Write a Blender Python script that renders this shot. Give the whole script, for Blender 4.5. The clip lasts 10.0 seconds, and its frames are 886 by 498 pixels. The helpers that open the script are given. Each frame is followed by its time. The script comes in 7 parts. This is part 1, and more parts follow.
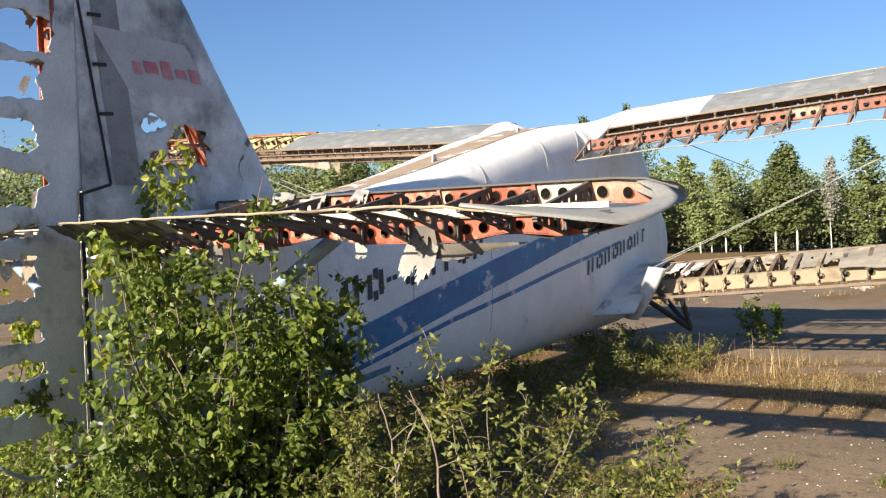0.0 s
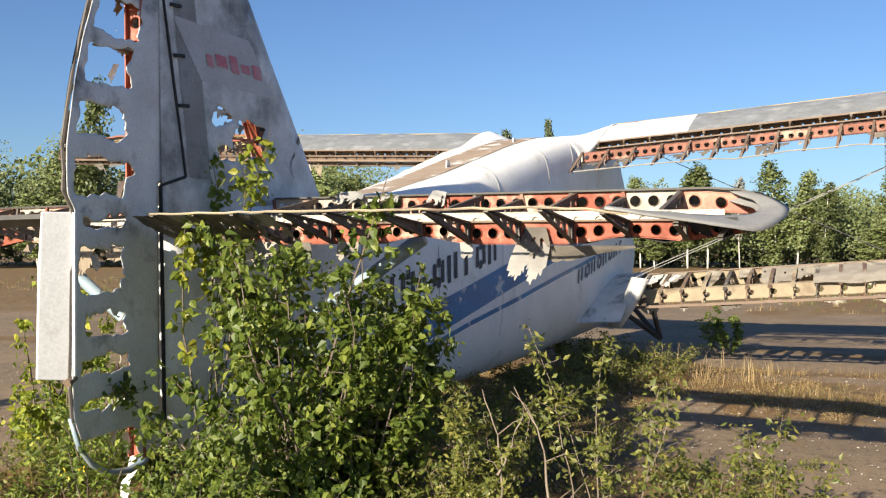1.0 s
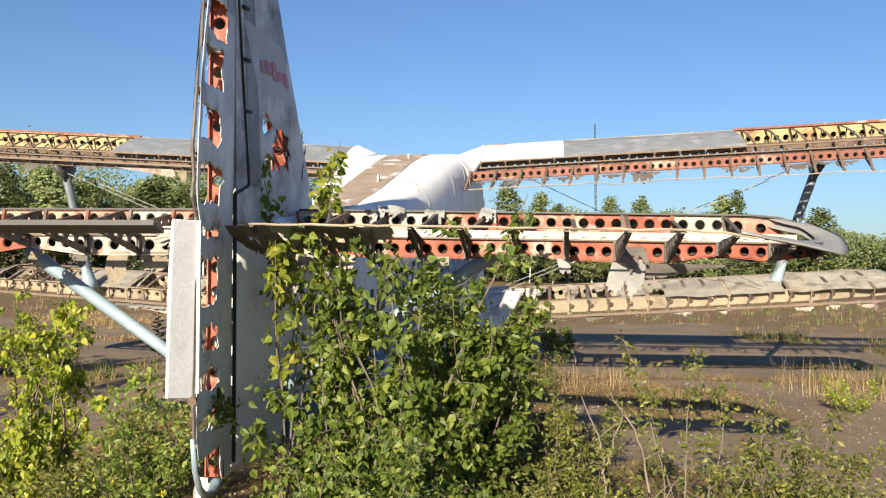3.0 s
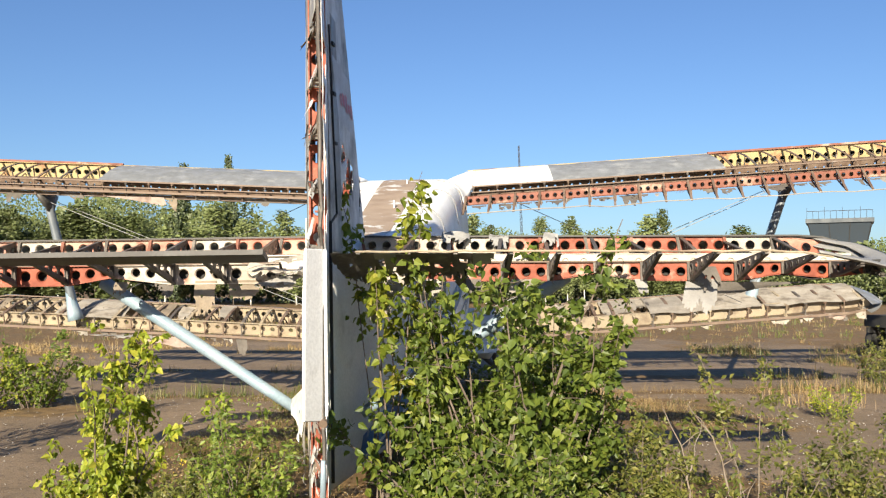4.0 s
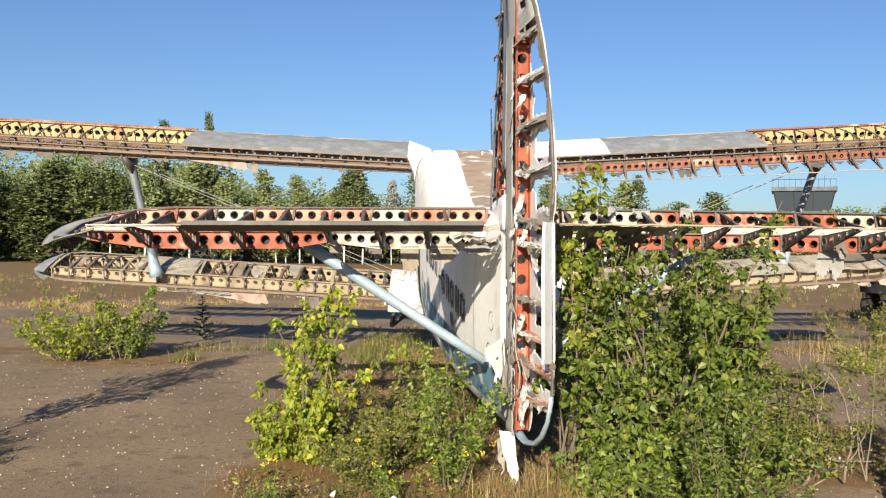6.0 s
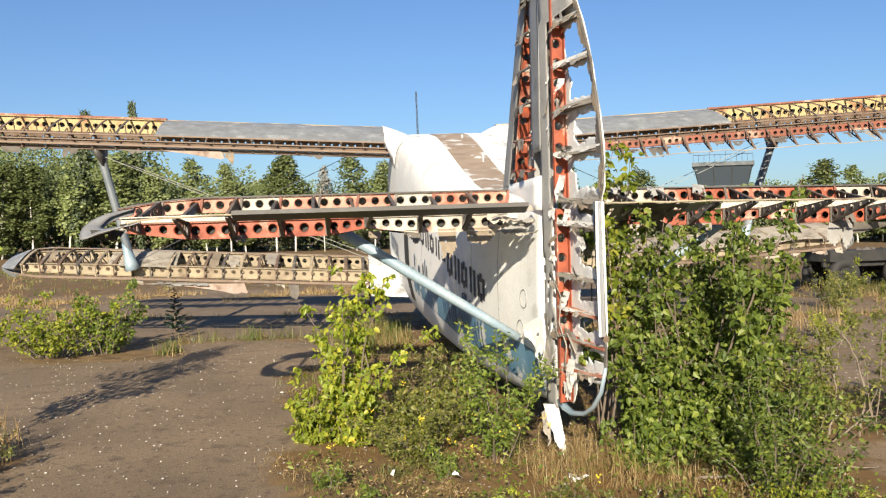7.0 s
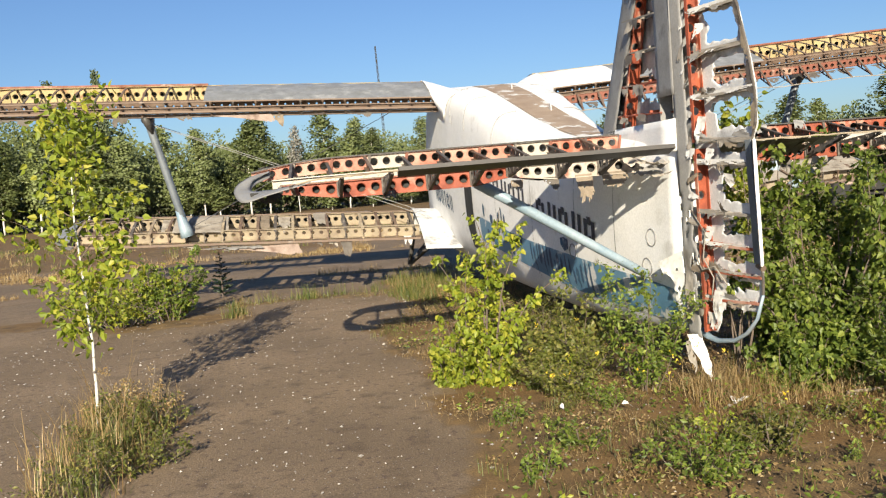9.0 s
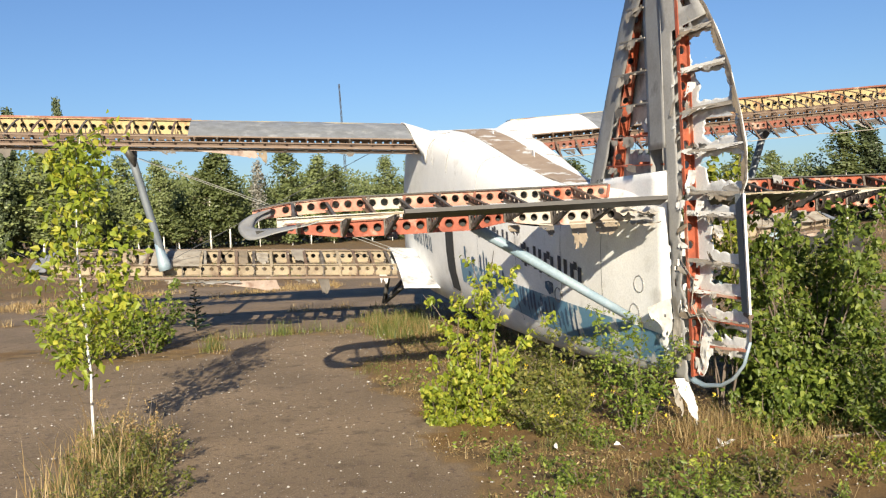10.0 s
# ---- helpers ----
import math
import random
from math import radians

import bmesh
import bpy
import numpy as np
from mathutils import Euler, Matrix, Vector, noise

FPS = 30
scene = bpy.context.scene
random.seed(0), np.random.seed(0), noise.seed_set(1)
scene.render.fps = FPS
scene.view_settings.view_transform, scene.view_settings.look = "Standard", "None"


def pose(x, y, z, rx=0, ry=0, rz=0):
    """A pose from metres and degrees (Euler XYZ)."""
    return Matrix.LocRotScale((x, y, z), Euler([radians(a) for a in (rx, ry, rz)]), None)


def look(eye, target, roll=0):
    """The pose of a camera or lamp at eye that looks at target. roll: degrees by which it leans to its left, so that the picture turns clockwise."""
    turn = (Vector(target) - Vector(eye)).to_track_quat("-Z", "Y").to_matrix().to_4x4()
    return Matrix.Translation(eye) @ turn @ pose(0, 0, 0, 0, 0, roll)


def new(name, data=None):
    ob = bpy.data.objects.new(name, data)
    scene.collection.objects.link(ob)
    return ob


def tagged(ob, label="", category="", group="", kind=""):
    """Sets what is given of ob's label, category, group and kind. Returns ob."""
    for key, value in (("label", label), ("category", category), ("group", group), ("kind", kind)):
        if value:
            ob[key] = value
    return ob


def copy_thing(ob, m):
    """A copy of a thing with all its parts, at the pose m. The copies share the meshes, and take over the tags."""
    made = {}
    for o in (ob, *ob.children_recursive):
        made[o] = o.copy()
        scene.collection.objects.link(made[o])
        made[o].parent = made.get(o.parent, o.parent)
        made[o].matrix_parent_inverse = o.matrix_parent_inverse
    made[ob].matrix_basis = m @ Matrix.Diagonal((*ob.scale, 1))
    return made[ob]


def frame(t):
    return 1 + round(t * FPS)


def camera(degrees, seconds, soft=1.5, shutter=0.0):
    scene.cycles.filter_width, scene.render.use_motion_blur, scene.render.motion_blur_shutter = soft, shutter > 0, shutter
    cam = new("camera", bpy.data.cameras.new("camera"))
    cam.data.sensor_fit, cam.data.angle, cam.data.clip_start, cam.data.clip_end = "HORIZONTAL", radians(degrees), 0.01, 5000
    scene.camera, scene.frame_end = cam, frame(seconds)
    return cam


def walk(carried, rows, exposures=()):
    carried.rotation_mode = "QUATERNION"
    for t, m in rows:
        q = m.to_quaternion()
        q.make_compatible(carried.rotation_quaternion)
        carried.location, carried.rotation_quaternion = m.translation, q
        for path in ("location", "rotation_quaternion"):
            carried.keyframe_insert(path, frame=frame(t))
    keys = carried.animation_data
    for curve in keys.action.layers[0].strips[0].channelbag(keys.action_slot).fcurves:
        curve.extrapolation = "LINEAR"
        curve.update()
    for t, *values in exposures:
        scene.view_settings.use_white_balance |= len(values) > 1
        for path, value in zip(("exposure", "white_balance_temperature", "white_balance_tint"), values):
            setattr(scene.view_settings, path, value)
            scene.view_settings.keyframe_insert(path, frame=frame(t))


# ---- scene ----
cam = camera(52.2, 10.0, 1.25)
PATH = [
    (0, (4.949, -3.748, 1.782), (3.943, -2.02, 1.759), -1.6),
    (0.5, (4.511, -4.142, 1.748), (3.61, -2.357, 1.793), 0.7),
    (1, (4.038, -4.382, 1.746), (3.213, -2.56, 1.741), 0.1),
    (1.5, (3.508, -4.649, 1.736), (2.805, -2.776, 1.744), 0.7),
    (2, (3.031, -4.886, 1.721), (2.48, -2.964, 1.678), 0.6),
    (2.5, (2.481, -5.053, 1.714), (2.115, -3.087, 1.691), -0.6),
    (2.7, (2.287, -5.133, 1.737), (1.974, -3.158, 1.762), 0.6),
    (3.8, (1.113, -5.433, 1.75), (1.031, -3.435, 1.779), -0.5),
    (4, (0.946, -5.568, 1.744), (0.881, -3.571, 1.821), -0.1),
    (4.5, (0.577, -5.925, 1.767), (0.446, -3.929, 1.746), 0.2),
    (5, (0.171, -6.169, 1.767), (0.09, -4.171, 1.771), 0.0),
    (5.5, (-0.261, -6.471, 1.754), (-0.293, -4.472, 1.787), 0.9),
    (5.7, (-0.406, -6.539, 1.785), (-0.427, -4.54, 1.775), 0.9),
    (6.8, (-1.347, -6.639, 1.748), (-1.163, -4.647, 1.741), -0.4),
    (7, (-1.526, -6.711, 1.772), (-1.334, -4.721, 1.726), -1.1),
    (7.5, (-1.958, -6.731, 1.762), (-1.692, -4.749, 1.74), -1.9),
    (8, (-2.335, -6.893, 1.791), (-2.011, -4.92, 1.77), -1.8),
    (8.5, (-2.706, -6.916, 1.801), (-2.424, -4.941, 1.655), -2.3),
    (9, (-3.016, -6.838, 1.8), (-2.741, -4.863, 1.649), -4.2),
    (9.5, (-3.304, -6.935, 1.814), (-3.009, -4.961, 1.683), -5.0),
    (10, (-3.389, -6.985, 1.854), (-3.013, -5.022, 1.783), -2.5),
]
walk(cam, [(t, look(eye, target, roll)) for t, eye, target, roll in PATH], [(0, 1.24), (0.5, 1.27), (1, 1.12), (2, 1.0), (3.5, 1.05), (4.5, 1.1), (5.5, 0.98), (8, 0.93), (8.5, 0.78), (9, 0.87), (9.5, 0.92), (10, 0.94)])

# ---------------------------------------------------------------- world and sun
SUN_TO = Vector((-0.87, -4.6, 1.83)).normalized()
world = bpy.data.worlds.new("sky")
scene.world = world
world.use_nodes = True
wn = world.node_tree.nodes
sky = wn.new("ShaderNodeTexSky")
sky.sky_type = "NISHITA"
sky.sun_disc = False
sky.sun_elevation = math.asin(SUN_TO.z)
sky.sun_rotation = math.atan2(SUN_TO.x, SUN_TO.y)
sky.air_density, sky.dust_density, sky.ozone_density = 1.0, 0.6, 2.0
wn["Background"].inputs["Strength"].default_value = 0.048
clear = wn.new("ShaderNodeMix")
clear.data_type, clear.blend_type = "RGBA", "MULTIPLY"
clear.inputs[0].default_value = 1.0
clear.inputs[7].default_value = (0.77, 0.975, 1.31, 1.0)
world.node_tree.links.new(sky.outputs["Color"], clear.inputs[6])
world.node_tree.links.new(clear.outputs[2], wn["Background"].inputs["Color"])

sun_data = bpy.data.lights.new("sun", "SUN")
sun_data.energy, sun_data.angle, sun_data.color = 5.3, radians(0.55), (1.0, 0.89, 0.7)
sun = new("sun", sun_data)
sun.matrix_world = look(SUN_TO * 60, (0, 0, 0))


# ---------------------------------------------------------------- materials
def rgb(c):
    return (c[0], c[1], c[2], 1.0)


def mat(name, c1, c2, rough=0.6, metal=0.0, scale=5.0, lo=0.35, hi=0.65, bump=0.1, bscale=60.0, stain=None, sscale=2.0, slo=0.55, shi=0.7, spread=0.0, stretch=(1, 1, 1)):
    """Two colours mixed by a large noise, a third as stains with a shape of their own, fine grain as relief."""
    m = bpy.data.materials.new(name)
    m.use_nodes = True
    n, l = m.node_tree.nodes, m.node_tree.links
    b = n["Principled BSDF"]
    tc = n.new("ShaderNodeTexCoord")
    mp = n.new("ShaderNodeMapping")
    mp.inputs["Scale"].default_value = stretch
    l.new(tc.outputs["Object"], mp.inputs["Vector"])

    def field(s, d, a, z):
        t = n.new("ShaderNodeTexNoise")
        t.inputs["Scale"].default_value, t.inputs["Detail"].default_value, t.inputs["Roughness"].default_value = s, d, 0.62
        l.new(mp.outputs["Vector"], t.inputs["Vector"])
        r = n.new("ShaderNodeMapRange")
        r.inputs["From Min"].default_value, r.inputs["From Max"].default_value = a, z
        l.new(t.outputs["Fac"], r.inputs["Value"])
        return r.outputs["Result"], t

    def mix(f, a, z):
        x = n.new("ShaderNodeMix")
        x.data_type = "RGBA"
        l.new(f, x.inputs[0])
        for sock, v in ((x.inputs[6], a), (x.inputs[7], z)):
            if isinstance(v, tuple):
                sock.default_value = rgb(v)
            else:
                l.new(v, sock)
        return x.outputs[2]

    f, _ = field(scale, 6, lo, hi)
    col = mix(f, c1, c2)
    if stain:
        f2, _ = field(sscale, 8, slo, shi)
        col = mix(f2, col, stain)
    g, gt = field(bscale, 4, 0.3, 0.7)
    dark = mix(g, (0.86, 0.86, 0.86), (1.08, 1.08, 1.08))
    mul = n.new("ShaderNodeMix")
    mul.data_type, mul.blend_type = "RGBA", "MULTIPLY"
    mul.inputs[0].default_value = 1.0
    l.new(col, mul.inputs[6])
    l.new(dark, mul.inputs[7])
    col = mul.outputs[2]
    if spread:
        oi = n.new("ShaderNodeNewGeometry")
        hs = n.new("ShaderNodeHueSaturation")
        mr = n.new("ShaderNodeMapRange")
        mr.inputs["To Min"].default_value, mr.inputs["To Max"].default_value = 1 - spread, 1 + spread
        l.new(oi.outputs["Random Per Island"], mr.inputs["Value"])
        l.new(mr.outputs["Result"], hs.inputs["Value"])
        l.new(col, hs.inputs["Color"])
        col = hs.outputs["Color"]
    l.new(col, b.inputs["Base Color"])
    rr = n.new("ShaderNodeMapRange")
    rr.inputs["To Min"].default_value, rr.inputs["To Max"].default_value = max(rough - 0.12, 0.05), min(rough + 0.12, 1.0)
    l.new(f, rr.inputs["Value"])
    l.new(rr.outputs["Result"], b.inputs["Roughness"])
    b.inputs["Metallic"].default_value = metal
    bp = n.new("ShaderNodeBump")
    bp.inputs["Strength"].default_value, bp.inputs["Distance"].default_value = bump, 0.01
    l.new(gt.outputs["Fac"], bp.inputs["Height"])
    l.new(bp.outputs["Normal"], b.inputs["Normal"])
    return m


def leaf_mat(name, c1, c2, c3, through_light=0.4):
    m = bpy.data.materials.new(name)
    m.use_nodes = True
    n, l = m.node_tree.nodes, m.node_tree.links
    b = n["Principled BSDF"]
    geo = n.new("ShaderNodeNewGeometry")
    ramp = n.new("ShaderNodeValToRGB")
    ramp.color_ramp.elements[0].color, ramp.color_ramp.elements[1].color = rgb(c1), rgb(c3)
    ramp.color_ramp.elements[1].position = 1.0
    e = ramp.color_ramp.elements.new(0.6)
    e.color = rgb(c2)
    l.new(geo.outputs["Random Per Island"], ramp.inputs["Fac"])
    oi = n.new("ShaderNodeObjectInfo")
    hs = n.new("ShaderNodeHueSaturation")
    mr = n.new("ShaderNodeMapRange")
    mr.inputs["To Min"].default_value, mr.inputs["To Max"].default_value = 0.8, 1.2
    l.new(oi.outputs["Random"], mr.inputs["Value"])
    l.new(mr.outputs["Result"], hs.inputs["Value"])
    l.new(ramp.outputs["Color"], hs.inputs["Color"])
    l.new(hs.outputs["Color"], b.inputs["Base Color"])
    b.inputs["Roughness"].default_value = 0.5
    tr = n.new("ShaderNodeBsdfTranslucent")
    l.new(hs.outputs["Color"], tr.inputs["Color"])
    mx = n.new("ShaderNodeMixShader")
    mx.inputs[0].default_value = through_light
    l.new(b.outputs["BSDF"], mx.inputs[1])
    l.new(tr.outputs["BSDF"], mx.inputs[2])
    l.new(mx.outputs["Shader"], n["Material Output"].inputs["Surface"])
    return m


M_white = mat("weathered_white_paint", (0.87, 0.86, 0.84), (0.78, 0.775, 0.755), 0.5, 0, 2.4, bump=0.08, stain=(0.56, 0.54, 0.5), sscale=3.2, slo=0.58, shi=0.74)
M_finwhite = mat("stained_grey_white_paint", (0.73, 0.73, 0.72), (0.58, 0.58, 0.575), 0.5, 0, 3.2, bump=0.1, stain=(0.14, 0.14, 0.138), sscale=2.6, slo=0.55, shi=0.7)
M_fin = mat("grimy_fin_paint", (0.7, 0.7, 0.69), (0.5, 0.5, 0.495), 0.55, 0, 5, bump=0.12, stain=(0.15, 0.15, 0.148), sscale=1.5, slo=0.48, shi=0.66)
M_alu = mat("weathered_aluminium", (0.33, 0.337, 0.337), (0.23, 0.237, 0.237), 0.5, 0.3, 4.5, bump=0.15, stain=(0.46, 0.46, 0.445), sscale=4.2, slo=0.52, shi=0.68)
M_greyskin = mat("dull_grey_skin_paint", (0.3, 0.295, 0.285), (0.235, 0.23, 0.222), 0.6, 0.1, 3, bump=0.1, stain=(0.14, 0.13, 0.12), sscale=4, slo=0.58, shi=0.72)
M_ribgrey = mat("dark_oxidised_rib_metal", (0.13, 0.112, 0.096), (0.085, 0.073, 0.064), 0.65, 0.15, 5, bump=0.15, stain=(0.24, 0.215, 0.185), sscale=6, slo=0.56, shi=0.68)
M_red = mat("orange_red_primer", (0.36, 0.085, 0.038), (0.2, 0.048, 0.025), 0.6, 0, 6, bump=0.15, stain=(0.48, 0.36, 0.28), sscale=3.4, slo=0.55, shi=0.66)
M_redpale = mat("faded_red_primer", (0.34, 0.085, 0.042), (0.48, 0.3, 0.225), 0.6, 0, 2.7, lo=0.42, hi=0.6, bump=0.1, stain=(0.208, 0.056, 0.028), sscale=4, slo=0.52, shi=0.66)
M_spark = mat("chalky_white_spar_primer", (0.46, 0.42, 0.36), (0.35, 0.29, 0.235), 0.6, 0, 3.5, bump=0.1, stain=(0.3, 0.1, 0.055), sscale=2.6, slo=0.56, shi=0.66)
M_yellow = mat("pale_yellow_primer", (0.52, 0.42, 0.22), (0.42, 0.32, 0.16), 0.6, 0, 3, bump=0.1, stain=(0.26, 0.1, 0.055), sscale=2.5, slo=0.54, shi=0.66)
M_redbrown = mat("red_brown_oxidised_primer", (0.25, 0.075, 0.042), (0.16, 0.065, 0.042), 0.65, 0, 5, bump=0.12, stain=(0.38, 0.27, 0.2), sscale=3.4, slo=0.57, shi=0.67)
M_cream = mat("dusty_cream_primer", (0.385, 0.315, 0.215), (0.28, 0.232, 0.168), 0.7, 0, 3, bump=0.1, stain=(0.144, 0.094, 0.065), sscale=2.5, slo=0.52, shi=0.7)
M_brown = mat("brown_oxidised_spar_cap", (0.125, 0.078, 0.054), (0.2, 0.145, 0.105), 0.65, 0.1, 5, bump=0.12, stain=(0.3, 0.26, 0.22), sscale=3, slo=0.6, shi=0.75)
M_rag = mat("torn_grey_beige_fabric", (0.33, 0.298, 0.255), (0.235, 0.21, 0.178), 0.9, 0, 5, bump=0.3, bscale=90, stain=(0.195, 0.165, 0.135), sscale=3, slo=0.55, shi=0.75)
M_ragpale = mat("pale_grey_torn_skin", (0.27, 0.26, 0.245), (0.2, 0.19, 0.178), 0.75, 0, 5, bump=0.2, bscale=80, stain=(0.2, 0.185, 0.165), sscale=4, slo=0.56, shi=0.7)
M_ragpink = mat("pinkish_beige_cloth_strip", (0.36, 0.28, 0.235), (0.25, 0.19, 0.155), 0.9, 0, 5, bump=0.3, bscale=90, stain=(0.14, 0.085, 0.06), sscale=4, slo=0.55, shi=0.7)
M_ragbrown = mat("brown_torn_fabric", (0.25, 0.2, 0.145), (0.17, 0.138, 0.1), 0.9, 0, 5, bump=0.3, bscale=90)
M_ragwhite = mat("white_painted_torn_skin", (0.7, 0.69, 0.66), (0.52, 0.5, 0.47), 0.6, 0, 5, bump=0.15, bscale=80, stain=(0.3, 0.27, 0.23), sscale=5, slo=0.56, shi=0.68)
M_chalk = mat("chalky_white_primer", (0.53, 0.485, 0.415), (0.44, 0.385, 0.315), 0.6, 0, 3.5, bump=0.1, stain=(0.3, 0.2, 0.14), sscale=4, slo=0.58, shi=0.68)
M_ragwing = mat("dusty_brown_grey_wing_fabric", (0.41, 0.37, 0.31), (0.28, 0.245, 0.2), 0.9, 0, 5, bump=0.35, bscale=70, stain=(0.12, 0.095, 0.072), sscale=3.5, slo=0.5, shi=0.68)
M_ragdark = mat("dark_torn_fabric", (0.096, 0.084, 0.072), (0.15, 0.132, 0.114), 0.9, 0, 5, bump=0.3, bscale=90)
M_steel = mat("dull_steel", (0.21, 0.21, 0.203), (0.154, 0.147, 0.14), 0.5, 0.5, 6, bump=0.05)
M_strut = mat("pale_blue_strut_paint", (0.2, 0.28, 0.34), (0.3, 0.36, 0.4), 0.45, 0, 3, bump=0.06, stain=(0.192, 0.216, 0.24), sscale=3, slo=0.6, shi=0.8)
M_greystrut = mat("grey_strut_paint", (0.11, 0.13, 0.148), (0.165, 0.182, 0.195), 0.5, 0, 3, bump=0.06)
M_blue = mat("faded_blue_band_paint", (0.015, 0.105, 0.29), (0.05, 0.22, 0.45), 0.45, 0, 3, bump=0.06, stain=(0.5, 0.53, 0.57), sscale=5, slo=0.58, shi=0.63)
M_lightblue = mat("worn_light_blue_paint", (0.07, 0.19, 0.31), (0.15, 0.28, 0.38), 0.5, 0, 2, bump=0.06, stain=(0.6, 0.6, 0.58), sscale=3, slo=0.55, shi=0.6)
M_black = mat("faded_black_lettering", (0.035, 0.035, 0.045), (0.06, 0.06, 0.08), 0.6, 0, 6, bump=0.05, stain=(0.3, 0.3, 0.32), sscale=9, slo=0.62, shi=0.7)
M_spray = mat("dark_blue_spray_paint", (0.03, 0.05, 0.1), (0.05, 0.12, 0.2), 0.6, 0, 6, bump=0.05, stain=(0.4, 0.45, 0.5), sscale=8, slo=0.58, shi=0.68)
M_pink = mat("faded_red_marking", (0.5, 0.1, 0.14), (0.55, 0.3, 0.32), 0.6, 0, 9, bump=0.05)
M_palepatch = mat("pale_patch_paint", (0.525, 0.517, 0.517), (0.435, 0.427, 0.427), 0.5, 0, 3, bump=0.06, stain=(0.3, 0.3, 0.3), sscale=2, slo=0.6, shi=0.8)
M_roof = mat("bare_brown_walkway", (0.27, 0.195, 0.135), (0.36, 0.28, 0.21), 0.75, 0, 4, bump=0.25, stain=(0.62, 0.61, 0.59), sscale=2.6, slo=0.55, shi=0.58)
M_barcolour = mat("dark_weathered_metal", (0.052, 0.048, 0.044), (0.085, 0.078, 0.071), 0.6, 0.1, 4, bump=0.1)
M_dark = mat("dark_opening", (0.02, 0.02, 0.02), (0.03, 0.03, 0.03), 0.8)
M_nearblack = mat("near_black_rubber_metal_and_shade", (0.02, 0.02, 0.02), (0.035, 0.033, 0.03), 0.8, 0, 6, bump=0.2)
M_wire = mat("bracing_cable_steel", (0.385, 0.385, 0.371), (0.28, 0.28, 0.273), 0.45, 0.3, 9, bump=0.02)
M_wiredark = mat("dark_bracing_cable", (0.06, 0.06, 0.07), (0.1, 0.1, 0.1), 0.5, 0.3, 9, bump=0.02)
M_bark = mat("grey_brown_bark", (0.112, 0.084, 0.063), (0.168, 0.133, 0.105), 0.85, 0, 8, bump=0.4, bscale=30)
M_birch = mat("white_birch_bark", (0.68, 0.66, 0.6), (0.55, 0.53, 0.48), 0.75, 0, 5, bump=0.2, stain=(0.06, 0.05, 0.05), sscale=6, slo=0.6, shi=0.66, stretch=(1, 1, 3))
M_twig = mat("dry_bare_twig", (0.22, 0.182, 0.143), (0.165, 0.127, 0.094), 0.85, 0, 8, bump=0.2)
M_concrete = mat("grey_tower_concrete", (0.11, 0.12, 0.128), (0.08, 0.09, 0.098), 0.7, 0, 1, bump=0.1)
M_darkglass = mat("dark_tower_glass", (0.02, 0.03, 0.04), (0.03, 0.042, 0.055), 0.8, 0, 1, bump=0.0)
M_stone = mat("pale_gravel", (0.45, 0.42, 0.375), (0.32, 0.29, 0.255), 0.9, 0, 9, bump=0.2, spread=0.4)
M_litter = mat("white_scrap", (0.76, 0.75, 0.731), (0.627, 0.617, 0.589), 0.6, 0, 9, bump=0.1)
M_leaf = leaf_mat("green_leaf", (0.078, 0.12, 0.018), (0.154, 0.214, 0.033), (0.3, 0.345, 0.06), 0.45)
M_leafyel = leaf_mat("yellow_green_leaf", (0.14, 0.19, 0.018), (0.25, 0.3, 0.03), (0.42, 0.4, 0.05), 0.45)
M_leafdull = leaf_mat("dull_olive_leaf", (0.087, 0.106, 0.022), (0.156, 0.17, 0.033), (0.268, 0.242, 0.065))
M_leafbirch = leaf_mat("birch_crown_leaf", (0.185, 0.222, 0.08), (0.2, 0.238, 0.088), (0.218, 0.252, 0.096), 0.3)
M_leafdark = leaf_mat("dark_wood_leaf", (0.105, 0.13, 0.042), (0.116, 0.142, 0.047), (0.13, 0.154, 0.053), 0.3)
# darker leaf colour that carries the shade at the wood's foot
M_leafshade = leaf_mat("understory_leaf_shade_dark", (0.05, 0.062, 0.022), (0.065, 0.078, 0.028), (0.085, 0.094, 0.034), 0.3)
M_needle = leaf_mat("dark_spruce_needle", (0.014, 0.032, 0.013), (0.021, 0.042, 0.014), (0.035, 0.056, 0.021), 0.15)
M_needlefar = leaf_mat("dark_conifer_crown", (0.06, 0.08, 0.036), (0.07, 0.092, 0.04), (0.082, 0.105, 0.046), 0.25)
M_leafpale = leaf_mat("grey_withered_crown", (0.2, 0.19, 0.16), (0.26, 0.25, 0.21), (0.3, 0.29, 0.25), 0.3)
M_straw = leaf_mat("dry_straw_grass", (0.24, 0.15, 0.06), (0.38, 0.265, 0.115), (0.5, 0.39, 0.2), 0.3)
M_grass = leaf_mat("green_grass_blade", (0.066, 0.099, 0.02), (0.132, 0.158, 0.033), (0.264, 0.238, 0.086), 0.35)
M_flower = leaf_mat("yellow_flower", (0.56, 0.4, 0.024), (0.64, 0.48, 0.032), (0.68, 0.52, 0.08), 0.2)


# ---------------------------------------------------------------- mesh helpers
def finish(name, bm, material, smooth=False):
    me = bpy.data.meshes.new(name)
    bm.to_mesh(me)
    bm.free()
    me.materials.append(material)
    if smooth:
        for p in me.polygons:
            p.use_smooth = True
    return me


def part(name, bm, material, parent=None, label="", smooth=False):
    ob = new(name, finish(name, bm, material, smooth))
    if parent:
        ob.parent = parent
    if label:
        tagged(ob, label)
    return ob


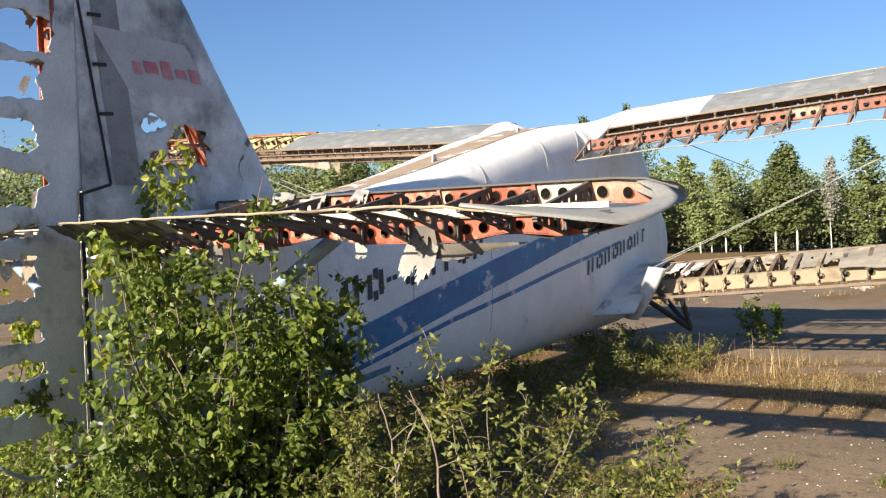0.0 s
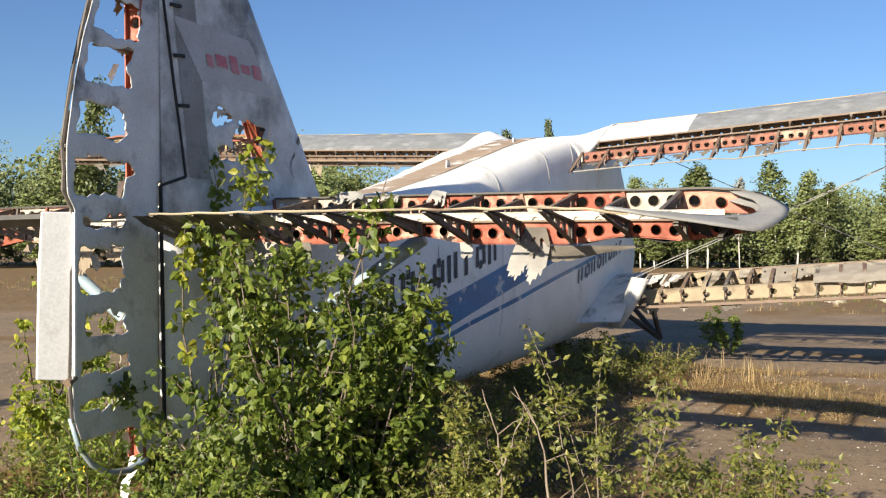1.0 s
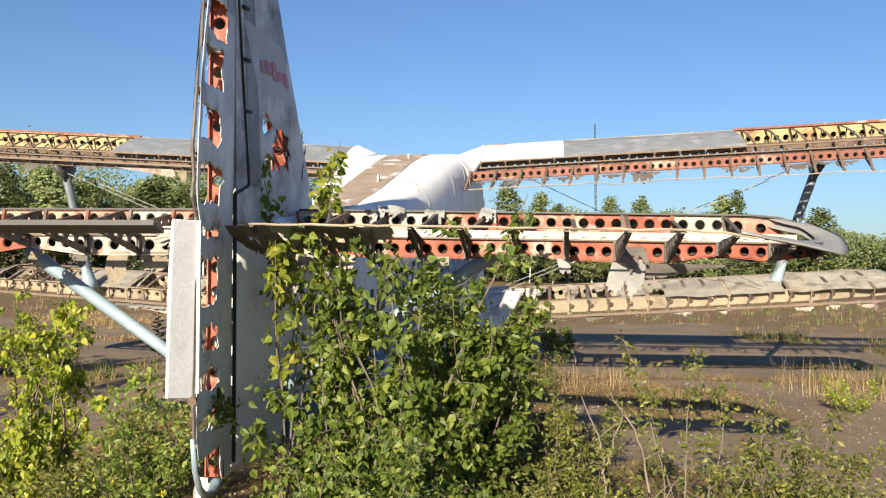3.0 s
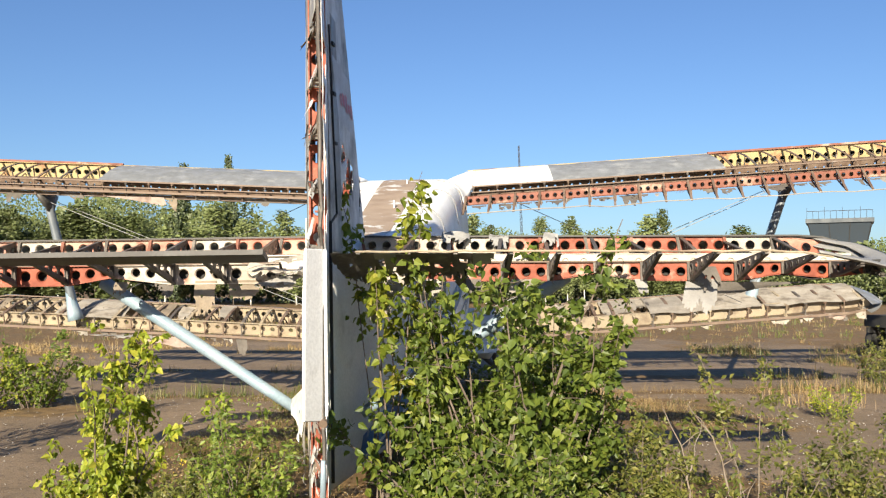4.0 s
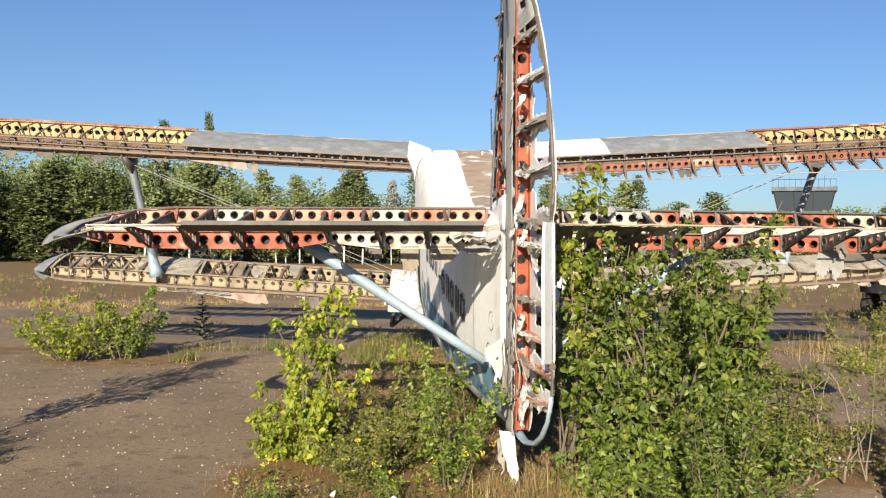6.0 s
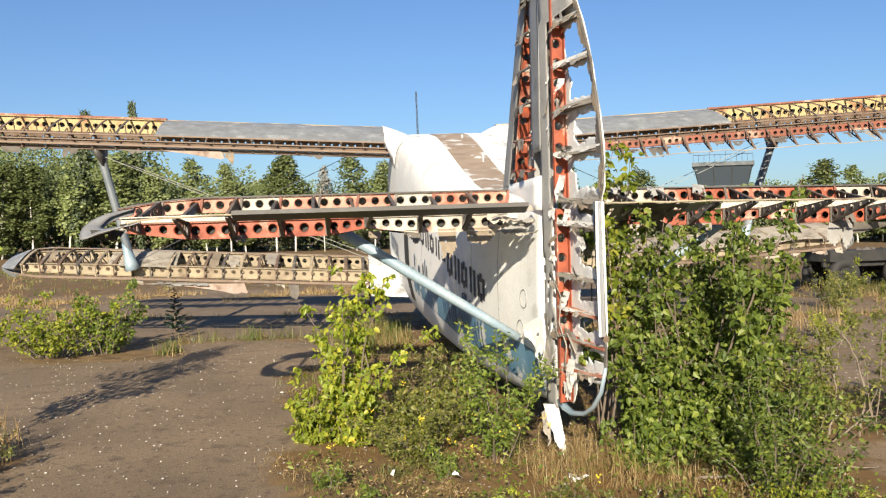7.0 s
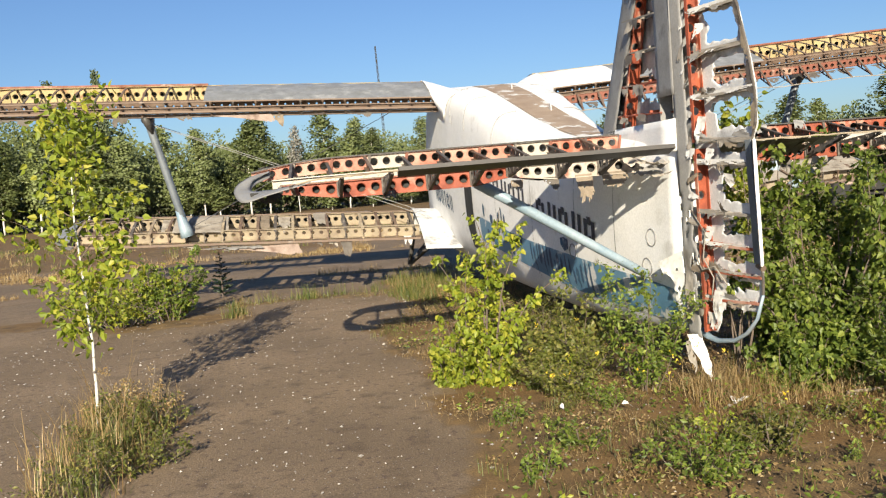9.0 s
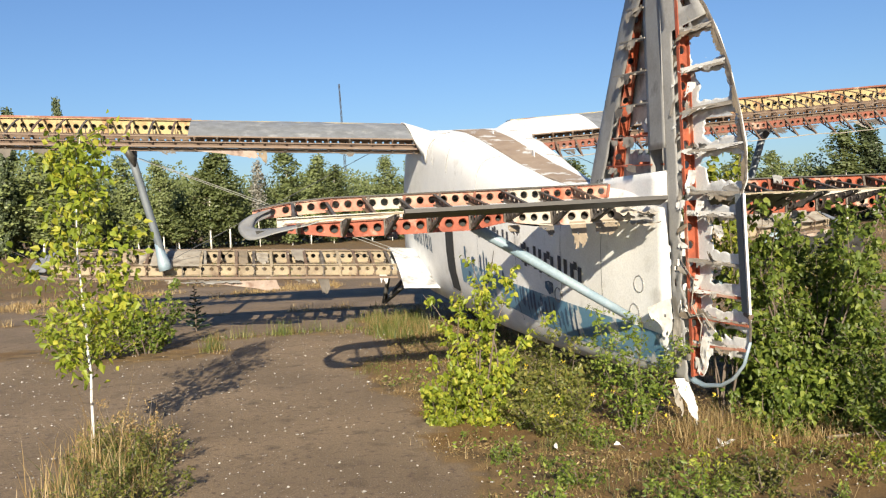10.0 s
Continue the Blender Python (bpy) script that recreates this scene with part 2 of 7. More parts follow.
def raw(name, verts, faces, material, parent=None, label="", smooth=False):
    me = bpy.data.meshes.new(name)
    me.from_pydata(verts, [], faces)
    me.materials.append(material)
    if smooth:
        me.polygons.foreach_set("use_smooth", [True] * len(me.polygons))
    ob = new(name, me)
    if parent:
        ob.parent = parent
    if label:
        tagged(ob, label)
    return ob


def bar(bm, p, q, w, h=None, up=(0, 0, 1)):
    """A straight bar of section w x h from p to q."""
    h = w if h is None else h
    p, q = Vector(p), Vector(q)
    d = (q - p).normalized()
    u = Vector(up)
    if abs(d.dot(u)) > 0.95:
        u = Vector((1, 0, 0))
    s = d.cross(u).normalized()
    u = s.cross(d)
    vs = [bm.verts.new(c + s * a * w / 2 + u * b * h / 2) for c in (p, q) for a, b in ((-1, -1), (1, -1), (1, 1), (-1, 1))]
    for a, b, c, e in ((0, 1, 2, 3), (7, 6, 5, 4), (0, 4, 5, 1), (1, 5, 6, 2), (2, 6, 7, 3), (3, 7, 4, 0)):
        bm.faces.new((vs[a], vs[b], vs[c], vs[e]))


def tube(bm, pts, r, n=8, r1=None, flat=1.0, up=(0, 0, 1)):
    """A round or flattened tube along points, tapering from r to r1."""
    r1 = r if r1 is None else r1
    pts = [Vector(p) for p in pts]
    rings = []
    for i, p in enumerate(pts):
        d = (pts[min(i + 1, len(pts) - 1)] - pts[max(i - 1, 0)]).normalized()
        u = Vector(up)
        if abs(d.dot(u)) > 0.95:
            u = Vector((0, 1, 0)) if abs(d.y) < 0.9 else Vector((1, 0, 0))
        s = d.cross(u).normalized()
        u = s.cross(d)
        k = r + (r1 - r) * i / max(len(pts) - 1, 1)
        rings.append([bm.verts.new(p + s * math.cos(2 * math.pi * j / n) * k + u * math.sin(2 * math.pi * j / n) * k * flat) for j in range(n)])
    for a, b in zip(rings, rings[1:]):
        for j in range(n):
            bm.faces.new((a[j], a[(j + 1) % n], b[(j + 1) % n], b[j]))
    bm.faces.new(rings[0][::-1])
    bm.faces.new(rings[-1])


def plate(bm, pts, thick, normal):
    """A flat plate with an outline of points and a thickness along normal."""
    nrm = Vector(normal).normalized() * thick
    a = [bm.verts.new(Vector(p)) for p in pts]
    b = [bm.verts.new(Vector(p) + nrm) for p in pts]
    bm.faces.new(a[::-1])
    bm.faces.new(b)
    for i in range(len(a)):
        j = (i + 1) % len(a)
        bm.faces.new((a[i], a[j], b[j], b[i]))


def web(bm, p, q, up_p, up_q, count, size=0.62, lip=0.014, cap=0.035):
    """A spar web from p to q with pressed lightening holes and flanged edges."""
    p, q, up_p, up_q = Vector(p), Vector(q), Vector(up_p), Vector(up_q)
    n = (q - p).cross(up_p).normalized() * lip
    at = lambda u, v: p + (q - p) * u + (up_p + (up_q - up_p) * u) * v
    length = (q - p).length / count
    for i in range(count):
        u0, u1 = i / count, (i + 1) / count
        um = (u0 + u1) / 2
        h = (up_p + (up_q - up_p) * um).length
        r = min(h, length) * size / 2
        ru, rv = r / (length * count), r / h
        ring_dirs = [(math.cos(math.pi * j / 8), math.sin(math.pi * j / 8)) for j in range(16)]
        reach = [max(abs(c), abs(d)) for c, d in ring_dirs]
        outer = [bm.verts.new(at(um + c / m * (u1 - u0) / 2, 0.5 + d / m * 0.5)) for (c, d), m in zip(ring_dirs, reach)]
        ring = [bm.verts.new(at(um + c * ru * 1.22, 0.5 + d * rv * 1.22)) for c, d in ring_dirs]
        back = [bm.verts.new(at(um + c * ru, 0.5 + d * rv) + n) for c, d in ring_dirs]
        for j in range(16):
            m = (j + 1) % 16
            bm.faces.new((outer[j], outer[m], ring[m], ring[j]))
            bm.faces.new((ring[j], ring[m], back[m], back[j]))
    s = n.normalized()
    for v, w in ((0, up_p), (1, up_q)):
        bar(bm, at(0, v) - s * cap / 2, at(1, v) - s * cap / 2, cap, 0.008, up_p)


def rag(bm, corners, nx, ny, rng, crumple=0.03, tear=0.25, keep_top=True):
    """A torn, crumpled sheet over four corners (top edge first: a, b above d, c)."""
    nx, ny = nx * 2, ny * 2
    a, b, c, d = [Vector(k) for k in corners]
    nrm = (b - a).cross(d - a)
    nrm = nrm.normalized() if nrm.length > 1e-9 else Vector((0, 1, 0))
    seed = Vector((rng.random() * 40, rng.random() * 40, rng.random() * 40))
    across = (b - a).normalized()
    grid = []
    for j in range(ny + 1):
        v = j / ny
        row = []
        for i in range(nx + 1):
            u = i / nx
            pos = (a * (1 - u) + b * u) * (1 - v) + (d * (1 - u) + c * u) * v
            fold = noise.noise(pos * 5.0 + seed) * 1.5 + noise.noise(pos * 16.0 + seed) * 0.7 + noise.noise(pos * 45.0 + seed) * 0.3
            off = crumple * fold * (0.1 + 0.9 * v if keep_top else 1.0)
            drift = across * noise.noise(pos * 9.0 - seed) * crumple * 0.8 * v
            row.append(bm.verts.new(pos + nrm * off + drift))
        grid.append(row)
    made = []
    rag_seed = rng.random() * 90
    for i in range(nx):
        u = (i + 0.5) / nx
        depth = ny * (1 - tear * (0.8 + 1.5 * noise.noise(Vector((u * 3.1, rag_seed, 0))) + 0.35 * noise.noise(Vector((u * 9.0, rag_seed, 4)))) - 0.25 * (2 * abs(u - 0.45)) ** 3)
        for j in range(ny):
            hole = noise.noise(Vector((i * 0.55, j * 0.55, rag_seed + 7))) > 0.75 - 0.75 * tear
            if j > max(depth, 1) or (j > 1 and hole):
                continue
            f = (grid[j][i], grid[j][i + 1], grid[j + 1][i + 1], grid[j + 1][i])
            if j + 1 > depth and rng.random() < 0.75:
                k = rng.randrange(2)
                made.append(bm.faces.new((f[0], f[1], f[2 + k])))
            else:
                made.append(bm.faces.new(f))
    # only the largest piece still hangs on
    left, best = set(made), []
    while left:
        todo, piece = [left.pop()], []
        while todo:
            f = todo.pop()
            piece.append(f)
            for e in f.edges:
                for o in e.link_faces:
                    if o in left:
                        left.remove(o)
                        todo.append(o)
        if len(piece) > len(best):
            best = piece
    keep = set(best)
    bmesh.ops.delete(bm, geom=[f for f in made if f not in keep], context="FACES")
    bmesh.ops.delete(bm, geom=[v for v in bm.verts if not v.link_faces], context="VERTS")
    for f in bm.faces:
        f.smooth = True


def soften(ob, rounds=3):
    """Rounds off the stepped edges of torn holes in a sheet."""
    me = ob.data
    bm = bmesh.new()
    bm.from_mesh(me)
    for _ in range(rounds):
        moved = []
        for v in bm.verts:
            near = [e.other_vert(v) for e in v.link_edges if e.is_boundary]
            if len(near) == 2:
                moved.append((v, v.co * 0.4 + (near[0].co + near[1].co) * 0.3))
        for v, co in moved:
            v.co = co
    bmesh.ops.delete(bm, geom=[v for v in bm.verts if not v.link_faces], context="VERTS")
    bm.to_mesh(me)
    bm.free()


def lerp_table(rows, y, k):
    if y <= rows[0][0]:
        return rows[0][k]
    for a, b in zip(rows, rows[1:]):
        if y <= b[0]:
            f = (y - a[0]) / (b[0] - a[0])
            return a[k] + (b[k] - a[k]) * f
    return rows[-1][k]


# ---------------------------------------------------------------- ground
def soil(x, y):
    """How much earth, moss and dry grass covers the asphalt, 0 to 1."""
    w = noise.noise(Vector((x * 0.35, y * 0.35, 1.7))) * 0.9 + noise.noise(Vector((x * 1.3, y * 1.3, 5.1))) * 0.45
    tail = 1 - max(abs(x + 0.05 - 0.02 * y + 0.4 * noise.noise(Vector((x * 0.8, y * 0.8, 9.0)))) - 1.65, 0) / 0.8 - max(-3.2 - y, 0) * 0.3 - max(y - 9.0, 0) * 0.5
    right = 1 - math.hypot((x - 3.6) / 3.2, (y - 7.4) / 1.5)
    right3 = 0.85 - math.hypot((x - 4.0) / 3.0, (y - 6.2) / 2.6)
    right2 = 0.9 - math.hypot((x - 2.6) / 1.8, (y - 1.6) / 2.0)
    bush = 1 - math.hypot((x + 5.3) / 1.6, (y - 7.2) / 1.0)
    sap = 0.9 - math.hypot((x + 4.55) / 0.75, (y - 0.1) / 1.7)
    sap = max(sap, 0.72 - math.hypot((x + 5.6) / 0.6, (y + 0.6) / 0.9))
    strip = max(0.8 - abs(y - 8.7 - 0.1 * x) / 0.8, 0.62 - abs(y - 12.0 + 0.1 * x) / 0.9)
    wingl = 0.8 - math.hypot((x + 2.4) / 1.7, (y - 8.0) / 0.9)
    apron = 0.75 - math.hypot((x - 10.5) / 5.0, (y - 13.5) / 5.5)
    far = (math.hypot(x, y - 2) - 15) * 0.09
    v = max(min(tail, 1), right, right2, right3, bush, sap, strip, wingl, apron, min(far, 0.9)) + w * 0.75
    return max(0.0, min(1.0, v * 0.9 + 0.12))


def make_ground():
    def axis(lo, hi, fine_lo, fine_hi, step):
        out, x, s = [], fine_hi, step
        while x < hi:
            s *= 1.22
            x += s
            out.append(min(x, hi))
        left, x, s = [], fine_lo, step
        while x > lo:
            s *= 1.22
            x -= s
            left.append(max(x, lo))
        return left[::-1] + [fine_lo + i * step for i in range(int(round((fine_hi - fine_lo) / step)) + 1)] + out

    xs, ys = axis(-900, 900, -9, 9, 0.16), axis(-300, 1500, -6, 14, 0.16)
    verts, masks = [], []
    for y in ys:
        for x in xs:
            s = soil(x, y)
            near = math.hypot(x, y - 3) < 20
            z = s * 0.02 * noise.noise(Vector((x * 2.1, y * 2.1, 0))) + 0.012 * noise.noise(Vector((x * 0.4, y * 0.4, 3))) if near else 0.0
            verts.append((x, y, z))
            masks.append(s)
    nx = len(xs)
    faces = [(j * nx + i, j * nx + i + 1, (j + 1) * nx + i + 1, (j + 1) * nx + i) for j in range(len(ys) - 1) for i in range(nx - 1)]
    m = bpy.data.materials.new("cracked_asphalt_with_moss_and_earth")
    m.use_nodes = True
    n, l = m.node_tree.nodes, m.node_tree.links
    b = n["Principled BSDF"]
    b.inputs["Roughness"].default_value = 0.9
    tc = n.new("ShaderNodeTexCoord")

    def tex(kind, **kw):
        t = n.new(kind)
        for k, v in kw.items():
            t.inputs[k].default_value = v
        l.new(tc.outputs["Object"], t.inputs["Vector"])
        return t

    def rangef(sock, a, z):
        r = n.new("ShaderNodeMapRange")
        r.inputs["From Min"].default_value, r.inputs["From Max"].default_value = a, z
        l.new(sock, r.inputs["Value"])
        return r.outputs["Result"]

    def mix(f, a, z, blend="MIX"):
        x = n.new("ShaderNodeMix")
        x.data_type, x.blend_type = "RGBA", blend
        if isinstance(f, float):
            x.inputs[0].default_value = f
        else:
            l.new(f, x.inputs[0])
        for sock, v in ((x.inputs[6], a), (x.inputs[7], z)):
            if isinstance(v, tuple):
                sock.default_value = rgb(v)
            else:
                l.new(v, sock)
        return x.outputs[2]

    big = tex("ShaderNodeTexNoise", Scale=0.55, Detail=6.0)
    mid = tex("ShaderNodeTexNoise", Scale=4.0, Detail=8.0)
    fine = tex("ShaderNodeTexNoise", Scale=70.0, Detail=5.0)
    specks = tex("ShaderNodeTexVoronoi", Scale=38.0)
    asphalt = mix(rangef(big.outputs["Fac"], 0.35, 0.65), (0.168, 0.118, 0.07), (0.25, 0.177, 0.107))
    asphalt = mix(rangef(mid.outputs["Fac"], 0.55, 0.72), asphalt, (0.125, 0.086, 0.05))
    grit = tex("ShaderNodeTexNoise", Scale=16.0, Detail=6.0)
    asphalt = mix(rangef(grit.outputs["Fac"], 0.56, 0.68), asphalt, (0.115, 0.076, 0.052))
    asphalt = mix(rangef(specks.outputs["Distance"], 0.13, 0.09), asphalt, (0.36, 0.33, 0.29))
    earth = mix(rangef(mid.outputs["Fac"], 0.4, 0.6), (0.1, 0.062, 0.025), (0.225, 0.14, 0.054))
    earth = mix(rangef(big.outputs["Fac"], 0.45, 0.6), earth, (0.165, 0.09, 0.026))
    at = n.new("ShaderNodeAttribute")
    at.attribute_name = "soil"
    add = n.new("ShaderNodeMath")
    add.operation = "MULTIPLY_ADD"
    l.new(mid.outputs["Fac"], add.inputs[0])
    add.inputs[1].default_value = 0.9
    l.new(at.outputs["Fac"], add.inputs[2])
    col = mix(rangef(add.outputs[0], 0.82, 1.05), asphalt, earth)
    grain = mix(rangef(fine.outputs["Fac"], 0.3, 0.7), (0.58, 0.58, 0.58), (1.32, 1.32, 1.32))
    l.new(mix(1.0, col, grain, "MULTIPLY"), b.inputs["Base Color"])
    bp = n.new("ShaderNodeBump")
    bp.inputs["Strength"].default_value, bp.inputs["Distance"].default_value = 0.5, 0.012
    hsum = n.new("ShaderNodeMath")
    l.new(fine.outputs["Fac"], hsum.inputs[0])
    l.new(mid.outputs["Fac"], hsum.inputs[1])
    l.new(hsum.outputs[0], bp.inputs["Height"])
    l.new(bp.outputs["Normal"], b.inputs["Normal"])
    g = raw("ground", verts, faces, m, smooth=True)
    layer = g.data.attributes.new("soil", "FLOAT", "POINT")
    layer.data.foreach_set("value", masks)
    return tagged(g, "brown-grey weathered asphalt apron overgrown with moss and earth", "ground", kind="structure")


ground = make_ground()


# ---------------------------------------------------------------- the biplane wreck
plane = new("biplane")
plane.empty_display_size = 0.5
plane.matrix_world = pose(0, 0, 0, 0, -0.7, 0)
tagged(plane, "wrecked white biplane with stripped wings on an overgrown apron", "airplane")

# y, top, bottom, half width, squareness
FUS = [
    (0.12, 2.0, 0.42, 0.078, 2.2), (0.6, 2.04, 0.36, 0.14, 2.4), (1.2, 2.07, 0.32, 0.25, 2.6), (2.0, 2.12, 0.29, 0.37, 3.0),
    (3.0, 2.26, 0.28, 0.5, 3.6), (4.0, 2.47, 0.29, 0.62, 4.8), (5.0, 2.72, 0.31, 0.73, 6.0), (6.0, 2.97, 0.34, 0.81, 7.0),
    (7.0, 3.18, 0.37, 0.87, 7.6), (8.2, 3.34, 0.4, 0.9, 7.6), (9.2, 3.36, 0.43, 0.92, 5.0), (9.8, 2.8, 0.5, 0.88, 3.6), (10.9, 2.5, 0.8, 0.7, 2.1), (11.4, 2.3, 1.1, 0.5, 2.0),
]


def fus(y):
    return [lerp_table(FUS, y, k) for k in (1, 2, 3, 4)]


def side_x(y, z):
    top, bot, hw, n = fus(y)
    if z < (top + bot) / 2:
        n = min(n, 2.9)
    v = min(abs((z - (top + bot) / 2) / ((top - bot) / 2)), 0.999)
    return hw * (1 - v ** n) ** (1 / n)


def fuselage():
    bm = bmesh.new()
    rings = []
    ys = [0.12 + i * 0.2 for i in range(46)] + [9.5, 9.9, 10.4, 10.9, 11.4]
    for y in ys:
        top, bot, hw, n = fus(y)
        zc, h = (top + bot) / 2, (top - bot) / 2
        ring = []
        for j in range(40):
            a = 2 * math.pi * j / 40
            c, s = math.cos(a), math.sin(a)
            if s < 0:
                n = min(n, 2.9)
            x = hw * math.copysign(abs(c) ** (2 / n), c)
            z = zc + h * math.copysign(abs(s) ** (2 / n), s)
            d = 0.006 * noise.noise(Vector((x * 2, y * 1.5, z * 2)))
            ring.append(bm.verts.new((x * (1 + d), y, z + d)))
        rings.append(ring)
    for a, b in zip(rings, rings[1:]):
        for j in range(40):
            bm.faces.new((a[j], a[(j + 1) % 40], b[(j + 1) % 40], b[j]))
    bm.faces.new(rings[0])
    bm.faces.new(rings[-1][::-1])
    bmesh.ops.recalc_face_normals(bm, faces=bm.faces)
    return part("fuselage", bm, M_white, plane, "white painted metal fuselage", True)


body = fuselage()


def decal(name, outline, side, material, parent, label="", lift=0.004, step=0.12):
    """Paint on the fuselage side: a strip given by rows (y, z low, z high)."""
    verts, faces = [], []
    rows = []
    for a, b in zip(outline, outline[1:]):
        k = max(1, int(abs(b[0] - a[0]) / step))
        rows += [tuple(p + (q - p) * i / k for p, q in zip(a, b)) for i in range(k)]
    rows.append(outline[-1])
    m = 5
    for y, lo, hi in rows:
        for i in range(m + 1):
            z = lo + (hi - lo) * i / m
            verts.append((side * (side_x(y, z) + lift), y, z))
    for r in range(len(rows) - 1):
        for i in range(m):
            k = r * (m + 1) + i
            faces.append((k, k + 1, k + m + 2, k + m + 1))
    return raw(name, verts, faces, material, parent, label, True)


def panel_line(y, z0, z1, side, w=0.012):
    return decal("panel_seam", [(y - w / 2, z0, z1), (y + w / 2, z0, z1)], side, M_steel, body, lift=0.003, step=9)


# right side: blue band, stripe and bars where lettering stood
decal("blue_band", [(0.9, 0.46, 0.66), (2.3, 0.68, 0.97), (3.4, 0.95, 1.25), (4.67, 1.26, 1.55), (6.2, 1.6, 1.87), (7.2, 1.8, 2.0)], 1, M_blue, body, "faded dark blue band")
decal("blue_stripe", [(1.2, 0.44, 0.47), (2.08, 0.55, 0.6), (3.88, 0.95, 1.0), (6.0, 1.33, 1.38), (8.0, 1.64, 1.68)], 1, M_blue, body, "thin blue stripe")
decal("blue_underside", [(0.9, 0.42, 0.46), (2.0, 0.46, 0.54), (3.0, 0.6, 0.66)], 1, M_lightblue, body, "worn light blue paint")


def bars(side, y0, z0, slope, height, pitch, shapes, material, label, stroke=0.05, lift=0.006, lean=0.0):
    """Plain upright bars in place of lettering, on a line that rises with the fuselage; each shape lists (offset, low, high) in shares."""
    for k, shape in enumerate(shapes):
        for off, lo, hi in shape:
            y = y0 + pitch * (k + off)
            z = z0 + slope * (y - y0)
            tilt = lean * height
            decal("marking_bar", [(y, z + lo * height, z + hi * height), (y + stroke, z + lo * height + slope * stroke + tilt, z + hi * height + slope * stroke + tilt)], side, material, body, label if k == 0 else "", lift, 0.03)


PAIR, SHORT, LONE, DASH = [(0.05, 0, 0.96), (0.5, 0.05, 1)], [(0.08, 0.1, 0.86), (0.34, 0, 0.3), (0.36, 0.7, 1), (0.6, 0.12, 0.9)], [(0.25, 0, 1), (0.48, 0.78, 0.98)], [(0.1, 0.42, 0.58), (0.4, 0.42, 0.58)]
bars(1, 2.36, 1.17, 0.2, 0.28, 0.29, (PAIR, SHORT), M_black, "faded black registration bars", 0.06)
bars(1, 2.9, 1.28, 0.2, 0.27, 0.27, (DASH, SHORT, PAIR, LONE, SHORT, PAIR), M_black, "faded black registration bars", 0.06)
bars(1, 6.85, 1.26, 0.185, 0.19, 0.28, (PAIR, SHORT, PAIR, SHORT, PAIR, SHORT, PAIR, LONE), M_spray, "dark blue company lettering as plain bars", 0.06)
# left side: light blue band, registration bars, sprayed marks, door gap
decal("light_blue_band", [(0.3, 0.46, 0.76), (0.9, 0.48, 0.82), (2.3, 0.56, 0.94), (3.6, 0.72, 1.05), (5.4, 0.95, 1.28)], -1, M_lightblue, body, "worn light blue band")
bars(-1, 1.62, 1.05, 0.15, 0.27, 0.31, (SHORT, PAIR, SHORT, PAIR, SHORT, DASH), M_black, "black registration bars on the white side", 0.075)
bars(-1, 3.48, 1.42, 0.15, 0.23, 0.3, (PAIR, SHORT, PAIR, SHORT), M_black, "black registration bars on the white side", 0.065)


def sprayed():
    """Unreadable sprayed strokes, some with long drips."""
    rng = random.Random(8)
    for k in range(17):
        y = 1.82 + 0.098 * k
        z = 0.6 + 0.055 * (y - 1.82) * 2 + rng.uniform(-0.03, 0.06)
        h, wd = rng.uniform(0.14, 0.3), rng.uniform(0.035, 0.075)
        decal("sprayed_mark", [(y, z + 0.05, z + h * 0.8), (y + wd * 0.5, z, z + h), (y + wd, z + 0.04, z + h * 0.85)], -1, M_spray, body, "", 0.007, 0.05)
        if k % 3 == 0:
            decal("drip", [(y, z - rng.uniform(0.05, 0.16), z + 0.06), (y + 0.018, z - rng.uniform(0.02, 0.1), z + 0.06)], -1, M_spray, body, "", 0.0075, 0.05)
    for y, z, h, wd in ((4.25, 1.04, 0.3, 0.06), (4.36, 1.06, 0.36, 0.05), (4.48, 1.1, 0.26, 0.07), (4.75, 1.2, 0.12, 0.12), (4.95, 1.02, 0.1, 0.1), (5.1, 1.3, 0.16, 0.08), (2.3, 1.0, 0.12, 0.2), (3.7, 0.98, 0.2, 0.05)):
        decal("sprayed_mark", [(y, z, z + h * 0.8), (y + wd * 0.5, z - 0.03, z + h), (y + wd, z + 0.04, z + h * 0.9)], -1, M_spray, body, "", 0.007, 0.05)


sprayed()
bars(-1, 7.0, 1.3, 0.13, 0.26, 0.26, (PAIR, SHORT, LONE, PAIR, SHORT, PAIR), M_spray, "faded dark bars ahead of the door", 0.06)
decal("door_gap", [(5.68, 0.8, 2.15), (5.78, 0.78, 2.2), (6.1, 0.82, 2.2)], -1, M_dark, body, "dark gap of the cargo door", 0.008)
for y in (1.25, 2.1, 3.3, 4.6):
    panel_line(y, 0.6, 1.75, -1, 0.008)
    panel_line(y, 0.6, 1.75, 1, 0.008)


def access_port(side, y, z, r):
    bm = bmesh.new()
    pts = []
    for i in range(25):
        a = 2 * math.pi * i / 24
        yy, zz = y + r * math.cos(a), z + r * math.sin(a)
        pts.append((side * (side_x(yy, zz) + 0.003), yy, zz))
    tube(bm, pts, 0.006, 5)
    part("access_port", bm, M_greyskin, body, "round access cover rim")


for y, z in ((0.62, 1.18), (0.72, 0.92), (2.2, 0.98)):
    access_port(-1, y, z, 0.075)


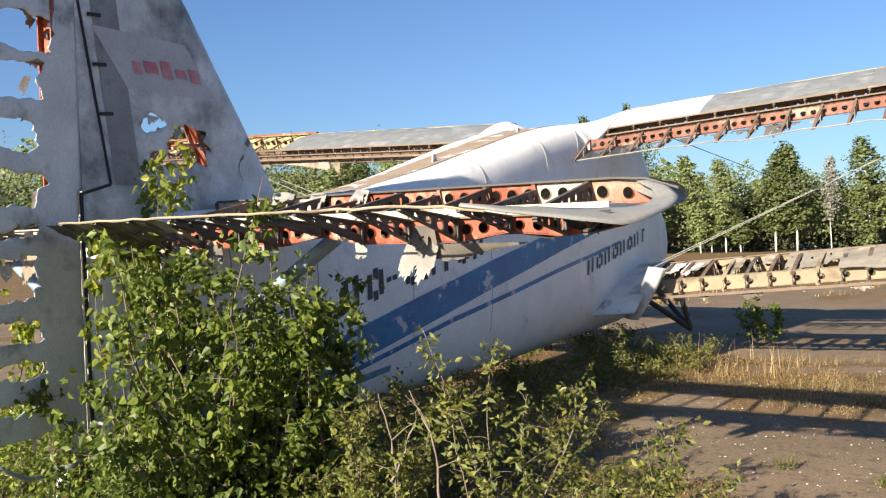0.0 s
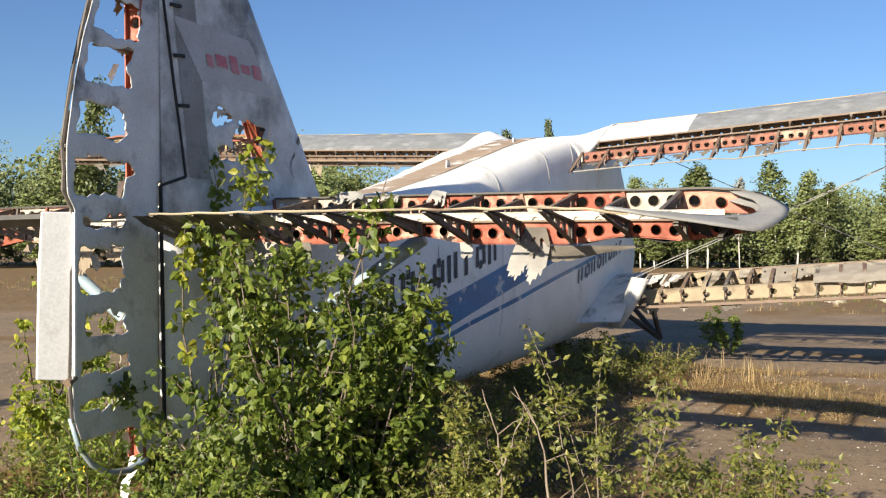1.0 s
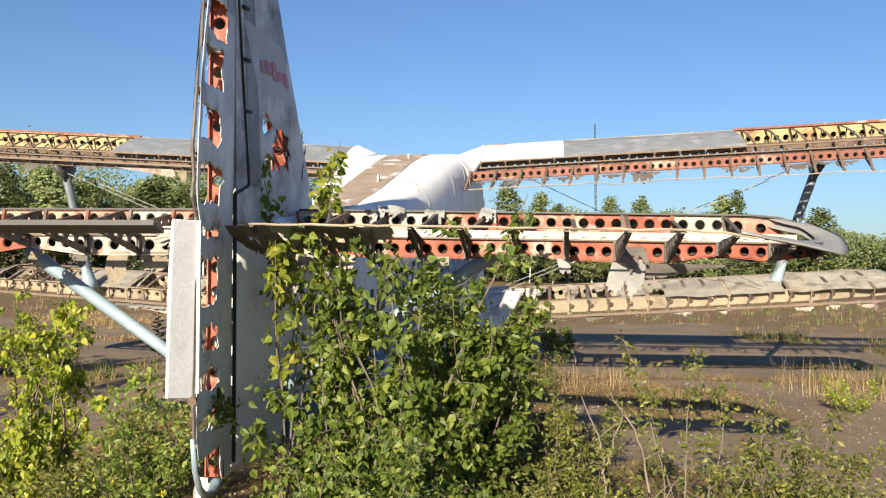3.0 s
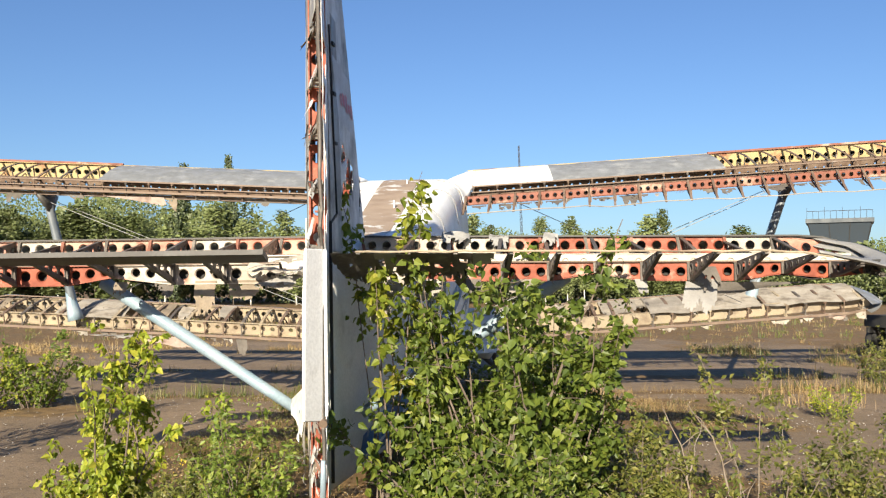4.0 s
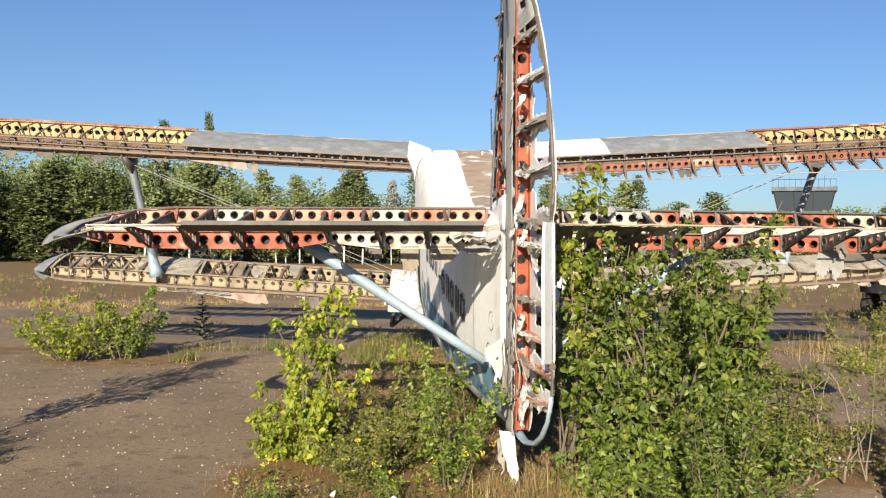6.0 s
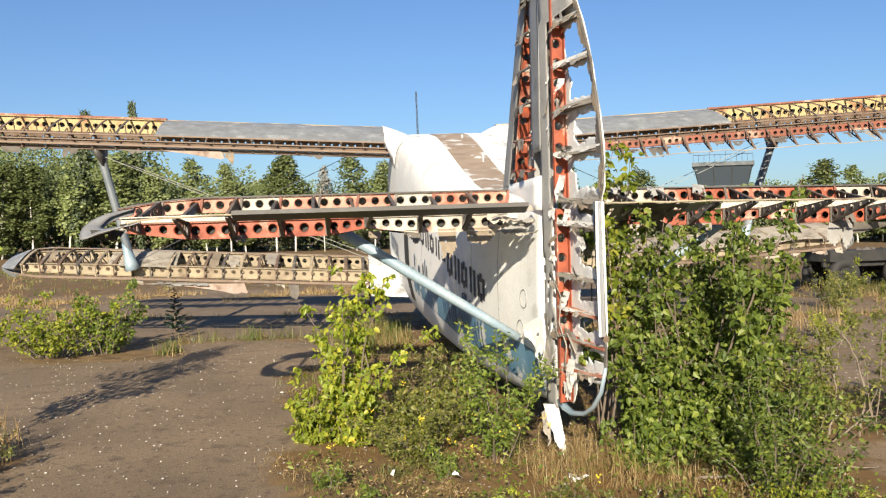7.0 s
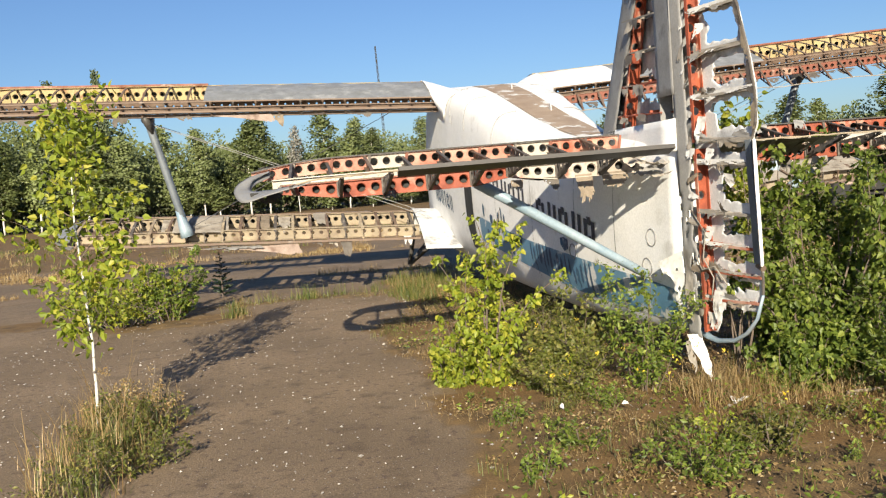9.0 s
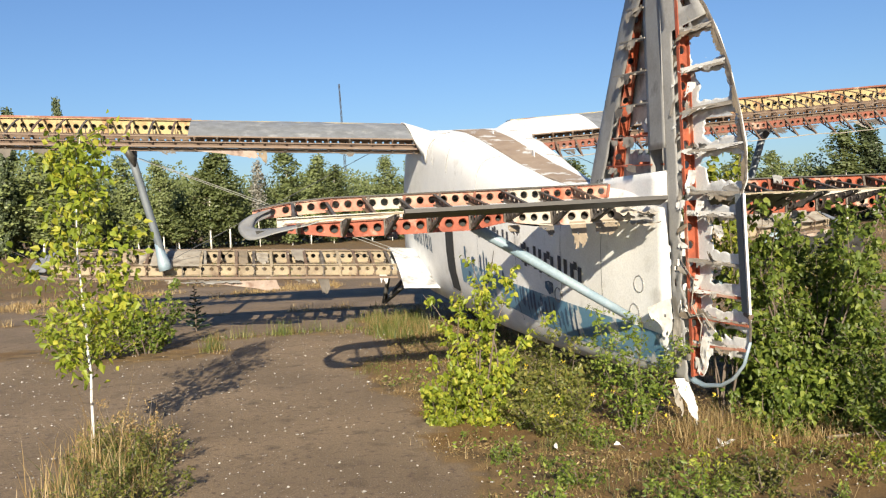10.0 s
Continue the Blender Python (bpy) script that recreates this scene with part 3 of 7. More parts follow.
def roof_strip():
    verts, faces = [], []
    ys = [2.3 + i * 0.15 for i in range(38)]
    for y in ys:
        top, bot, hw, n = fus(y)
        for i in range(7):
            x = (-0.26 + 0.52 * i / 6) * (0.6 + 0.055 * y)
            zc, h = (top + bot) / 2, (top - bot) / 2
            verts.append((x, y, zc + h * (1 - abs(x / hw) ** n) ** (1 / n) + 0.005))
    for r in range(len(ys) - 1):
        for i in range(6):
            k = r * 7 + i
            faces.append((k, k + 1, k + 8, k + 7))
    return raw("roof_walkway", verts, faces, M_roof, body, "bare brown walkway strip with peeling white paint", True)


roof_strip()


def roof_seam(y, side, slant):
    """A lapped sheet edge from the walkway over the roof corner."""
    bm = bmesh.new()
    pts = []
    for i in range(15):
        f = i / 14
        yy = y + slant * f
        top, bot, hw, n = fus(yy)
        a = math.pi / 2 * (1 - f)
        c, v = math.cos(a), math.sin(a)
        x = max(hw * abs(c) ** (2 / n), 0.3 * (1 - f) + 0.001)
        pts.append((side * (x + 0.002), yy, (top + bot) / 2 + (top - bot) / 2 * abs(v) ** (2 / n) + 0.003))
    tube(bm, pts[1:-2], 0.006, 5)
    part("roof_seam", bm, M_greyskin, body)


for y, slant in ((4.6, 0.0), (5.9, 0.0), (7.0, -0.35)):
    for k in (-1, 1):
        roof_seam(y, k, slant)
for y, h in ((4.5, 0.09), (6.6, 0.06)):
    bm = bmesh.new()
    z = fus(y)[0] - 0.01
    plate(bm, [(0.1, y - 0.05, z), (0.1, y + 0.06, z), (0.1, y + 0.02, z + h), (0.1, y - 0.04, z + h)], 0.014, (1, 0, 0))
    part("blade_antenna", bm, M_palepatch, body, "small pale blade antenna")


# ---------------------------------------------------------------- wings
class Wing:
    def __init__(self, side, chord, pitch, le_y, le_z, dihedral, tip):
        self.side, self.chord, self.tip = side, chord, tip
        self.c, self.s = math.cos(radians(pitch)), math.sin(radians(pitch))
        self.le_y, self.le_z, self.di = le_y, le_z, dihedral

    def pt(self, x, u, k):
        """A point at span x, chord fraction u; k = 1 upper skin, -1 lower skin, 0 chord line."""
        u = max(u, 0.0)
        t = 0.62 * (0.2969 * u ** 0.5 - 0.126 * u - 0.3516 * u * u + 0.2843 * u ** 3 - 0.1015 * u ** 4) * 1.15
        camber = 0.12 * u * (1 - u)
        h = (camber + t * k) if k >= 0 else (camber + t * k * 0.75)
        cd = self.chord
        edge = self.tip - x
        shift = 0.0
        if edge < 0.5:
            f = 1 - max(edge, 0) / 0.5
            cd *= 1 - 0.55 * f * f
            shift = 0.3 * self.chord * 0.55 * f * f
            h *= 1 - 0.6 * f * f
        a = u * cd + shift
        b = h * cd
        return Vector((self.side * x, self.le_y - a * self.c - b * self.s, self.le_z + self.di * x - a * self.s + b * self.c))


def skin(w, x0, x1, u0, u1, k, nx, nu, name, material, parent, label="", dent=0.008, thick=0.004, bulge=0.0):
    verts, faces = [], []
    for lay in (0, 1):
        for i in range(nx + 1):
            x = x0 + (x1 - x0) * i / nx
            for j in range(nu + 1):
                u = u0 + (u1 - u0) * j / nu
                if k == 2:
                    p = w.pt(x, abs(u), 1 if u >= 0 else -1)
                else:
                    p = w.pt(x, u, k)
                p = p + Vector((0, 0, dent * noise.noise(p * 3) + bulge)) - Vector((0, 0, thick * lay))
                verts.append(p)
    n = (nx + 1) * (nu + 1)
    for i in range(nx):
        for j in range(nu):
            a = i * (nu + 1) + j
            q = (a, a + 1, a + nu + 2, a + nu + 1)
            faces += [q, tuple(n + t for t in q[::-1])]
    return raw(name, verts, faces, material, parent, label, True)


def wing_rib(w, x, u0, u1, material, parent, wide=0.03, diag=3):
    bm = bmesh.new()
    n = 6
    us = [u0 + (u1 - u0) * i / n for i in range(n + 1)]
    for k in (1, -1):
        pts = [w.pt(x, u, k) - Vector((0, 0, 0.016 * k)) for u in us]
        for a, b in zip(pts, pts[1:]):
            bar(bm, a, b, wide, 0.012)
    for i in range(diag + 1):
        u = u0 + (u1 - u0) * i / max(diag, 1)
        v = u0 + (u1 - u0) * min(i + 1, diag) / max(diag, 1)
        bar(bm, w.pt(x, u, -1), w.pt(x, u, 1), 0.012, 0.02, (0, 1, 0))
        if v > u:
            bar(bm, w.pt(x, u, -1 if i % 2 else 1), w.pt(x, v, 1 if i % 2 else -1), 0.012, 0.016, (1, 0, 0))
    return part("rib", bm, material, parent)


def spar(w, x0, x1, u, count, material, parent, name, size=0.6, shrink=0.0):
    bm = bmesh.new()
    k = max(1, int((x1 - x0) / 1.2))
    for i in range(k):
        a, b = x0 + (x1 - x0) * i / k, x0 + (x1 - x0) * (i + 1) / k
        p, q = w.pt(a, u, -1), w.pt(b, u, -1)
        P, Q = w.pt(a, u, 1), w.pt(b, u, 1)
        web(bm, p.lerp(P, shrink), q.lerp(Q, shrink), (P - p) * (1 - 2 * shrink), (Q - q) * (1 - 2 * shrink), max(1, count // k), size)
    return part(name, bm, material, parent)


def rail(pts, wd, h, material, parent, name):
    bm = bmesh.new()
    d = (pts[-1] - pts[0]).normalized()
    sd = d.cross(Vector((0, 0, 1))).normalized()
    rings = [[bm.verts.new(p + sd * a * wd / 2 + Vector((0, 0, b * h / 2))) for a, b in ((-1, -1), (1, -1), (1, 1), (-1, 1))] for p in pts]
    for a, b in zip(rings, rings[1:]):
        for j in range(4):
            bm.faces.new((a[j], a[(j + 1) % 4], b[(j + 1) % 4], b[j]))
    bm.faces.new(rings[0][::-1])
    bm.faces.new(rings[-1])
    return part(name, bm, material, parent)


LIP = 0.62


def upper_wing(side):
    rng = random.Random(11 + side)
    w = Wing(side, 2.4, 19.0, 8.9, 3.385, 0.0525, 9.09)
    left = side < 0
    alu_end = 4.5 if left else 4.62
    # metal nose and top skin still on the inner half
    root = skin(w, 0.92, 9.05, -0.12, 0.13, 2, 40, 10, "upper_wing", M_alu, plane, "stripped upper wing with grey metal nose skin")
    if not left:
        skin(w, 0.98, 2.15, 0.13, LIP, 1, 6, 9, "top_skin", M_white, root, "white painted top skin")
    skin(w, 2.15 if not left else 1.0, alu_end, 0.13, LIP, 1, 24, 9, "top_skin", M_alu, root, "grey aluminium top skin", dent=0.014)
    # spars
    spar(w, 0.92, 8.9, 0.17, 60, M_yellow, root, "front_spar")
    spar(w, 0.92, 8.9, 0.56, 66, M_brown, root, "rear_spar", 0.26, 0.12)
    rail([w.pt(alu_end + (8.9 - alu_end) * i / 8, 0.17, 1) + Vector((0, 0, 0.012)) for i in range(9)], 0.06, 0.03, M_redbrown, root, "spar_cap")
    # shroud rails along the flap slot
    xs = [0.9 + i * (8.9 - 0.9) / 16 for i in range(17)]
    rail([w.pt(x, LIP, 1) - Vector((0, 0, 0.006)) for x in xs], 0.05, 0.02, M_brown, root, "slot_rail")
    rail([w.pt(x, LIP + 0.03, 0.45) for x in xs], 0.03, 0.016, M_brown, root, "slot_rail")
    rail([w.pt(x, LIP + 0.01, -0.15) - Vector((0, 0, 0.02)) for x in xs], 0.14, 0.03, M_brown, root, "slot_rail")
    rail([w.pt(x, LIP - 0.02, -1) - Vector((0, 0, 0.01)) for x in xs], 0.1, 0.05, M_brown, root, "lower_rail")
    x = 1.0
    i = 0
    while x < 8.9:
        wing_rib(w, x, 0.03, LIP + 0.02, M_brown if i % 3 else M_ribgrey, root, 0.034, 2)
        x += 0.34
        i += 1
    # torn fabric under the trailing edge
    for j in range(26):
        x = 1.3 + j * 0.29 + rng.uniform(-0.1, 0.1)
        if rng.random() < 0.55:
            continue
        bm = bmesh.new()
        a, b = w.pt(x, LIP + 0.02, -1), w.pt(x + rng.uniform(0.1, 0.3), LIP + 0.02, -1)
        dz = Vector((rng.uniform(-0.1, 0.1), rng.uniform(-0.1, 0.05), -rng.uniform(0.05, 0.2)))
        rag(bm, (a, b, b + dz * rng.uniform(0.3, 1), a + dz), 4, 5, rng, 0.03, 0.4)
        if len(bm.faces):
            part("fabric", bm, M_ragdark if rng.random() < 0.93 else M_ragbrown, root)
        else:
            bm.free()
    if left:
        bm = bmesh.new()
        rag(bm, ((-4.4, 7.4, 3.09), (-3.5, 7.4, 3.05), (-3.42, 7.38, 2.88), (-3.85, 7.38, 3.0)), 10, 4, rng, 0.03, 0.2)
        part("fabric", bm, M_ragpink, root, "long pale strip hanging under the wing")
    # root fairing
    fairing(side, root)


def fairing(side, root):
    """The root fairing: a fillet from the wing's upper side to the roof, closed down to the fuselage side behind."""
    w = Wing(side, 2.4, 19.0, 8.9, 3.385, 0.0525, 99)
    m, rows = 9, []

    def roof(x, y):
        top, bot, hw, n = fus(y)
        return (top + bot) / 2 + (top - bot) / 2 * (1 - min(x / hw, 0.999) ** n) ** (1 / n)

    for i in range(15):
        u = LIP * i / 14
        out = w.pt(1.0, abs(u), 1 if u >= 0 else -1) + Vector((0, 0, 0.012))
        y = out.y - 0.1
        inn = Vector((side * 0.62, y, roof(0.62, y) + 0.004))
        rows.append([out.lerp(inn, j / m) + Vector((0, 0, 0.012 * math.sin(math.pi * j / m))) for j in range(m + 1)])
    last = rows[-1]
    for i in range(1, 8):
        f = i / 7
        row = []
        for j in range(m + 1):
            g = j / m
            y = 7.05 - 0.25 * g
            z = 2.72 + (roof(0.62, y) - 2.72) * g ** 0.6
            x = side_x(y, z) + 0.012 if g < 1 else 0.62
            foot = Vector((side * max(x, 0.62), y, z + 0.006))
            row.append(last[j].lerp(foot, f))
        rows.append(row)
    verts = [p for r in rows for p in r]
    faces = [(i * (m + 1) + j, i * (m + 1) + j + 1, (i + 1) * (m + 1) + j + 1, (i + 1) * (m + 1) + j) for i in range(len(rows) - 1) for j in range(m)]
    o = raw("root_fairing", verts, faces, M_white, root, "white root fairing", True)
    md = o.modifiers.new("thickness", "SOLIDIFY")
    md.thickness = 0.01


def flap():
    """The drooped flap frame with red spar, ribs and a thin trailing tube."""
    rng = random.Random(5)
    bm = bmesh.new()
    at = lambda x, f: Vector((x, 7.0 + (6.55 - 7.0) * f, 2.885 + (2.665 - 2.885) * f + (0.054 - 0.008 * f) * (x - 0.9)))
    x0, x1 = 0.9, 8.6
    k = 8
    for i in range(k):
        a, b = x0 + (x1 - x0) * i / k, x0 + (x1 - x0) * (i + 1) / k
        web(bm, at(a, 0) - Vector((0, 0, 0.06)), at(b, 0) - Vector((0, 0, 0.06)), (0, 0, 0.12), (0, 0, 0.12), 9, 0.5)
    fl = part("flap", bm, M_redbrown, plane, "drooped flap frame with faded red spar")
    bm = bmesh.new()
    tube(bm, [at(x0 + (x1 - x0) * i / 24, 1) + Vector((0, 0, rng.uniform(-0.02, 0.02))) for i in range(25)], 0.008, 6)
    part("trailing_tube", bm, M_rag, fl, "pale trailing edge tube")
    x = x0
    while x < x1:
        bm = bmesh.new()
        bar(bm, at(x, 0) + Vector((0, 0, 0.07)), at(x - 0.05, 1), 0.03, 0.012)
        bar(bm, at(x, 0) - Vector((0, 0, 0.06)), at(x - 0.05, 1), 0.02, 0.012)
        for f in (0.25, 0.5):
            bar(bm, at(x, f) + Vector((0, 0, 0.07 * (1 - f))), at(x, f) - Vector((0, 0, 0.08 * (1 - f))), 0.012, 0.02, (0, 1, 0))
        part("rib", bm, M_brown, fl)
        x += 0.34
    for j in range(34):
        x = x0 + rng.random() * (x1 - x0 - 0.4)
        bm = bmesh.new()
        a, b = at(x, 0.05) - Vector((0, 0, 0.07)), at(x + rng.uniform(0.1, 0.3), 0.05) - Vector((0, 0, 0.07))
        f = rng.uniform(0.3, 0.9)
        c, d = at(b.x, f) - Vector((0, 0, 0.02 + rng.random() * 0.06)), at(a.x, f) - Vector((0, 0, 0.02))
        rag(bm, (a, b, c, d), 4, 4, rng, 0.03, 0.6)
        if len(bm.faces):
            part("fabric", bm, M_ragdark if rng.random() < 0.85 else M_rag, fl)
        else:
            bm.free()


def lower_wing(side):
    rng = random.Random(31 + side)
    w = Wing(side, 2.0, 15.0, 9.2, 1.18, 0.062, 7.12)
    left = side < 0
    root = skin(w, 1.3, 7.1, -0.14, 0.15, 2, 36, 10, "lower_wing", M_alu, plane, "stripped lower wing with torn fabric on bare frames", dent=0.012)
    spar(w, 1.3, 6.9, 0.17, 46, M_cream, root, "front_spar", 0.55, 0.05)
    spar(w, 1.3, 6.9, 0.575, 40 if left else 22, M_cream, root, "rear_spar", 0.42, 0.06)
    xs = [1.3 + i * 5.6 / 14 for i in range(15)]
    rail([w.pt(x, LIP, -1) - Vector((0, 0, 0.02)) for x in xs], 0.09, 0.035, M_brown, root, "lower_rail")
    rail([w.pt(x, 0.17, 1) for x in xs], 0.04, 0.016, M_brown, root, "spar_cap")
    x, i = 1.4, 0
    while x < 6.95:
        wing_rib(w, x, 0.05, LIP, (M_ribgrey, M_brown, M_brown, M_cream)[i % 4], root, 0.048, 3)
        x += 0.28
        i += 1
    # fabric still draped over some bays
    drapes = (
        [(2.8, 3.02, 0.18, 0.5), (3.4, 3.6, 0.3, 0.6), (3.75, 3.96, 0.16, 0.56), (4.42, 4.56, 0.2, 0.6), (5.34, 5.46, 0.3, 0.6), (6.3, 6.46, 0.3, 0.58)]
        if left
        else [(1.66, 1.92, 0.16, 0.5), (2.2, 2.4, 0.2, 0.6), (2.62, 2.8, 0.17, 0.42), (2.92, 3.5, 0.16, 0.6), (3.5, 3.95, 0.16, 0.5), (4.0, 4.5, 0.16, 0.62)]
    )
    for k, (x0, x1, u0, u1) in enumerate(drapes):
        bm = bmesh.new()
        sag = Vector((0, 0, -0.02 - 0.03 * rng.random()))
        rag(bm, (w.pt(x0, u0, 1), w.pt(x1, u0, 1), w.pt(x1 + rng.uniform(-0.05, 0.05), u1, 1) + sag, w.pt(x0 + rng.uniform(-0.05, 0.05), u1, 1) + sag), max(4, int((x1 - x0) / 0.05)), 8, rng, 0.03, 0.22)
        part("fabric", bm, (M_rag, M_ragwing, M_ragbrown if left else M_ragwing)[k % 3], root, "torn grey-beige fabric draped between the ribs")
    # narrow shreds wrapped round single ribs
    x = 1.4
    while x < 6.6:
        if rng.random() < 0.55:
            bm = bmesh.new()
            u0 = rng.uniform(0.2, 0.36)
            u1 = u0 + rng.uniform(0.14, 0.26)
            hang = Vector((rng.uniform(-0.03, 0.03), 0, -rng.uniform(0.05, 0.13)))
            rag(bm, (w.pt(x - 0.02, u0, 1), w.pt(x - 0.02, u1, 1), w.pt(x + 0.03, u1, 1) + hang, w.pt(x + 0.05, u0, 1) + hang * 0.6), 4, 3, rng, 0.03, 0.3)
            part("fabric", bm, (M_ragwing, M_ragbrown, M_ragdark)[int(x * 7) % 3], root)
        x += 0.28
    if not left:
        for x0, x1 in ((1.34, 1.58), (1.6, 1.84)):
            bm = bmesh.new()
            rag(bm, (w.pt(x0, 0.12, 1), w.pt(x1, 0.12, 1), w.pt(x1, 0.5, 1), w.pt(x0, 0.52, 1)), 6, 8, rng, 0.025, 0.12)
            part("fabric", bm, M_ragwhite, root, "white skin panel by the wing root")
    for j in range(14):
        x = 1.5 + j * 0.38 + rng.uniform(-0.1, 0.1)
        if rng.random() < 0.4:
            continue
        bm = bmesh.new()
        a, b = w.pt(x, LIP, -1), w.pt(x + rng.uniform(0.12, 0.3), LIP, -1)
        dz = Vector((rng.uniform(-0.08, 0.08), 0, -rng.uniform(0.05, 0.17)))
        rag(bm, (a, b, b + dz, a + dz), 3, 3, rng, 0.03, 0.5)
        if len(bm.faces):
            part("fabric", bm, M_ragdark if rng.random() < 0.7 else M_rag, root)
        else:
            bm.free()
    if left:
        for pts, m, label in (
            (((-4.9, 8.0, 1.04), (-3.3, 7.98, 0.99), (-3.2, 7.95, 0.74), (-3.9, 7.97, 0.95)), M_ragpink, "long torn pinkish strip sagging under the wing"),
            (((-4.9, 8.02, 1.05), (-3.9, 8.0, 1.02), (-3.8, 7.9, 0.97), (-4.6, 7.95, 1.02)), M_ragpale, ""),
            (((-2.62, 8.0, 0.98), (-2.44, 8.0, 0.97), (-2.44, 7.98, 0.68), (-2.55, 7.98, 0.66)), M_ragdark, "dark dangling rag"),
        ):
            bm = bmesh.new()
            rag(bm, pts, 12, 6, rng, 0.04, 0.15)
            part("fabric", bm, m, root, label)
    else:
        for x, wd, dp in ((3.7, 0.3, 0.14), (5.35, 0.3, 0.16), (5.8, 0.2, 0.14), (6.15, 0.34, 0.14), (6.6, 0.18, 0.2), (4.3, 0.22, 0.12)):
            p, q = w.pt(x, LIP, -1), w.pt(x + wd, LIP, -1)
            bm = bmesh.new()
            rag(bm, (p, q, q + Vector((-0.03, -0.05, -dp)), p + Vector((0.06, -0.03, -dp * 0.7))), 7, 6, rng, 0.05, 0.3)
            part("fabric", bm, M_ragpink if wd > 0.3 else M_ragwing, root, "torn pale cloth hanging from the wing")
        skin(w, 3.6, 4.45, 0.15, LIP, 1, 6, 6, "top_skin", M_rag, root, "sagging pale cloth on the wing frames", dent=0.06)
        skin(w, 5.3, 6.75, 0.15, LIP, 1, 9, 6, "top_skin", M_ragwing, root, "sagging dusty skin on the outer wing", dent=0.05)
    if not left:
        # bent fillet sheet between wing root and fuselage, turned to the rear
        fv, ff = [], []
        for i in range(9):
            f = i / 8
            x0 = 1.34 - 0.36 * f + 0.03 * math.sin(math.pi * f)
            for j in range(5):
                g = j / 4
                fv.append((x0 + (0.25 - 0.03 * f) * g, 7.78 - 0.1 * math.sin(math.pi * g * 0.8) + 0.015 * noise.noise(Vector((f * 4, g * 3, 2))), 1.33 - 0.67 * f - 0.03 * g))
        for i in range(8):
            for j in range(4):
                k = i * 5 + j
                ff.append((k, k + 5, k + 6, k + 1))
        o = raw("root_fillet", fv, ff, M_ragwhite, root, "bent white fillet sheet at the wing root", True)
        o.modifiers.new("thickness", "SOLIDIFY").thickness = 0.004
    # skin patch under the strut foot and the tip cap
    skin(w, 4.5, 5.25, 0.15, LIP, 1, 5, 6, "top_skin", M_ragwing, root, "dusty skin patch round the strut foot", dent=0.02)
    skin(w, 6.78, 7.11, 0.15, 0.72, 1, 8, 8, "tip_cap", M_alu, root, "grey metal wing tip", dent=0.006)
    skin(w, 6.78, 7.11, 0.15, 0.72, -1, 8, 8, "tip_underside", M_alu, root, dent=0.006)
    skin(Wing(side, 2.2, 15.5, 9.3, 1.2, 0.062, 99), 0.62, 1.3, -0.4, 0.94, 2, 8, 30, "root_fairing", M_finwhite, root, "stained white root fairing", thick=0.006)


for s in (-1, 1):
    upper_wing(s)
    lower_wing(s)
flap()


def interplane_strut(side):
    bm = bmesh.new()
    top, foot = (Vector((5.82, 8.5, 3.16)), Vector((5.2, 8.5, 1.42))) if side > 0 else (Vector((-5.4, 7.78, 3.12)), Vector((-5.0, 7.88, 1.33)))
    tube(bm, [foot + (top - foot) * f for f in (0.0, 0.15, 0.5, 0.85, 1.0)], 0.085, 10, flat=0.72, up=(1, 0, 0))
    st = part("interplane_strut", bm, M_greystrut, plane, "grey faired interplane strut", True)
    bm = bmesh.new()
    tube(bm, [foot + (top - foot) * f - Vector((0, 0, 0.06)) for f in (0.0, 0.06, 0.12, 0.18, 0.24)], 0.15, 12, 0.07, flat=0.75, up=(1, 0, 0))
    part("foot_fairing", bm, M_strut, st, "pale blue foot fairing", True)
    bm = bmesh.new()
    tube(bm, [top + Vector((0, 0, 0.02)), top - Vector((side * 0.03, 0, 0.1)), top - Vector((side * 0.06, 0, 0.22))], 0.32, 10, 0.085, flat=0.3, up=(1, 0, 0))
    part("head_fairing", bm, M_barcolour, st, "dark head fairing", True)


for s in (-1, 1):
    interplane_strut(s)
    for name, a, b, m in (
        ("landing_wire", (1.2, 8.4, 3.2), (4.95, 8.0, 1.4), M_wiredark),
        ("flying_wire", (1.0, 8.6, 1.25), (5.3, 7.95, 3.05), M_wire),
        ("flying_wire", (1.05, 8.2, 1.2), (5.3, 7.7, 3.03), M_wire),
    ):
        bm = bmesh.new()
        tube(bm, [(s * a[0], a[1], a[2]), (s * b[0], b[1], b[2])], 0.0055, 6)
        part(name, bm, m, plane)


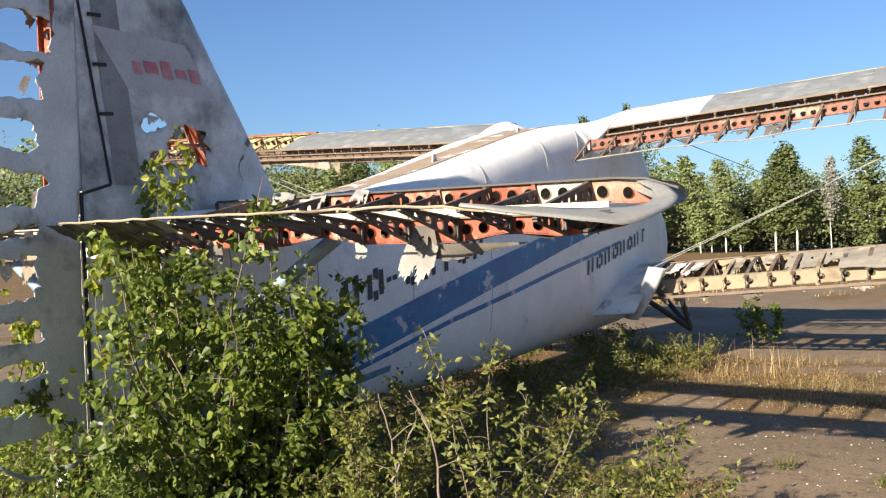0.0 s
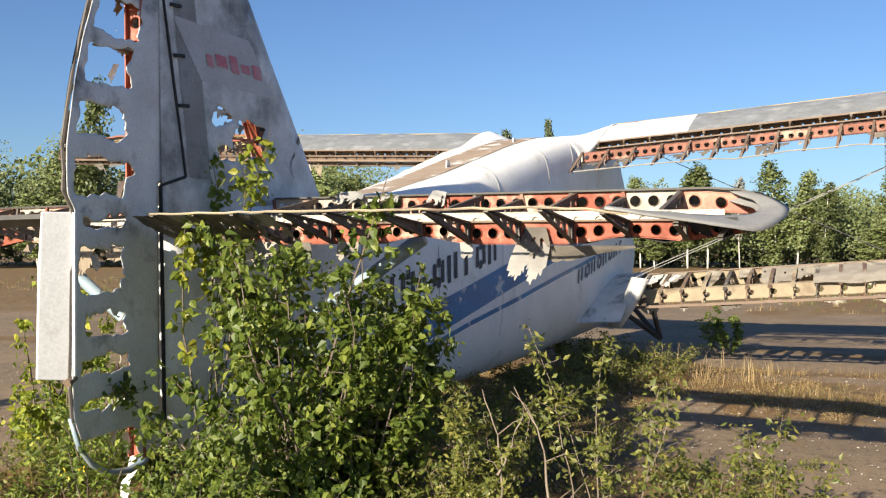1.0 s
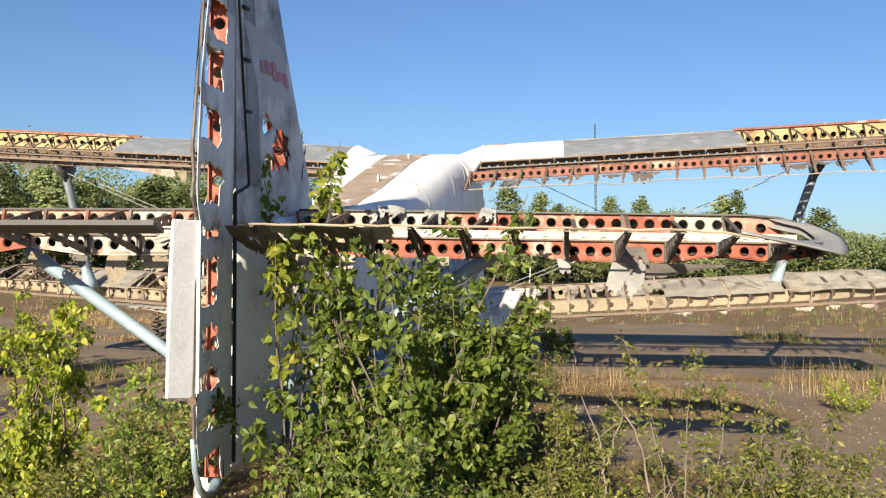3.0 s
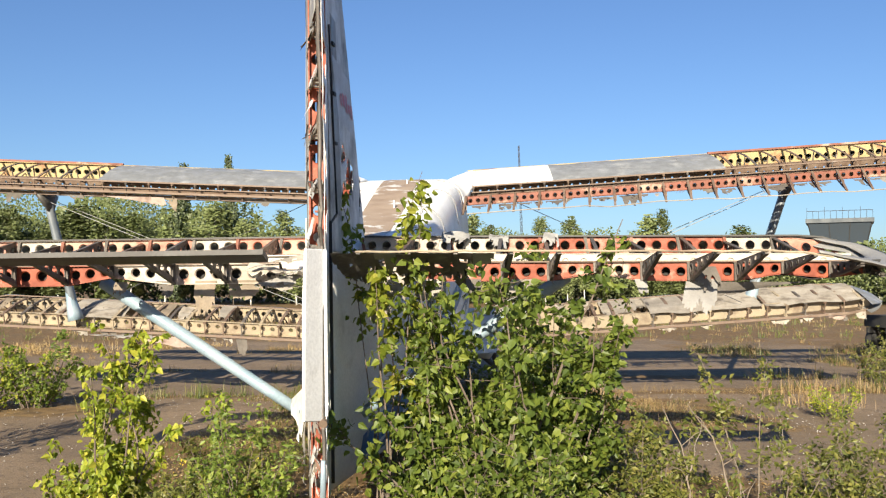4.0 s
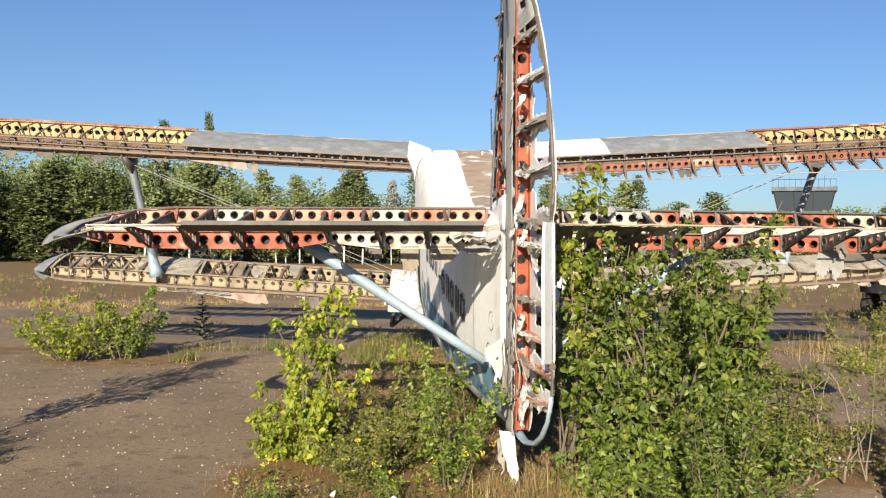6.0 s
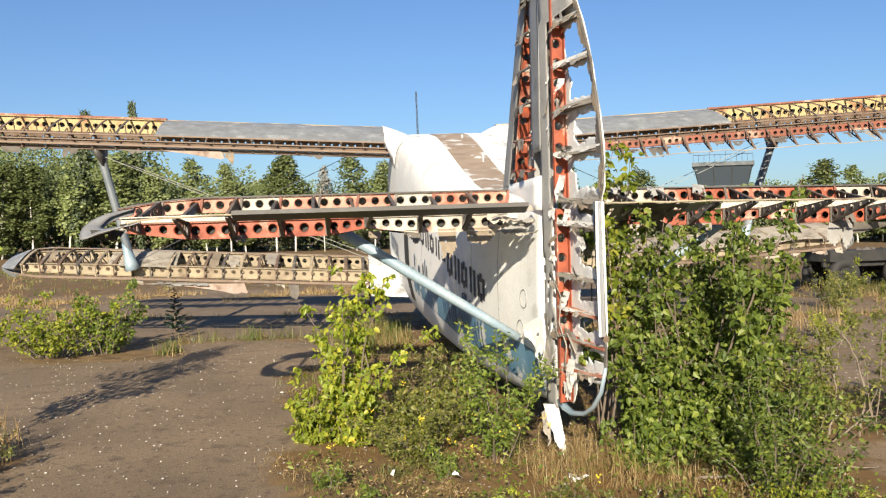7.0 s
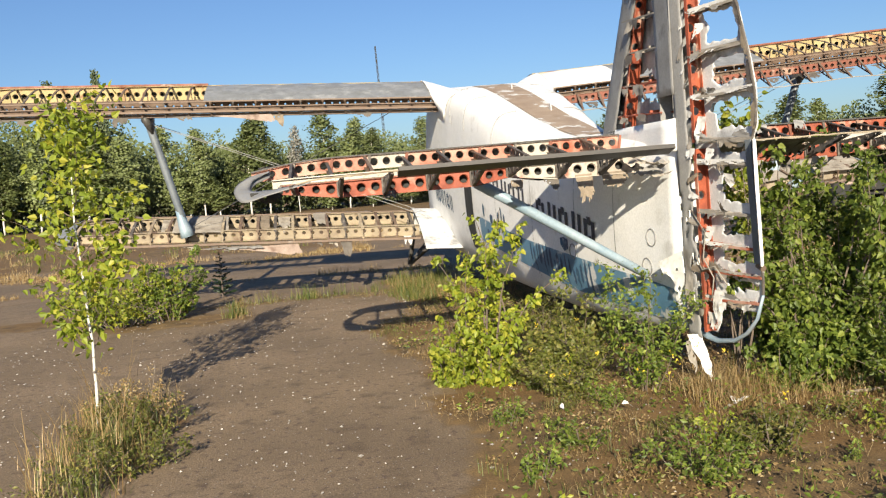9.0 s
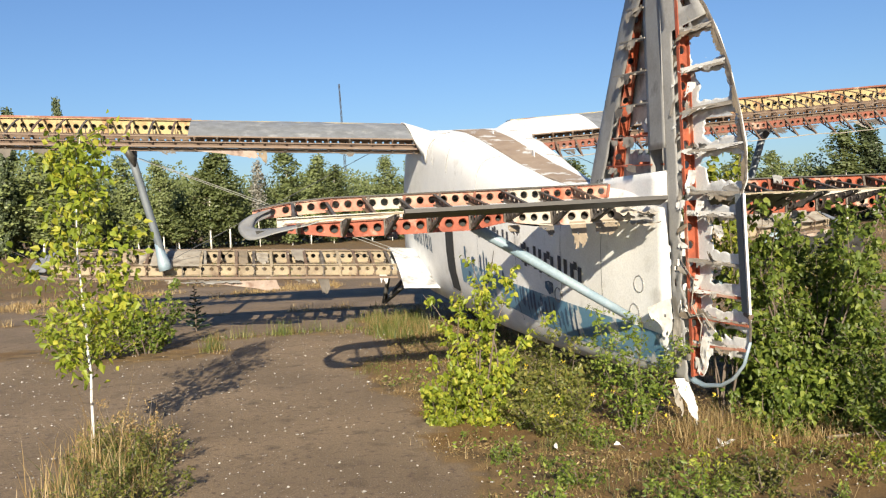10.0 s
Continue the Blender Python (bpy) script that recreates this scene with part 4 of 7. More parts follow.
# ---------------------------------------------------------------- tailplane
def tailplane(side):
    rng = random.Random(51 + side)
    left = side < 0
    X = lambda x: side * x
    fs = (lambda x: 1.26 - 0.025 * x) if left else (lambda x: 1.25 - 0.065 * x)
    mid = (lambda x: 2.038) if left else (lambda x: 2.035 - 0.016 * x)
    xt = 3.66 if left else 3.82
    xr, yr = (2.85 if left else 2.95), 0.75
    droop = (lambda x: 0.1 * (max(x - 2.8, 0) / 0.8) ** 1.7) if left else (lambda x: 0.05 * (max(x - 3.4, 0) / 0.2) ** 1.5)
    le = lambda x: yr + 0.96 * math.sqrt(max(1 - (max(x - xr, 0) / (xt - xr)) ** 2, 0)) + 0.03 * (xr - min(x, xr))
    xe = xt - 0.16
    # nose skin ahead of the spar
    verts, faces = [], []
    nx, nj = 24, 10
    for lay in (0, 1):
        for i in range(nx + 1):
            x = 0.12 + (xe - 0.06 - 0.12) * i / nx
            for j in range(nj + 1):
                a = math.pi * j / nj
                y0, y1 = fs(x), le(x)
                verts.append((X(x), y0 + (y1 - y0) * math.sin(a), mid(x) - droop(x) * 0.5 + 0.06 * math.cos(a) - 0.004 * lay))
    n = (nx + 1) * (nj + 1)
    for i in range(nx):
        for j in range(nj):
            a = i * (nj + 1) + j
            q = (a, a + 1, a + nj + 2, a + nj + 1)
            faces += [q, tuple(n + t for t in q[::-1])]
    tp = raw("tailplane", verts, faces, M_finwhite, plane, "tailplane with its fabric stripped off", True)
    # front spar in bays of three lightening holes with a stiffener between them
    foot = lambda x: Vector((X(x), fs(x), mid(x) - 0.06 - droop(x) * 0.45))
    head = lambda x: Vector((0, 0, 0.12 - droop(x) * 0.5))
    edges = [0.16 + 0.332 * i for i in range(11)]
    edges[-1] = xe if left else 3.6
    for i, (a, b) in enumerate(zip(edges, edges[1:])):
        bm = bmesh.new()
        web(bm, foot(a), foot(b), head(a), head(b), 3 if b - a > 0.25 else 2, 0.56, 0.012, 0.022)
        pale = (left and i % 4 == 2) or (not left and (i < 3 or i == 8))
        part("front_spar", bm, M_spark if pale else (M_redpale if left or i > 7 else M_red), tp, "red primed spar bay with lightening holes" if i == 0 else "")
        bm = bmesh.new()
        up = foot(a) + head(a)
        bar(bm, foot(a) - Vector((0, 0.012, 0)), up - Vector((X(0.02), 0.012, 0)), 0.022, 0.014, (0, 1, 0))
        part("stiffener", bm, M_ribgrey if i % 2 else M_redbrown, tp)
    rail([foot(0.16 + (xe - 0.16) * i / 20) + head(0.16 + (xe - 0.16) * i / 20) + Vector((0, 0, 0.006)) for i in range(21)], 0.06, 0.012, M_barcolour, tp, "spar_cap")
    # chalky rear spar with pressed rings, partly hidden by the elevator
    rear = lambda x: Vector((X(x), 0.5 - 0.01 * x, 1.85 - (0 if left else 0.0122 * x) - droop(x) * 0.1))
    bm = bmesh.new()
    for i in range(9):
        a, b = 0.2 + i * (xe - 0.4) / 9, 0.2 + (i + 1) * (xe - 0.4) / 9
        web(bm, rear(a), rear(b), (0, 0, 0.09), (0, 0, 0.09), 3, 0.42, 0.006, 0.03)
        for k in range(3):
            c = rear(a + (b - a) * (k + 0.5) / 3) + Vector((0, 0.005, 0.0425))
            r = 0.026
            disc = [bm.verts.new(c + Vector((X(r * math.cos(math.pi * j / 6)), 0, r * math.sin(math.pi * j / 6)))) for j in range(12)]
            bm.faces.new(disc)
    part("rear_spar", bm, M_chalk, tp, "chalky white rear spar with pressed rings")
    # what is left of the lower skin near the root
    skin_v, skin_f = [], []
    for i in range(5):
        x = 0.2 + 3.1 * i / 18
        for j in range(5):
            y = 0.46 + (fs(x) - 0.46) * j / 4
            z = 1.83 + (mid(x) - 0.066 - 1.83) * (y - 0.46) / 0.8 + 0.006 * noise.noise(Vector((x * 4, y * 4, side)))
            skin_v.append((X(x), y, z))
    for i in range(4):
        for j in range(4):
            k = i * 5 + j
            skin_f.append((k, k + 1, k + 6, k + 5))
    raw("lower_skin", skin_v, skin_f, M_white, tp, "white lower skin", True)
    # slim pressed ribs between the spars
    for i, x in enumerate(edges[1:-1]):
        lean = rng.uniform(-0.03, 0.09)
        bm = bmesh.new()
        p, q = rear(x) + Vector((0, 0, 0.045)), foot(x + lean * 0.5) + head(x) * 0.12
        web(bm, p, q, (0, 0, 0.05), (0, 0, 0.1 - 0.03 * (i % 2)), 6, 0.46, 0.006, 0.026)
        part("rib", bm, M_ribgrey if i % 3 else M_brown, tp)
        if i % 3 == 1:
            bm = bmesh.new()
            a, b = p + Vector((0, 0.1, 0.05)), p.lerp(q, 0.65) + Vector((0, 0, 0.055))
            rag(bm, (a, b, b - Vector((X(0.05), 0, 0.1)), a - Vector((X(0.02), 0, 0.07))), 5, 3, rng, 0.02, 0.5)
            part("fabric", bm, M_rag, tp)
    # metal tip: a band that falls from the spar's end to the trailing edge, open to the inside
    rim = ((3.42, 1.12, 2.03), (3.62, 0.86, 1.985), (3.76, 0.62, 1.895), (3.66, 0.2, 1.785), (3.4, -0.04, 1.82), (3.0, -0.21, 1.888))
    lip = ((3.42, 1.02, 2.02), (3.57, 0.82, 1.955), (3.6, 0.6, 1.88), (3.45, 0.33, 1.862), (3.25, 0.08, 1.874), (3.0, -0.18, 1.892))
    reach = (xt - 3.0) / 0.82

    def along(pts, t):
        k = min(int(t), 4)
        a, b, c, d = (Vector(pts[max(0, min(5, k + o))]) for o in (-1, 0, 1, 2))
        u = t - k
        p = 0.5 * (2 * b + (c - a) * u + (2 * a - 5 * b + 4 * c - d) * u * u + (3 * b - a - 3 * c + d) * u ** 3)
        return Vector((X(3.0 + (p.x - 3.0) * reach), p.y, p.z))

    tv, tf = [], []
    na, nb = 30, 8
    for i in range(na + 1):
        o, q = along(rim, 5 * i / na), along(lip, 5 * i / na)
        deep = 0.045 * (1 - i / na) + 0.006
        for j in range(nb + 1):
            f = abs(1 - 2 * j / nb)
            p = o.lerp(q, f) + Vector((0, 0, 0.008 * math.sin(math.pi * f) if j < nb / 2 else -deep * f ** 0.6))
            tv.append(p + Vector((0, 0, 0.006 * noise.noise(p * 7))))
    for i in range(na):
        for j in range(nb):
            k = i * (nb + 1) + j
            tf.append((k, k + 1, k + nb + 2, k + nb + 1))
    cap = raw("tip_cap", tv, tf, M_greyskin, tp, "rounded grey metal tip", True)
    md = cap.modifiers.new("thickness", "SOLIDIFY")
    md.thickness = 0.004
    bm = bmesh.new()
    c = along(lip, 3.1) - Vector((0, 0.06, 0.06))
    rag(bm, (c + Vector((X(-0.14), 0, 0.04)), c + Vector((X(0.12), 0, 0.05)), c + Vector((X(0.08), -0.02, -0.06)), c + Vector((X(-0.06), -0.02, -0.07))), 5, 4, rng, 0.05, 0.35)
    part("fabric", bm, M_nearblack, tp, "black rag clump below the tip")

    # elevator: red spar, ribs that rise to the trailing tube
    def sp(x):
        return Vector((X(x), 0.36, 1.757 if left else 1.754 - 0.0122 * x))

    def te(x):
        back = 0.0 if x < 2.7 else 0.3 * ((x - 2.7) / 0.8) ** 2
        return Vector((X(x), -0.23 + back, (1.938 - 0.0135 * x if not left else 1.92) - back * 0.45))

    xe = xt - (0.36 if left else 0.18)
    joint = 1.42 if left else 1.77
    break_two = 9.0 if left else 2.97
    tall = lambda x: (0.128 if left else 0.118) - 0.05 * max(0.0, 1 - abs(x - joint) / 0.24) - 0.045 * max(0.0, 1 - abs(x - break_two) / 0.2) - 0.075 * max(0.0, (x - (2.75 if left else 3.15)) / 0.55)
    low = lambda x: sp(x) + Vector((0, 0, 0.128 - tall(x)))
    cuts = sorted([0.3 + 0.355 * i for i in range(10)] + [joint]) if left else [1.77 + 0.302 * i for i in range(-5, 6)] + [3.5]
    cuts = [c for i, c in enumerate(cuts) if c < xe - 0.1 and (c == joint or abs(c - joint) > 0.12)] + [xe - 0.06]
    el = None
    for i, (a, b) in enumerate(zip(cuts, cuts[1:])):
        bm = bmesh.new()
        twist = rng.uniform(-0.008, 0.008)
        web(bm, low(a + 0.006) + Vector((0, twist, 0)), low(b - 0.006) - Vector((0, twist, 0)), (0, 0, tall(a)), (0, 0, tall(b)), max(1, int(round((b - a) / 0.112))), 0.56, 0.012, 0.024)
        pale = b <= joint + 0.01 if left else b < 0.7
        m = M_spark if pale and i % 4 != 3 else M_red
        if el is None:
            el = part("elevator", bm, m, plane, "bare elevator frame with orange-red spar")
        else:
            part("spar_bay", bm, m, el, "orange-red spar bay with lightening holes" if i == 3 else "")
        bm = bmesh.new()
        bar(bm, low(b) - Vector((0, 0.014, 0)), low(b) + Vector((0, -0.014, tall(b))), 0.03, 0.016, (0, 1, 0))
        part("stiffener", bm, M_ribgrey, el)
    verts, faces = [], []
    for i in range(25):
        x = 0.3 + (xe - 0.36) * i / 24
        for j in range(7):
            a = math.pi * j / 6
            verts.append(low(x) + Vector((0, 0.012 + 0.07 * math.sin(a), tall(x) / 2 - tall(x) / 2 * math.cos(a))))
    for i in range(24):
        for j in range(6):
            k = i * 7 + j
            faces.append((k, k + 1, k + 8, k + 7))
    # near-black colour stands in for the shade seen through the spar's holes
    nose = raw("elevator_nose", verts, faces, M_nearblack, el, "closed nose skin, coloured near black for shade behind the holes", True)
    md = nose.modifiers.new("thickness", "SOLIDIFY")
    md.thickness = 0.003
    rail([low(0.3 + (xe - 0.36) * i / 30) + Vector((0, 0, tall(0.3 + (xe - 0.36) * i / 30) + 0.005)) for i in range(31)], 0.05, 0.01, M_brown, el, "spar_cap")
    bm = bmesh.new()
    tube(bm, [te(0.26 + (3.1 - 0.26) * i / 30) + Vector((0, 0, rng.uniform(-0.005, 0.005))) for i in range(31)], 0.007, 6)
    part("trailing_tube", bm, M_cream, el, "bent trailing edge tube")
    for i, x in enumerate(cuts[1:-1] if left else cuts[:-1]):
        bend = rng.uniform(-0.03, 0.03)
        q = te(x) + Vector((X(bend), 0, -0.014))
        bm = bmesh.new()
        web(bm, low(x) + Vector((0, -0.01, 0.0)), q, (0, 0, tall(x)), (0, 0, 0.014), 5, 0.74 if left else 0.66, 0.006, 0.024)
        part("rib", bm, M_ribgrey if i % 3 else M_barcolour, el)
        if rng.random() < 0.7:
            bm = bmesh.new()
            a, b = low(x) + Vector((0, -0.02, 0.05)), low(x).lerp(q, 0.8) + Vector((0, 0, 0.03))
            d = Vector((X(rng.uniform(-0.06, 0.04)), -0.02, -rng.uniform(0.05, 0.13)))
            rag(bm, (a, b, b + d * 0.5, a + d), 4, 4, rng, 0.02, 0.45)
            part("fabric", bm, M_ragdark if rng.random() < 0.7 else M_rag, el)
    # fabric that dangles under spar and root
    spots = [(0.42, 0.22, 0.2, 0), (0.72, 0.14, 0.24, 0), (1.0, 0.13, 0.13, 1), (1.3, 0.1, 0.12, 0), (2.35, 0.1, 0.07, 1)] if left else [(0.3, 0.24, 0.34, 0), (0.62, 0.16, 0.2, 0), (0.9, 0.12, 0.16, 1), (1.22, 0.14, 0.12, 0), (2.02, 0.08, 0.12, 2)]
    for x, wd, ln, kind in spots:
        bm = bmesh.new()
        a, b = sp(x) + Vector((0, -0.01, 0.02)), sp(x + wd) + Vector((0, -0.01, 0.02))
        dv = Vector((X(rng.uniform(-0.06, 0.04)), -rng.uniform(0.02, 0.1), -ln))
        rag(bm, (a, b, b + dv * rng.uniform(0.6, 1.0), a + dv), 5, 6, rng, 0.04, 0.35)
        part("fabric", bm, (M_ragbrown if left else M_rag, M_ragdark, M_ragpale)[kind], el, "hanging torn fabric")
    if not left:
        # crumpled dark skin where the elevator meets the tail
        for k in range(7):
            x = 0.12 + 0.13 * k
            bm = bmesh.new()
            a, b = te(x) + Vector((0, 0.02, -0.01)), te(x + 0.2) + Vector((0, 0.02, -0.01))
            c, d = sp(x + 0.2) + Vector((0, 0, rng.uniform(-0.08, 0.08))), sp(x) + Vector((0, 0, rng.uniform(-0.1, 0.04)))
            rag(bm, (a, b, c, d), 6, 6, rng, 0.045, 0.5)
            part("crumpled_skin", bm, (M_ribgrey, M_ragdark, M_greyskin, M_ribgrey)[k % 4], el, "dark crumpled root skin" if k == 0 else "")
        for x, wd in ((0.75, 0.2), (1.1, 0.14), (1.5, 0.1)):
            bm = bmesh.new()
            a, b = foot(x) + head(x) + Vector((0, -0.02, 0.03)), foot(x + wd) + head(x) + Vector((0, -0.02, 0.01))
            rag(bm, (a, b, b - Vector((0, 0.1, 0.11)), a - Vector((0.03, 0.1, 0.12))), 4, 5, rng, 0.03, 0.4, False)
            part("fabric", bm, M_greyskin, tp)
        for pts, m, label, tear in (
            ((sp(2.36) + Vector((0, 0, 0.02)), sp(2.56) + Vector((0, 0, 0.02)), sp(2.5) + Vector((0.02, -0.08, -0.25)), sp(2.3) + Vector((0, -0.06, -0.2))), M_ragpale, "pale hanging skin piece", 0.25),
            ((sp(2.44), sp(3.1), sp(2.9) + Vector((0, 0.02, -0.03)), sp(2.5) + Vector((0, 0.02, -0.13))), M_ragdark, "dark sagging skin edge", 0.15),
            ((sp(2.42) + Vector((0, -0.03, 0.1)), sp(2.54) + Vector((0, -0.03, 0.1)), sp(2.6) + Vector((0, -0.05, -0.1)), sp(2.38) + Vector((0, -0.05, -0.08))), M_ragdark, "", 0.4),
        ):
            bm = bmesh.new()
            rag(bm, pts, 7, 7, rng, 0.03, tear)
            part("fabric", bm, m, el, label)
    if left:
        for k, (m, z, w2) in enumerate(((M_rag, 1.9, 0.34), (M_chalk, 1.85, 0.36), (M_ragpale, 1.8, 0.3), (M_ragwing, 1.76, 0.22))):
            bm = bmesh.new()
            tilt = 0.05 * (-1) ** k
            rag(bm, ((-0.12, 0.32, z + tilt), (-0.12 - w2, 0.24 - tilt, z - tilt), (-0.2 - w2 * 0.8, 0.12, z - 0.1), (-0.1, 0.16 + tilt, z - 0.05)), 7, 5, rng, 0.065, 0.32)
            part("crumpled_skin", bm, m, el, "crumpled root skin" if k == 0 else "")
        bm = bmesh.new()
        for i in range(10):
            a, b = 0.26 + 0.21 * i, 0.26 + 0.21 * (i + 1)
            bar(bm, te(a) - Vector((0, 0.0, 0.005)), te(b) - Vector((0, 0.0, 0.005)), 0.15, 0.032, (0, 0.3, 1))
        part("trim_tab", bm, M_barcolour, el, "dark grey trim tab")
    # brace strut down to the tail
    bm = bmesh.new()
    p, q = Vector((X(1.62), 0.7, 1.78)), Vector((X(0.2), 0.62, 0.86))
    tube(bm, [p.lerp(q, f) for f in (0, 0.2, 0.5, 0.8, 1)], 0.054, 10, 0.042, flat=0.9, up=(0, 0.2, 1))
    part("brace_strut", bm, M_strut, plane, "pale blue faired tailplane brace", True)


for s in (-1, 1):
    tailplane(s)


# ---------------------------------------------------------------- fin
def fin_le(z):
    return lerp_table([(2.0, 2.16), (2.2, 2.04), (3.54, 1.12), (3.85, 0.88), (4.0, 0.62), (4.08, 0.3)], z, 1)


def fin_half(y, z):
    f = max(0.0, min(1.0, (fin_le(z) - y) / 0.6))
    return 0.012 + 0.07 * min(1.0, f * 3.2) ** 0.55 * (1 - 0.25 * (z - 2.0) / 2.0)


def fin():
    rng = random.Random(77)
    HOLES = ((0.88, 1.22, 2.36, 2.62), (0.64, 0.8, 2.6, 2.7), (0.7, 0.95, 2.36, 2.45))
    verts, faces = [], []
    zs = [1.95 + i * (4.05 - 1.95) / 96 for i in range(97)]
    nj = 60
    for z in zs:
        y0, y1 = 0.1, fin_le(z)
        for j in range(nj + 1):
            y = y1 + (y0 - y1) * (j / nj)
            verts.append((fin_half(y, z) + 0.004 * noise.noise(Vector((y * 3, z * 3, 2))), y, z))
    for i in range(96):
        for j in range(nj):
            k = i * (nj + 1) + j
            y = (verts[k][1] + verts[k + 1][1]) / 2
            z = (zs[i] + zs[i + 1]) / 2
            wob = 0.1 * noise.noise(Vector((y * 7, z * 7, 4))) + 0.05 * noise.noise(Vector((y * 24, z * 24, 6)))
            if any(a < y + wob < b and c < z + wob < d for a, b, c, d in HOLES):
                continue
            faces.append((k, k + nj + 1, k + nj + 2, k + 1))
    f = raw("fin", verts, faces, M_fin, plane, "stained grey-white fin with torn holes in the skin", True)
    soften(f, 1)
    mod = f.modifiers.new("thickness", "SOLIDIFY")
    mod.thickness, mod.offset = 0.004, -1

    def left_skin(y0f, y1f, z0, z1, name, m, label):
        vs, fs_ = [], []
        n = int((z1 - z0) / 0.06)
        for i in range(n + 1):
            z = z0 + (z1 - z0) * i / n
            a, b = y0f(z), y1f(z)
            for j in range(7):
                y = a + (b - a) * j / 6
                vs.append((-fin_half(y, z), y, z))
        for i in range(n):
            for j in range(6):
                k = i * 7 + j
                fs_.append((k, k + 1, k + 8, k + 7))
        o = raw(name, vs, fs_, m, f, label, True)
        md = o.modifiers.new("thickness", "SOLIDIFY")
        md.thickness, md.offset = 0.004, 1
        return o

    left_skin(lambda z: fin_le(z) - 0.52 + 0.03 * noise.noise(Vector((0, 0, z * 5))), fin_le, 1.95, 4.05, "leading_edge", M_greyskin, "grey metal leading edge")
    left_skin(lambda z: 0.1, lambda z: 0.44 + 0.012 * noise.noise(Vector((0, 3, z * 9))), 2.35, 4.0, "rear_cover", M_greyskin, "broad grey cover strip")
    left_skin(lambda z: 0.1, lambda z: fin_le(z), 1.9, 2.16, "fillet", M_white, "dented white fillet")
    # inner spar
    bm = bmesh.new()
    web(bm, (-0.06, 1.42, 2.1), (-0.045, 0.62, 3.8), (0.11, 0, 0), (0.08, 0, 0), 10, 0.62)
    part("fin_spar", bm, M_red, f, "orange-red inner spar")
    bm = bmesh.new()
    bar(bm, (0.0, 0.46, 2.0), (0.0, 0.4, 3.95), 0.12, 0.02, (0, 1, 0))
    part("fin_spar", bm, M_greyskin, f)
    for z in (2.26, 2.52, 2.8, 3.08, 3.36, 3.62, 3.85):
        bm = bmesh.new()
        y1 = fin_le(z) - 0.25
        for k in (-1, 1):
            bar(bm, (-0.01 + k * 0.055, 0.42, z - 0.03), (-0.01 + k * 0.05, y1, z + 0.03), 0.025, 0.012)
        for t in (0.2, 0.5, 0.8):
            y = 0.42 + (y1 - 0.42) * t
            bar(bm, (-0.06, y, z), (0.045, y, z), 0.03, 0.02)
        part("rib", bm, M_rag if z > 2.6 else M_red, f)
        for _ in range(3):
            bm = bmesh.new()
            y = 0.42 + (y1 - 0.42) * rng.random() * 0.7
            a, b = Vector((-0.085, y, z - 0.02)), Vector((-0.085, y + 0.16, z))
            d = Vector((-0.03, rng.uniform(-0.1, 0.1), -rng.uniform(0.05, 0.14)))
            rag(bm, (a, b, b + d, a + d), 3, 3, rng, 0.03, 0.3)
            part("fabric", bm, M_rag if rng.random() < 0.6 else M_ragdark, f)
    for y, z, wd, ln, m in ((0.66, 2.7, 0.1, 0.09, M_ragwhite), (0.75, 2.62, 0.06, 0.06, M_ragwhite), (0.9, 2.62, 0.08, 0.1, M_ragpale), (1.16, 2.6, 0.08, 0.16, M_redbrown), (0.76, 2.45, 0.14, 0.05, M_ragbrown)):
        bm = bmesh.new()
        x = fin_half(y, z) - 0.004
        a, b = Vector((x, y, z)), Vector((x, y + wd, z - 0.01))
        d = Vector((-0.02, rng.uniform(-0.03, 0.03), -ln))
        rag(bm, (a, b, b + d * 0.5, a + d), 4, 4, rng, 0.02, 0.4)
        part("fabric", bm, m, f)
    # markings on the right side
    def patch(name, y0, y1, z0, z1, m, label, slant=0.0, lift=0.004):
        vs, fs_ = [], []
        for i in range(7):
            z = z0 + (z1 - z0) * i / 6
            for j in range(9):
                y = y0 + (y1 - y0) * j / 8 - slant * (z - z0)
                vs.append((fin_half(y, z) + lift, y, z))
        for i in range(6):
            for j in range(8):
                k = i * 9 + j
                fs_.append((k, k + 9, k + 10, k + 1))
        raw(name, vs, fs_, m, f, label, True)

    for a, b in (((0.078, 0.11, 0.5), (0.078, 0.09, 2.13)), ((0.078, 0.09, 2.13), (0.082, 0.32, 2.2)), ((0.082, 0.32, 2.2), (0.07, 0.12, 3.4))):
        bm = bmesh.new()
        bar(bm, a, b, 0.014, 0.02)
        part("hinge_gap", bm, M_dark, f, "dark hinge gap")
    for z, y in ((3.3, 0.2), (2.98, 0.23), (2.66, 0.27)):
        bm = bmesh.new()
        bar(bm, (0.084, y - 0.01, z), (0.084, y + 0.09, z + 0.01), 0.012, 0.022)
        part("hinge_bracket", bm, M_dark, f)
    bm = bmesh.new()
    rag(bm, ((0.075, 1.66, 2.62), (0.04, 1.8, 2.5), (0.05, 1.7, 2.22), (0.09, 1.5, 2.3)), 6, 7, rng, 0.03, 0.1, False)
    part("torn_edge", bm, M_steel, f, "dark dented patch at the leading edge")
    patch("grey_stain", 0.36, 0.58, 2.2, 3.5, M_greyskin, "dark grey stained strip", 0.12, 0.003)
    patch("pale_patch", 0.5, 1.32, 2.86, 3.24, M_palepatch, "pale repainted patch", 0.75)
    for i, (y, wd) in enumerate(((0.56, 0.07), (0.66, 0.12), (0.82, 0.09), (0.94, 0.1), (1.08, 0.1))):
        patch("red_mark", y, y + wd, 2.97 + 0.02 * (i % 2), 3.05 + 0.02 * (i % 3), M_pink, "", 0.3, 0.009)
    return f


fin_ob = fin()


